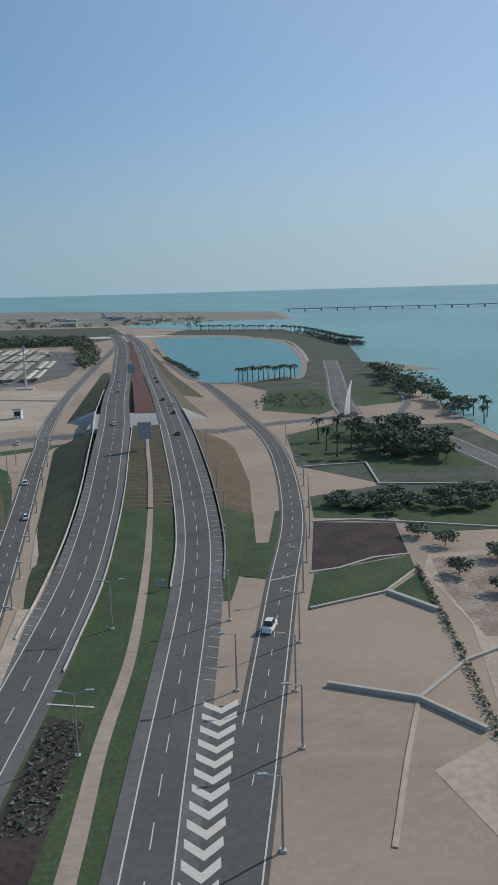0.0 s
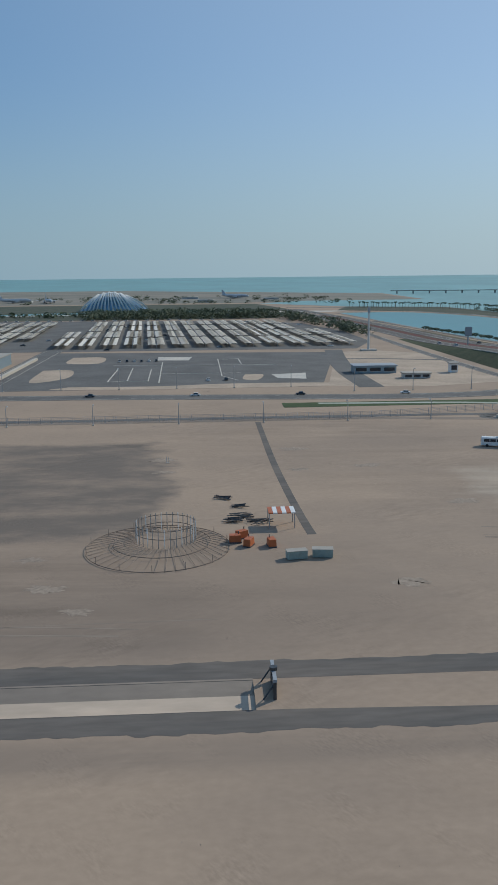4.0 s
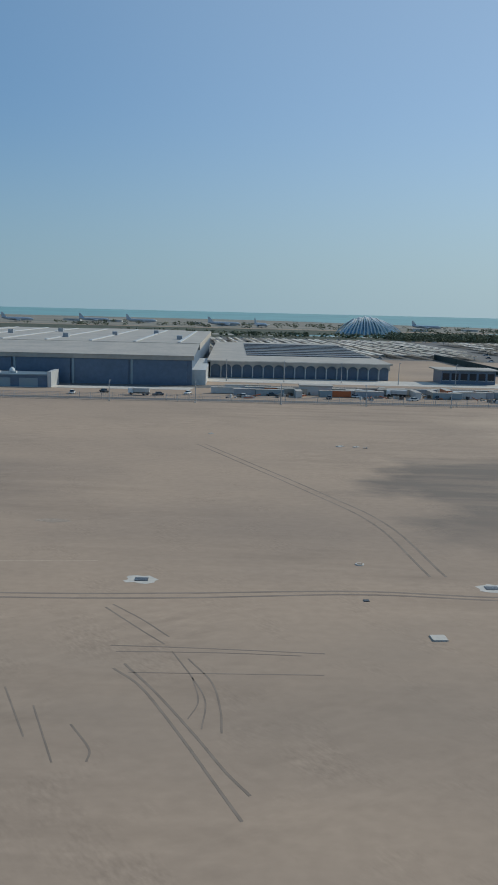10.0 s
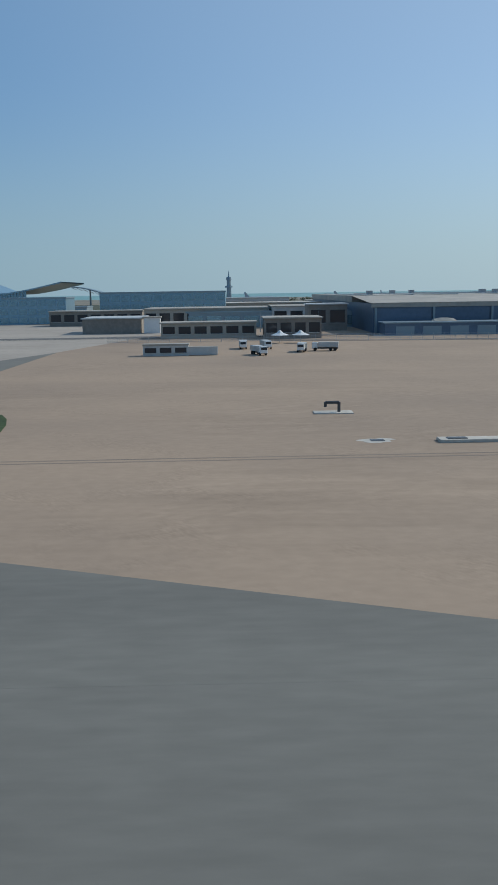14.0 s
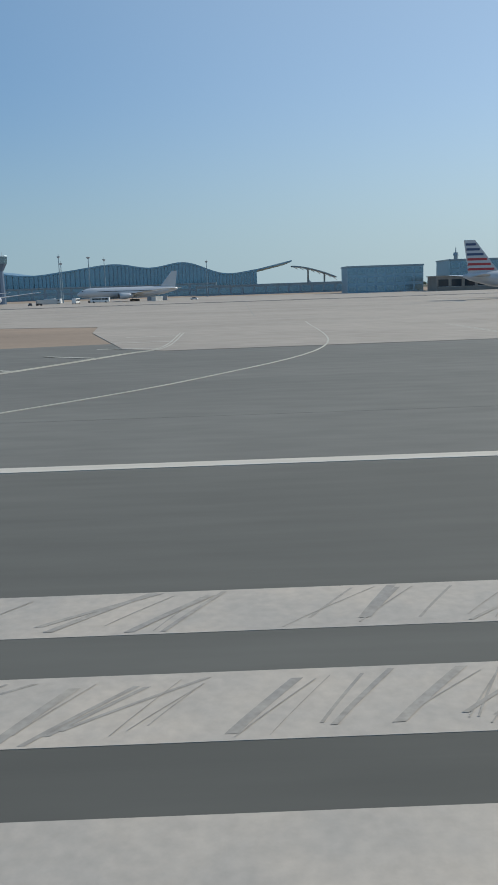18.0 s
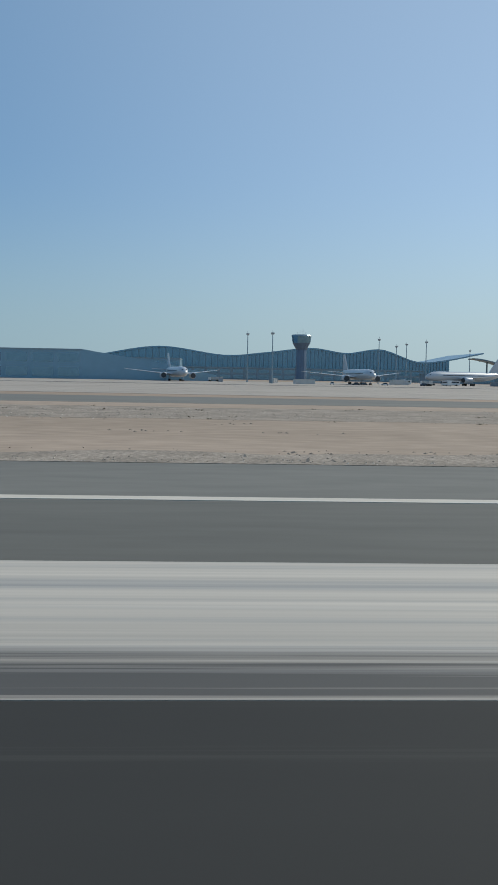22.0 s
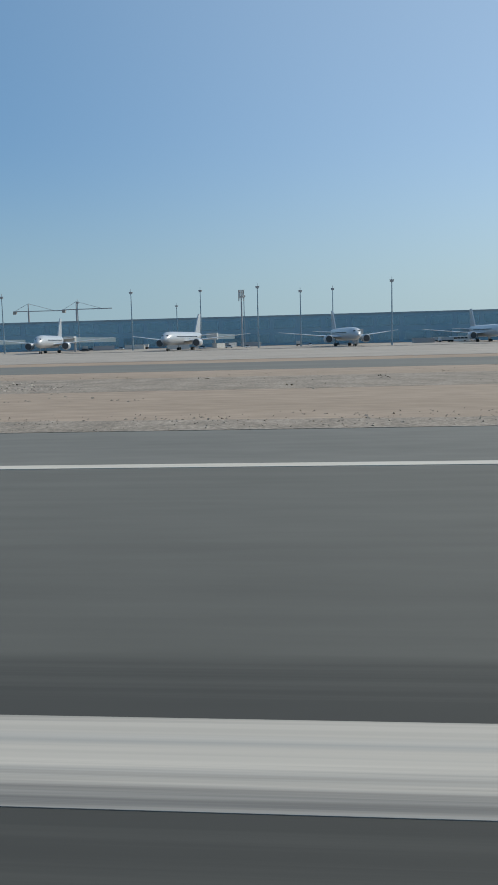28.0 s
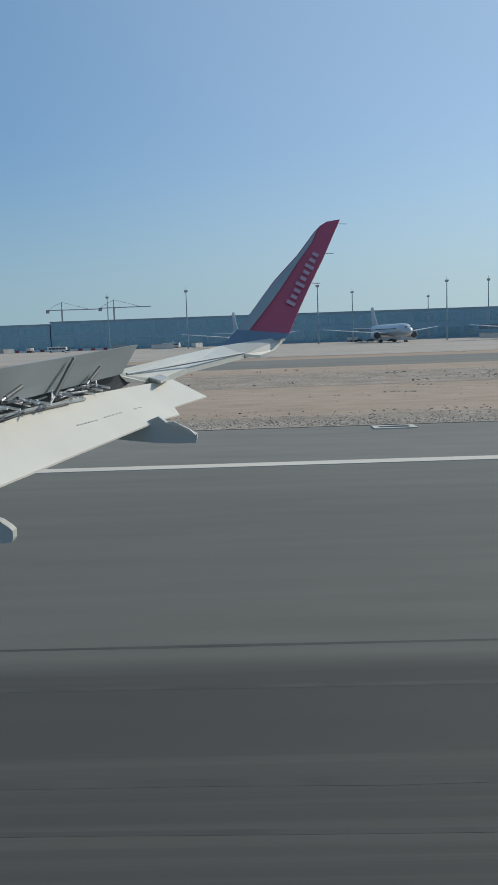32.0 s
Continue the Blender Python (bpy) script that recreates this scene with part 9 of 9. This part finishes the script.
FAIR_CAP = [Vector(v) for v in ((-0.70, 5.66, -0.55), (-0.64, 5.66, -0.54), (-0.53, 5.66, -0.60), (-0.49, 5.66, -0.64), (-0.59, 5.66, -0.58))]
BAY_SPOTS = [Vector(v) for v in ((-1.18, 5.63, -0.27), (-1.24, 5.35, -0.29), (-1.29, 5.12, -0.30), (-1.37, 4.77, -0.31), (-1.40, 4.62, -0.29), (-1.45, 4.42, -0.31), (-1.21, 5.51, -0.28))]
STRUTS = [Vector(v) for v in ((-1.27, 4.98, -0.30), (-1.20, 5.24, -0.09), (-1.16, 5.47, -0.24), (-1.12, 5.65, -0.16), (-1.39, 4.42, -0.27), (-1.35, 4.59, -0.22))]
RAIL = [Vector(v) for v in ((-1.509, 4.304, -0.396), (-1.334, 4.929, -0.375), (-1.186, 5.418, -0.366), (-1.495, 4.259, -0.415), (-1.392, 4.672, -0.393), (-1.241, 5.192, -0.379))]
MARKS = [Vector(v) for v in ((-1.148, 4.986, -0.484), (-1.068, 5.253, -0.479), (-1.051, 5.333, -0.473), (-0.973, 5.610, -0.464), (-0.926, 5.772, -0.460), (-0.883, 5.913, -0.457))]
BAY = [Vector(v) for v in ((-1.57, 4.34, -0.29), (-1.10, 6.31, -0.20), (-1.05, 6.57, -0.27), (-1.19, 5.99, -0.38), (-1.31, 5.46, -0.40), (-1.58, 4.34, -0.43))]
CUFF = [Vector(v) for v in ((-1.28, 7.30, -0.24), (-1.17, 7.50, -0.23), (-0.94, 7.10, -0.26), (-0.79, 6.75, -0.29), (-0.81, 6.40, -0.30), (-1.04, 6.95, -0.27))]


def plate(points, thick, up=(0, 0, 1)):
    """A solid panel with the outline points, thick metres along up."""
    bm = bmesh.new()
    u = Vector(up).normalized() * thick
    a = [bm.verts.new(p_) for p_ in points]
    b = [bm.verts.new(p_ - u) for p_ in points]
    bm.faces.new(a)
    bm.faces.new(b[::-1])
    n_ = len(points)
    for i in range(n_):
        bm.faces.new((a[i], b[i], b[(i + 1) % n_], a[(i + 1) % n_]))
    bmesh.ops.recalc_face_normals(bm, faces=bm.faces[:])
    return bm


wing = thing("aircraft_wing", WING_AT, "pale airliner wing with lowered flaps, raised spoilers and a red winglet", "aircraft wing")
part("outer_panel", plate([W_A, W_B, W_C, W_D, W_E, W_F, W_G, W_H], 0.05), WING_MID, wing)
part("aileron", plate([AI_A, AI_B, AI_C, AI_D], 0.03), WING_PALE, wing)
part("slat_line", bar(W_H + Vector((0, 0, 0.012)), W_E + Vector((0, 0, 0.012)), 0.012, 4), WING_GREY, wing)
fl_ = part("flap", plate([F_LO, F_TO, F_STEP1, F_STEP2, F_STEP3, F_TI, F_LI, F_MID], 0.01), WING_PALE, wing)
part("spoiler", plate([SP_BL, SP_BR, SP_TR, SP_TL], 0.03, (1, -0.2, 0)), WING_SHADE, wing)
# flat dark sheet closes the bay; the recess's shade is in its colour
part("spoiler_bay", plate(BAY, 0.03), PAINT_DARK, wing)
part("wing_cuff", plate(CUFF, 0.02), WING_MID, wing)
rb = random.Random(14)
for c0 in BAY_SPOTS:
    for k in range(9):
        p0 = c0 + Vector((rb.uniform(-0.04, 0.04), rb.uniform(-0.16, 0.16), rb.uniform(-0.02, 0.005)))
        d0 = Vector((rb.uniform(-0.05, 0.05), rb.uniform(-0.11, 0.11), rb.uniform(-0.01, 0.02)))
        part("linkage" if k % 3 else "hydraulic_line", bar(p0 - d0, p0 + d0, rb.uniform(0.003, 0.008), 6), (PAINT_WHITE, STEEL, PAINT_DARK, PAINT_GREY)[k % 4], wing)
    part("bay_rib", bar(c0 + Vector((-0.09, 0.18, 0.0)), c0 + Vector((0.10, 0.12, -0.035)), 0.008, 4), PAINT_WHITE, wing)
for a_, b_ in zip(STRUTS[::2], STRUTS[1::2]):
    act = part("spoiler_actuator", bar(a_, b_, 0.013, 8), PAINT_DARK, wing)
    part("piston", bar(a_, a_.lerp(b_, -0.25), 0.008, 8), STEEL, act)
LIFT = Vector((0, 0, 0.012))
part("bay_rail", bar(RAIL[0] + LIFT, RAIL[1] + LIFT, 0.012, 6), WING_GREY, wing)
part("bay_rail", bar(RAIL[1] + LIFT, RAIL[2] + LIFT, 0.012, 6), WING_GREY, wing)
part("flap_slot", bar(RAIL[3] + LIFT, RAIL[4] + LIFT, 0.008, 4), PAINT_DARK, wing)
part("flap_slot", bar(RAIL[4] + LIFT, RAIL[5] + LIFT, 0.008, 4), PAINT_DARK, wing)
sl_ = part("winglet", plate(WINGLET, 0.06, (0.1, 1, 0)), WING_RED, wing, "red winglet with a pale leading edge")
part("winglet_base", plate(ROOT, 0.03, (0.1, 1, 0)), WING_BLUE, sl_, "grey-blue winglet root")
part("leading_edge", plate(LEADING, 0.03, (0.1, 1, 0)), WING_GREY, sl_, "grey winglet leading edge")
along = NAME_LINE[1] - NAME_LINE[0]
across = Vector((along.z, 0, -along.x)).normalized() * 0.055
for i in range(9):
    f = i / 8.6
    c0, d0 = NAME_LINE[0] + along * f, along * 0.062
    k = across * (1.0 if i in (0, 3, 6) else 0.7)
    part("name_bar", plate([c0 - k, c0 + k, c0 + k + d0, c0 - k + d0], 0.012, (0.1, 1, 0)), WING_PINK, sl_)
for i in range(4):
    c0 = WINGLET[10].lerp(WINGLET[6], 0.17 + i * 0.265)
    part("static_wick", bar(c0, c0 + Vector((0.1, 0, -0.005)), 0.003, 4), PAINT_DARK, sl_)
for outline in (FAIRING, FAIRING_INNER):
    part("flap_fairing", plate(outline, 0.07, (0, -1, 0)), WING_MID, wing)
part("fairing_cap", plate(FAIR_CAP, 0.02, (0.1, 1, 0)), WING_PALE, wing)
for a_, b_, n_ in ((MARKS[0], MARKS[1], 6), (MARKS[2], MARKS[3], 5), (MARKS[4], MARKS[5], 2)):
    for k in range(n_):
        p0, p1 = a_.lerp(b_, k / n_), a_.lerp(b_, (k + 0.6) / n_)
        part("access_mark", bar(p0, p1, 0.0045, 4), WING_SHADE, wing)
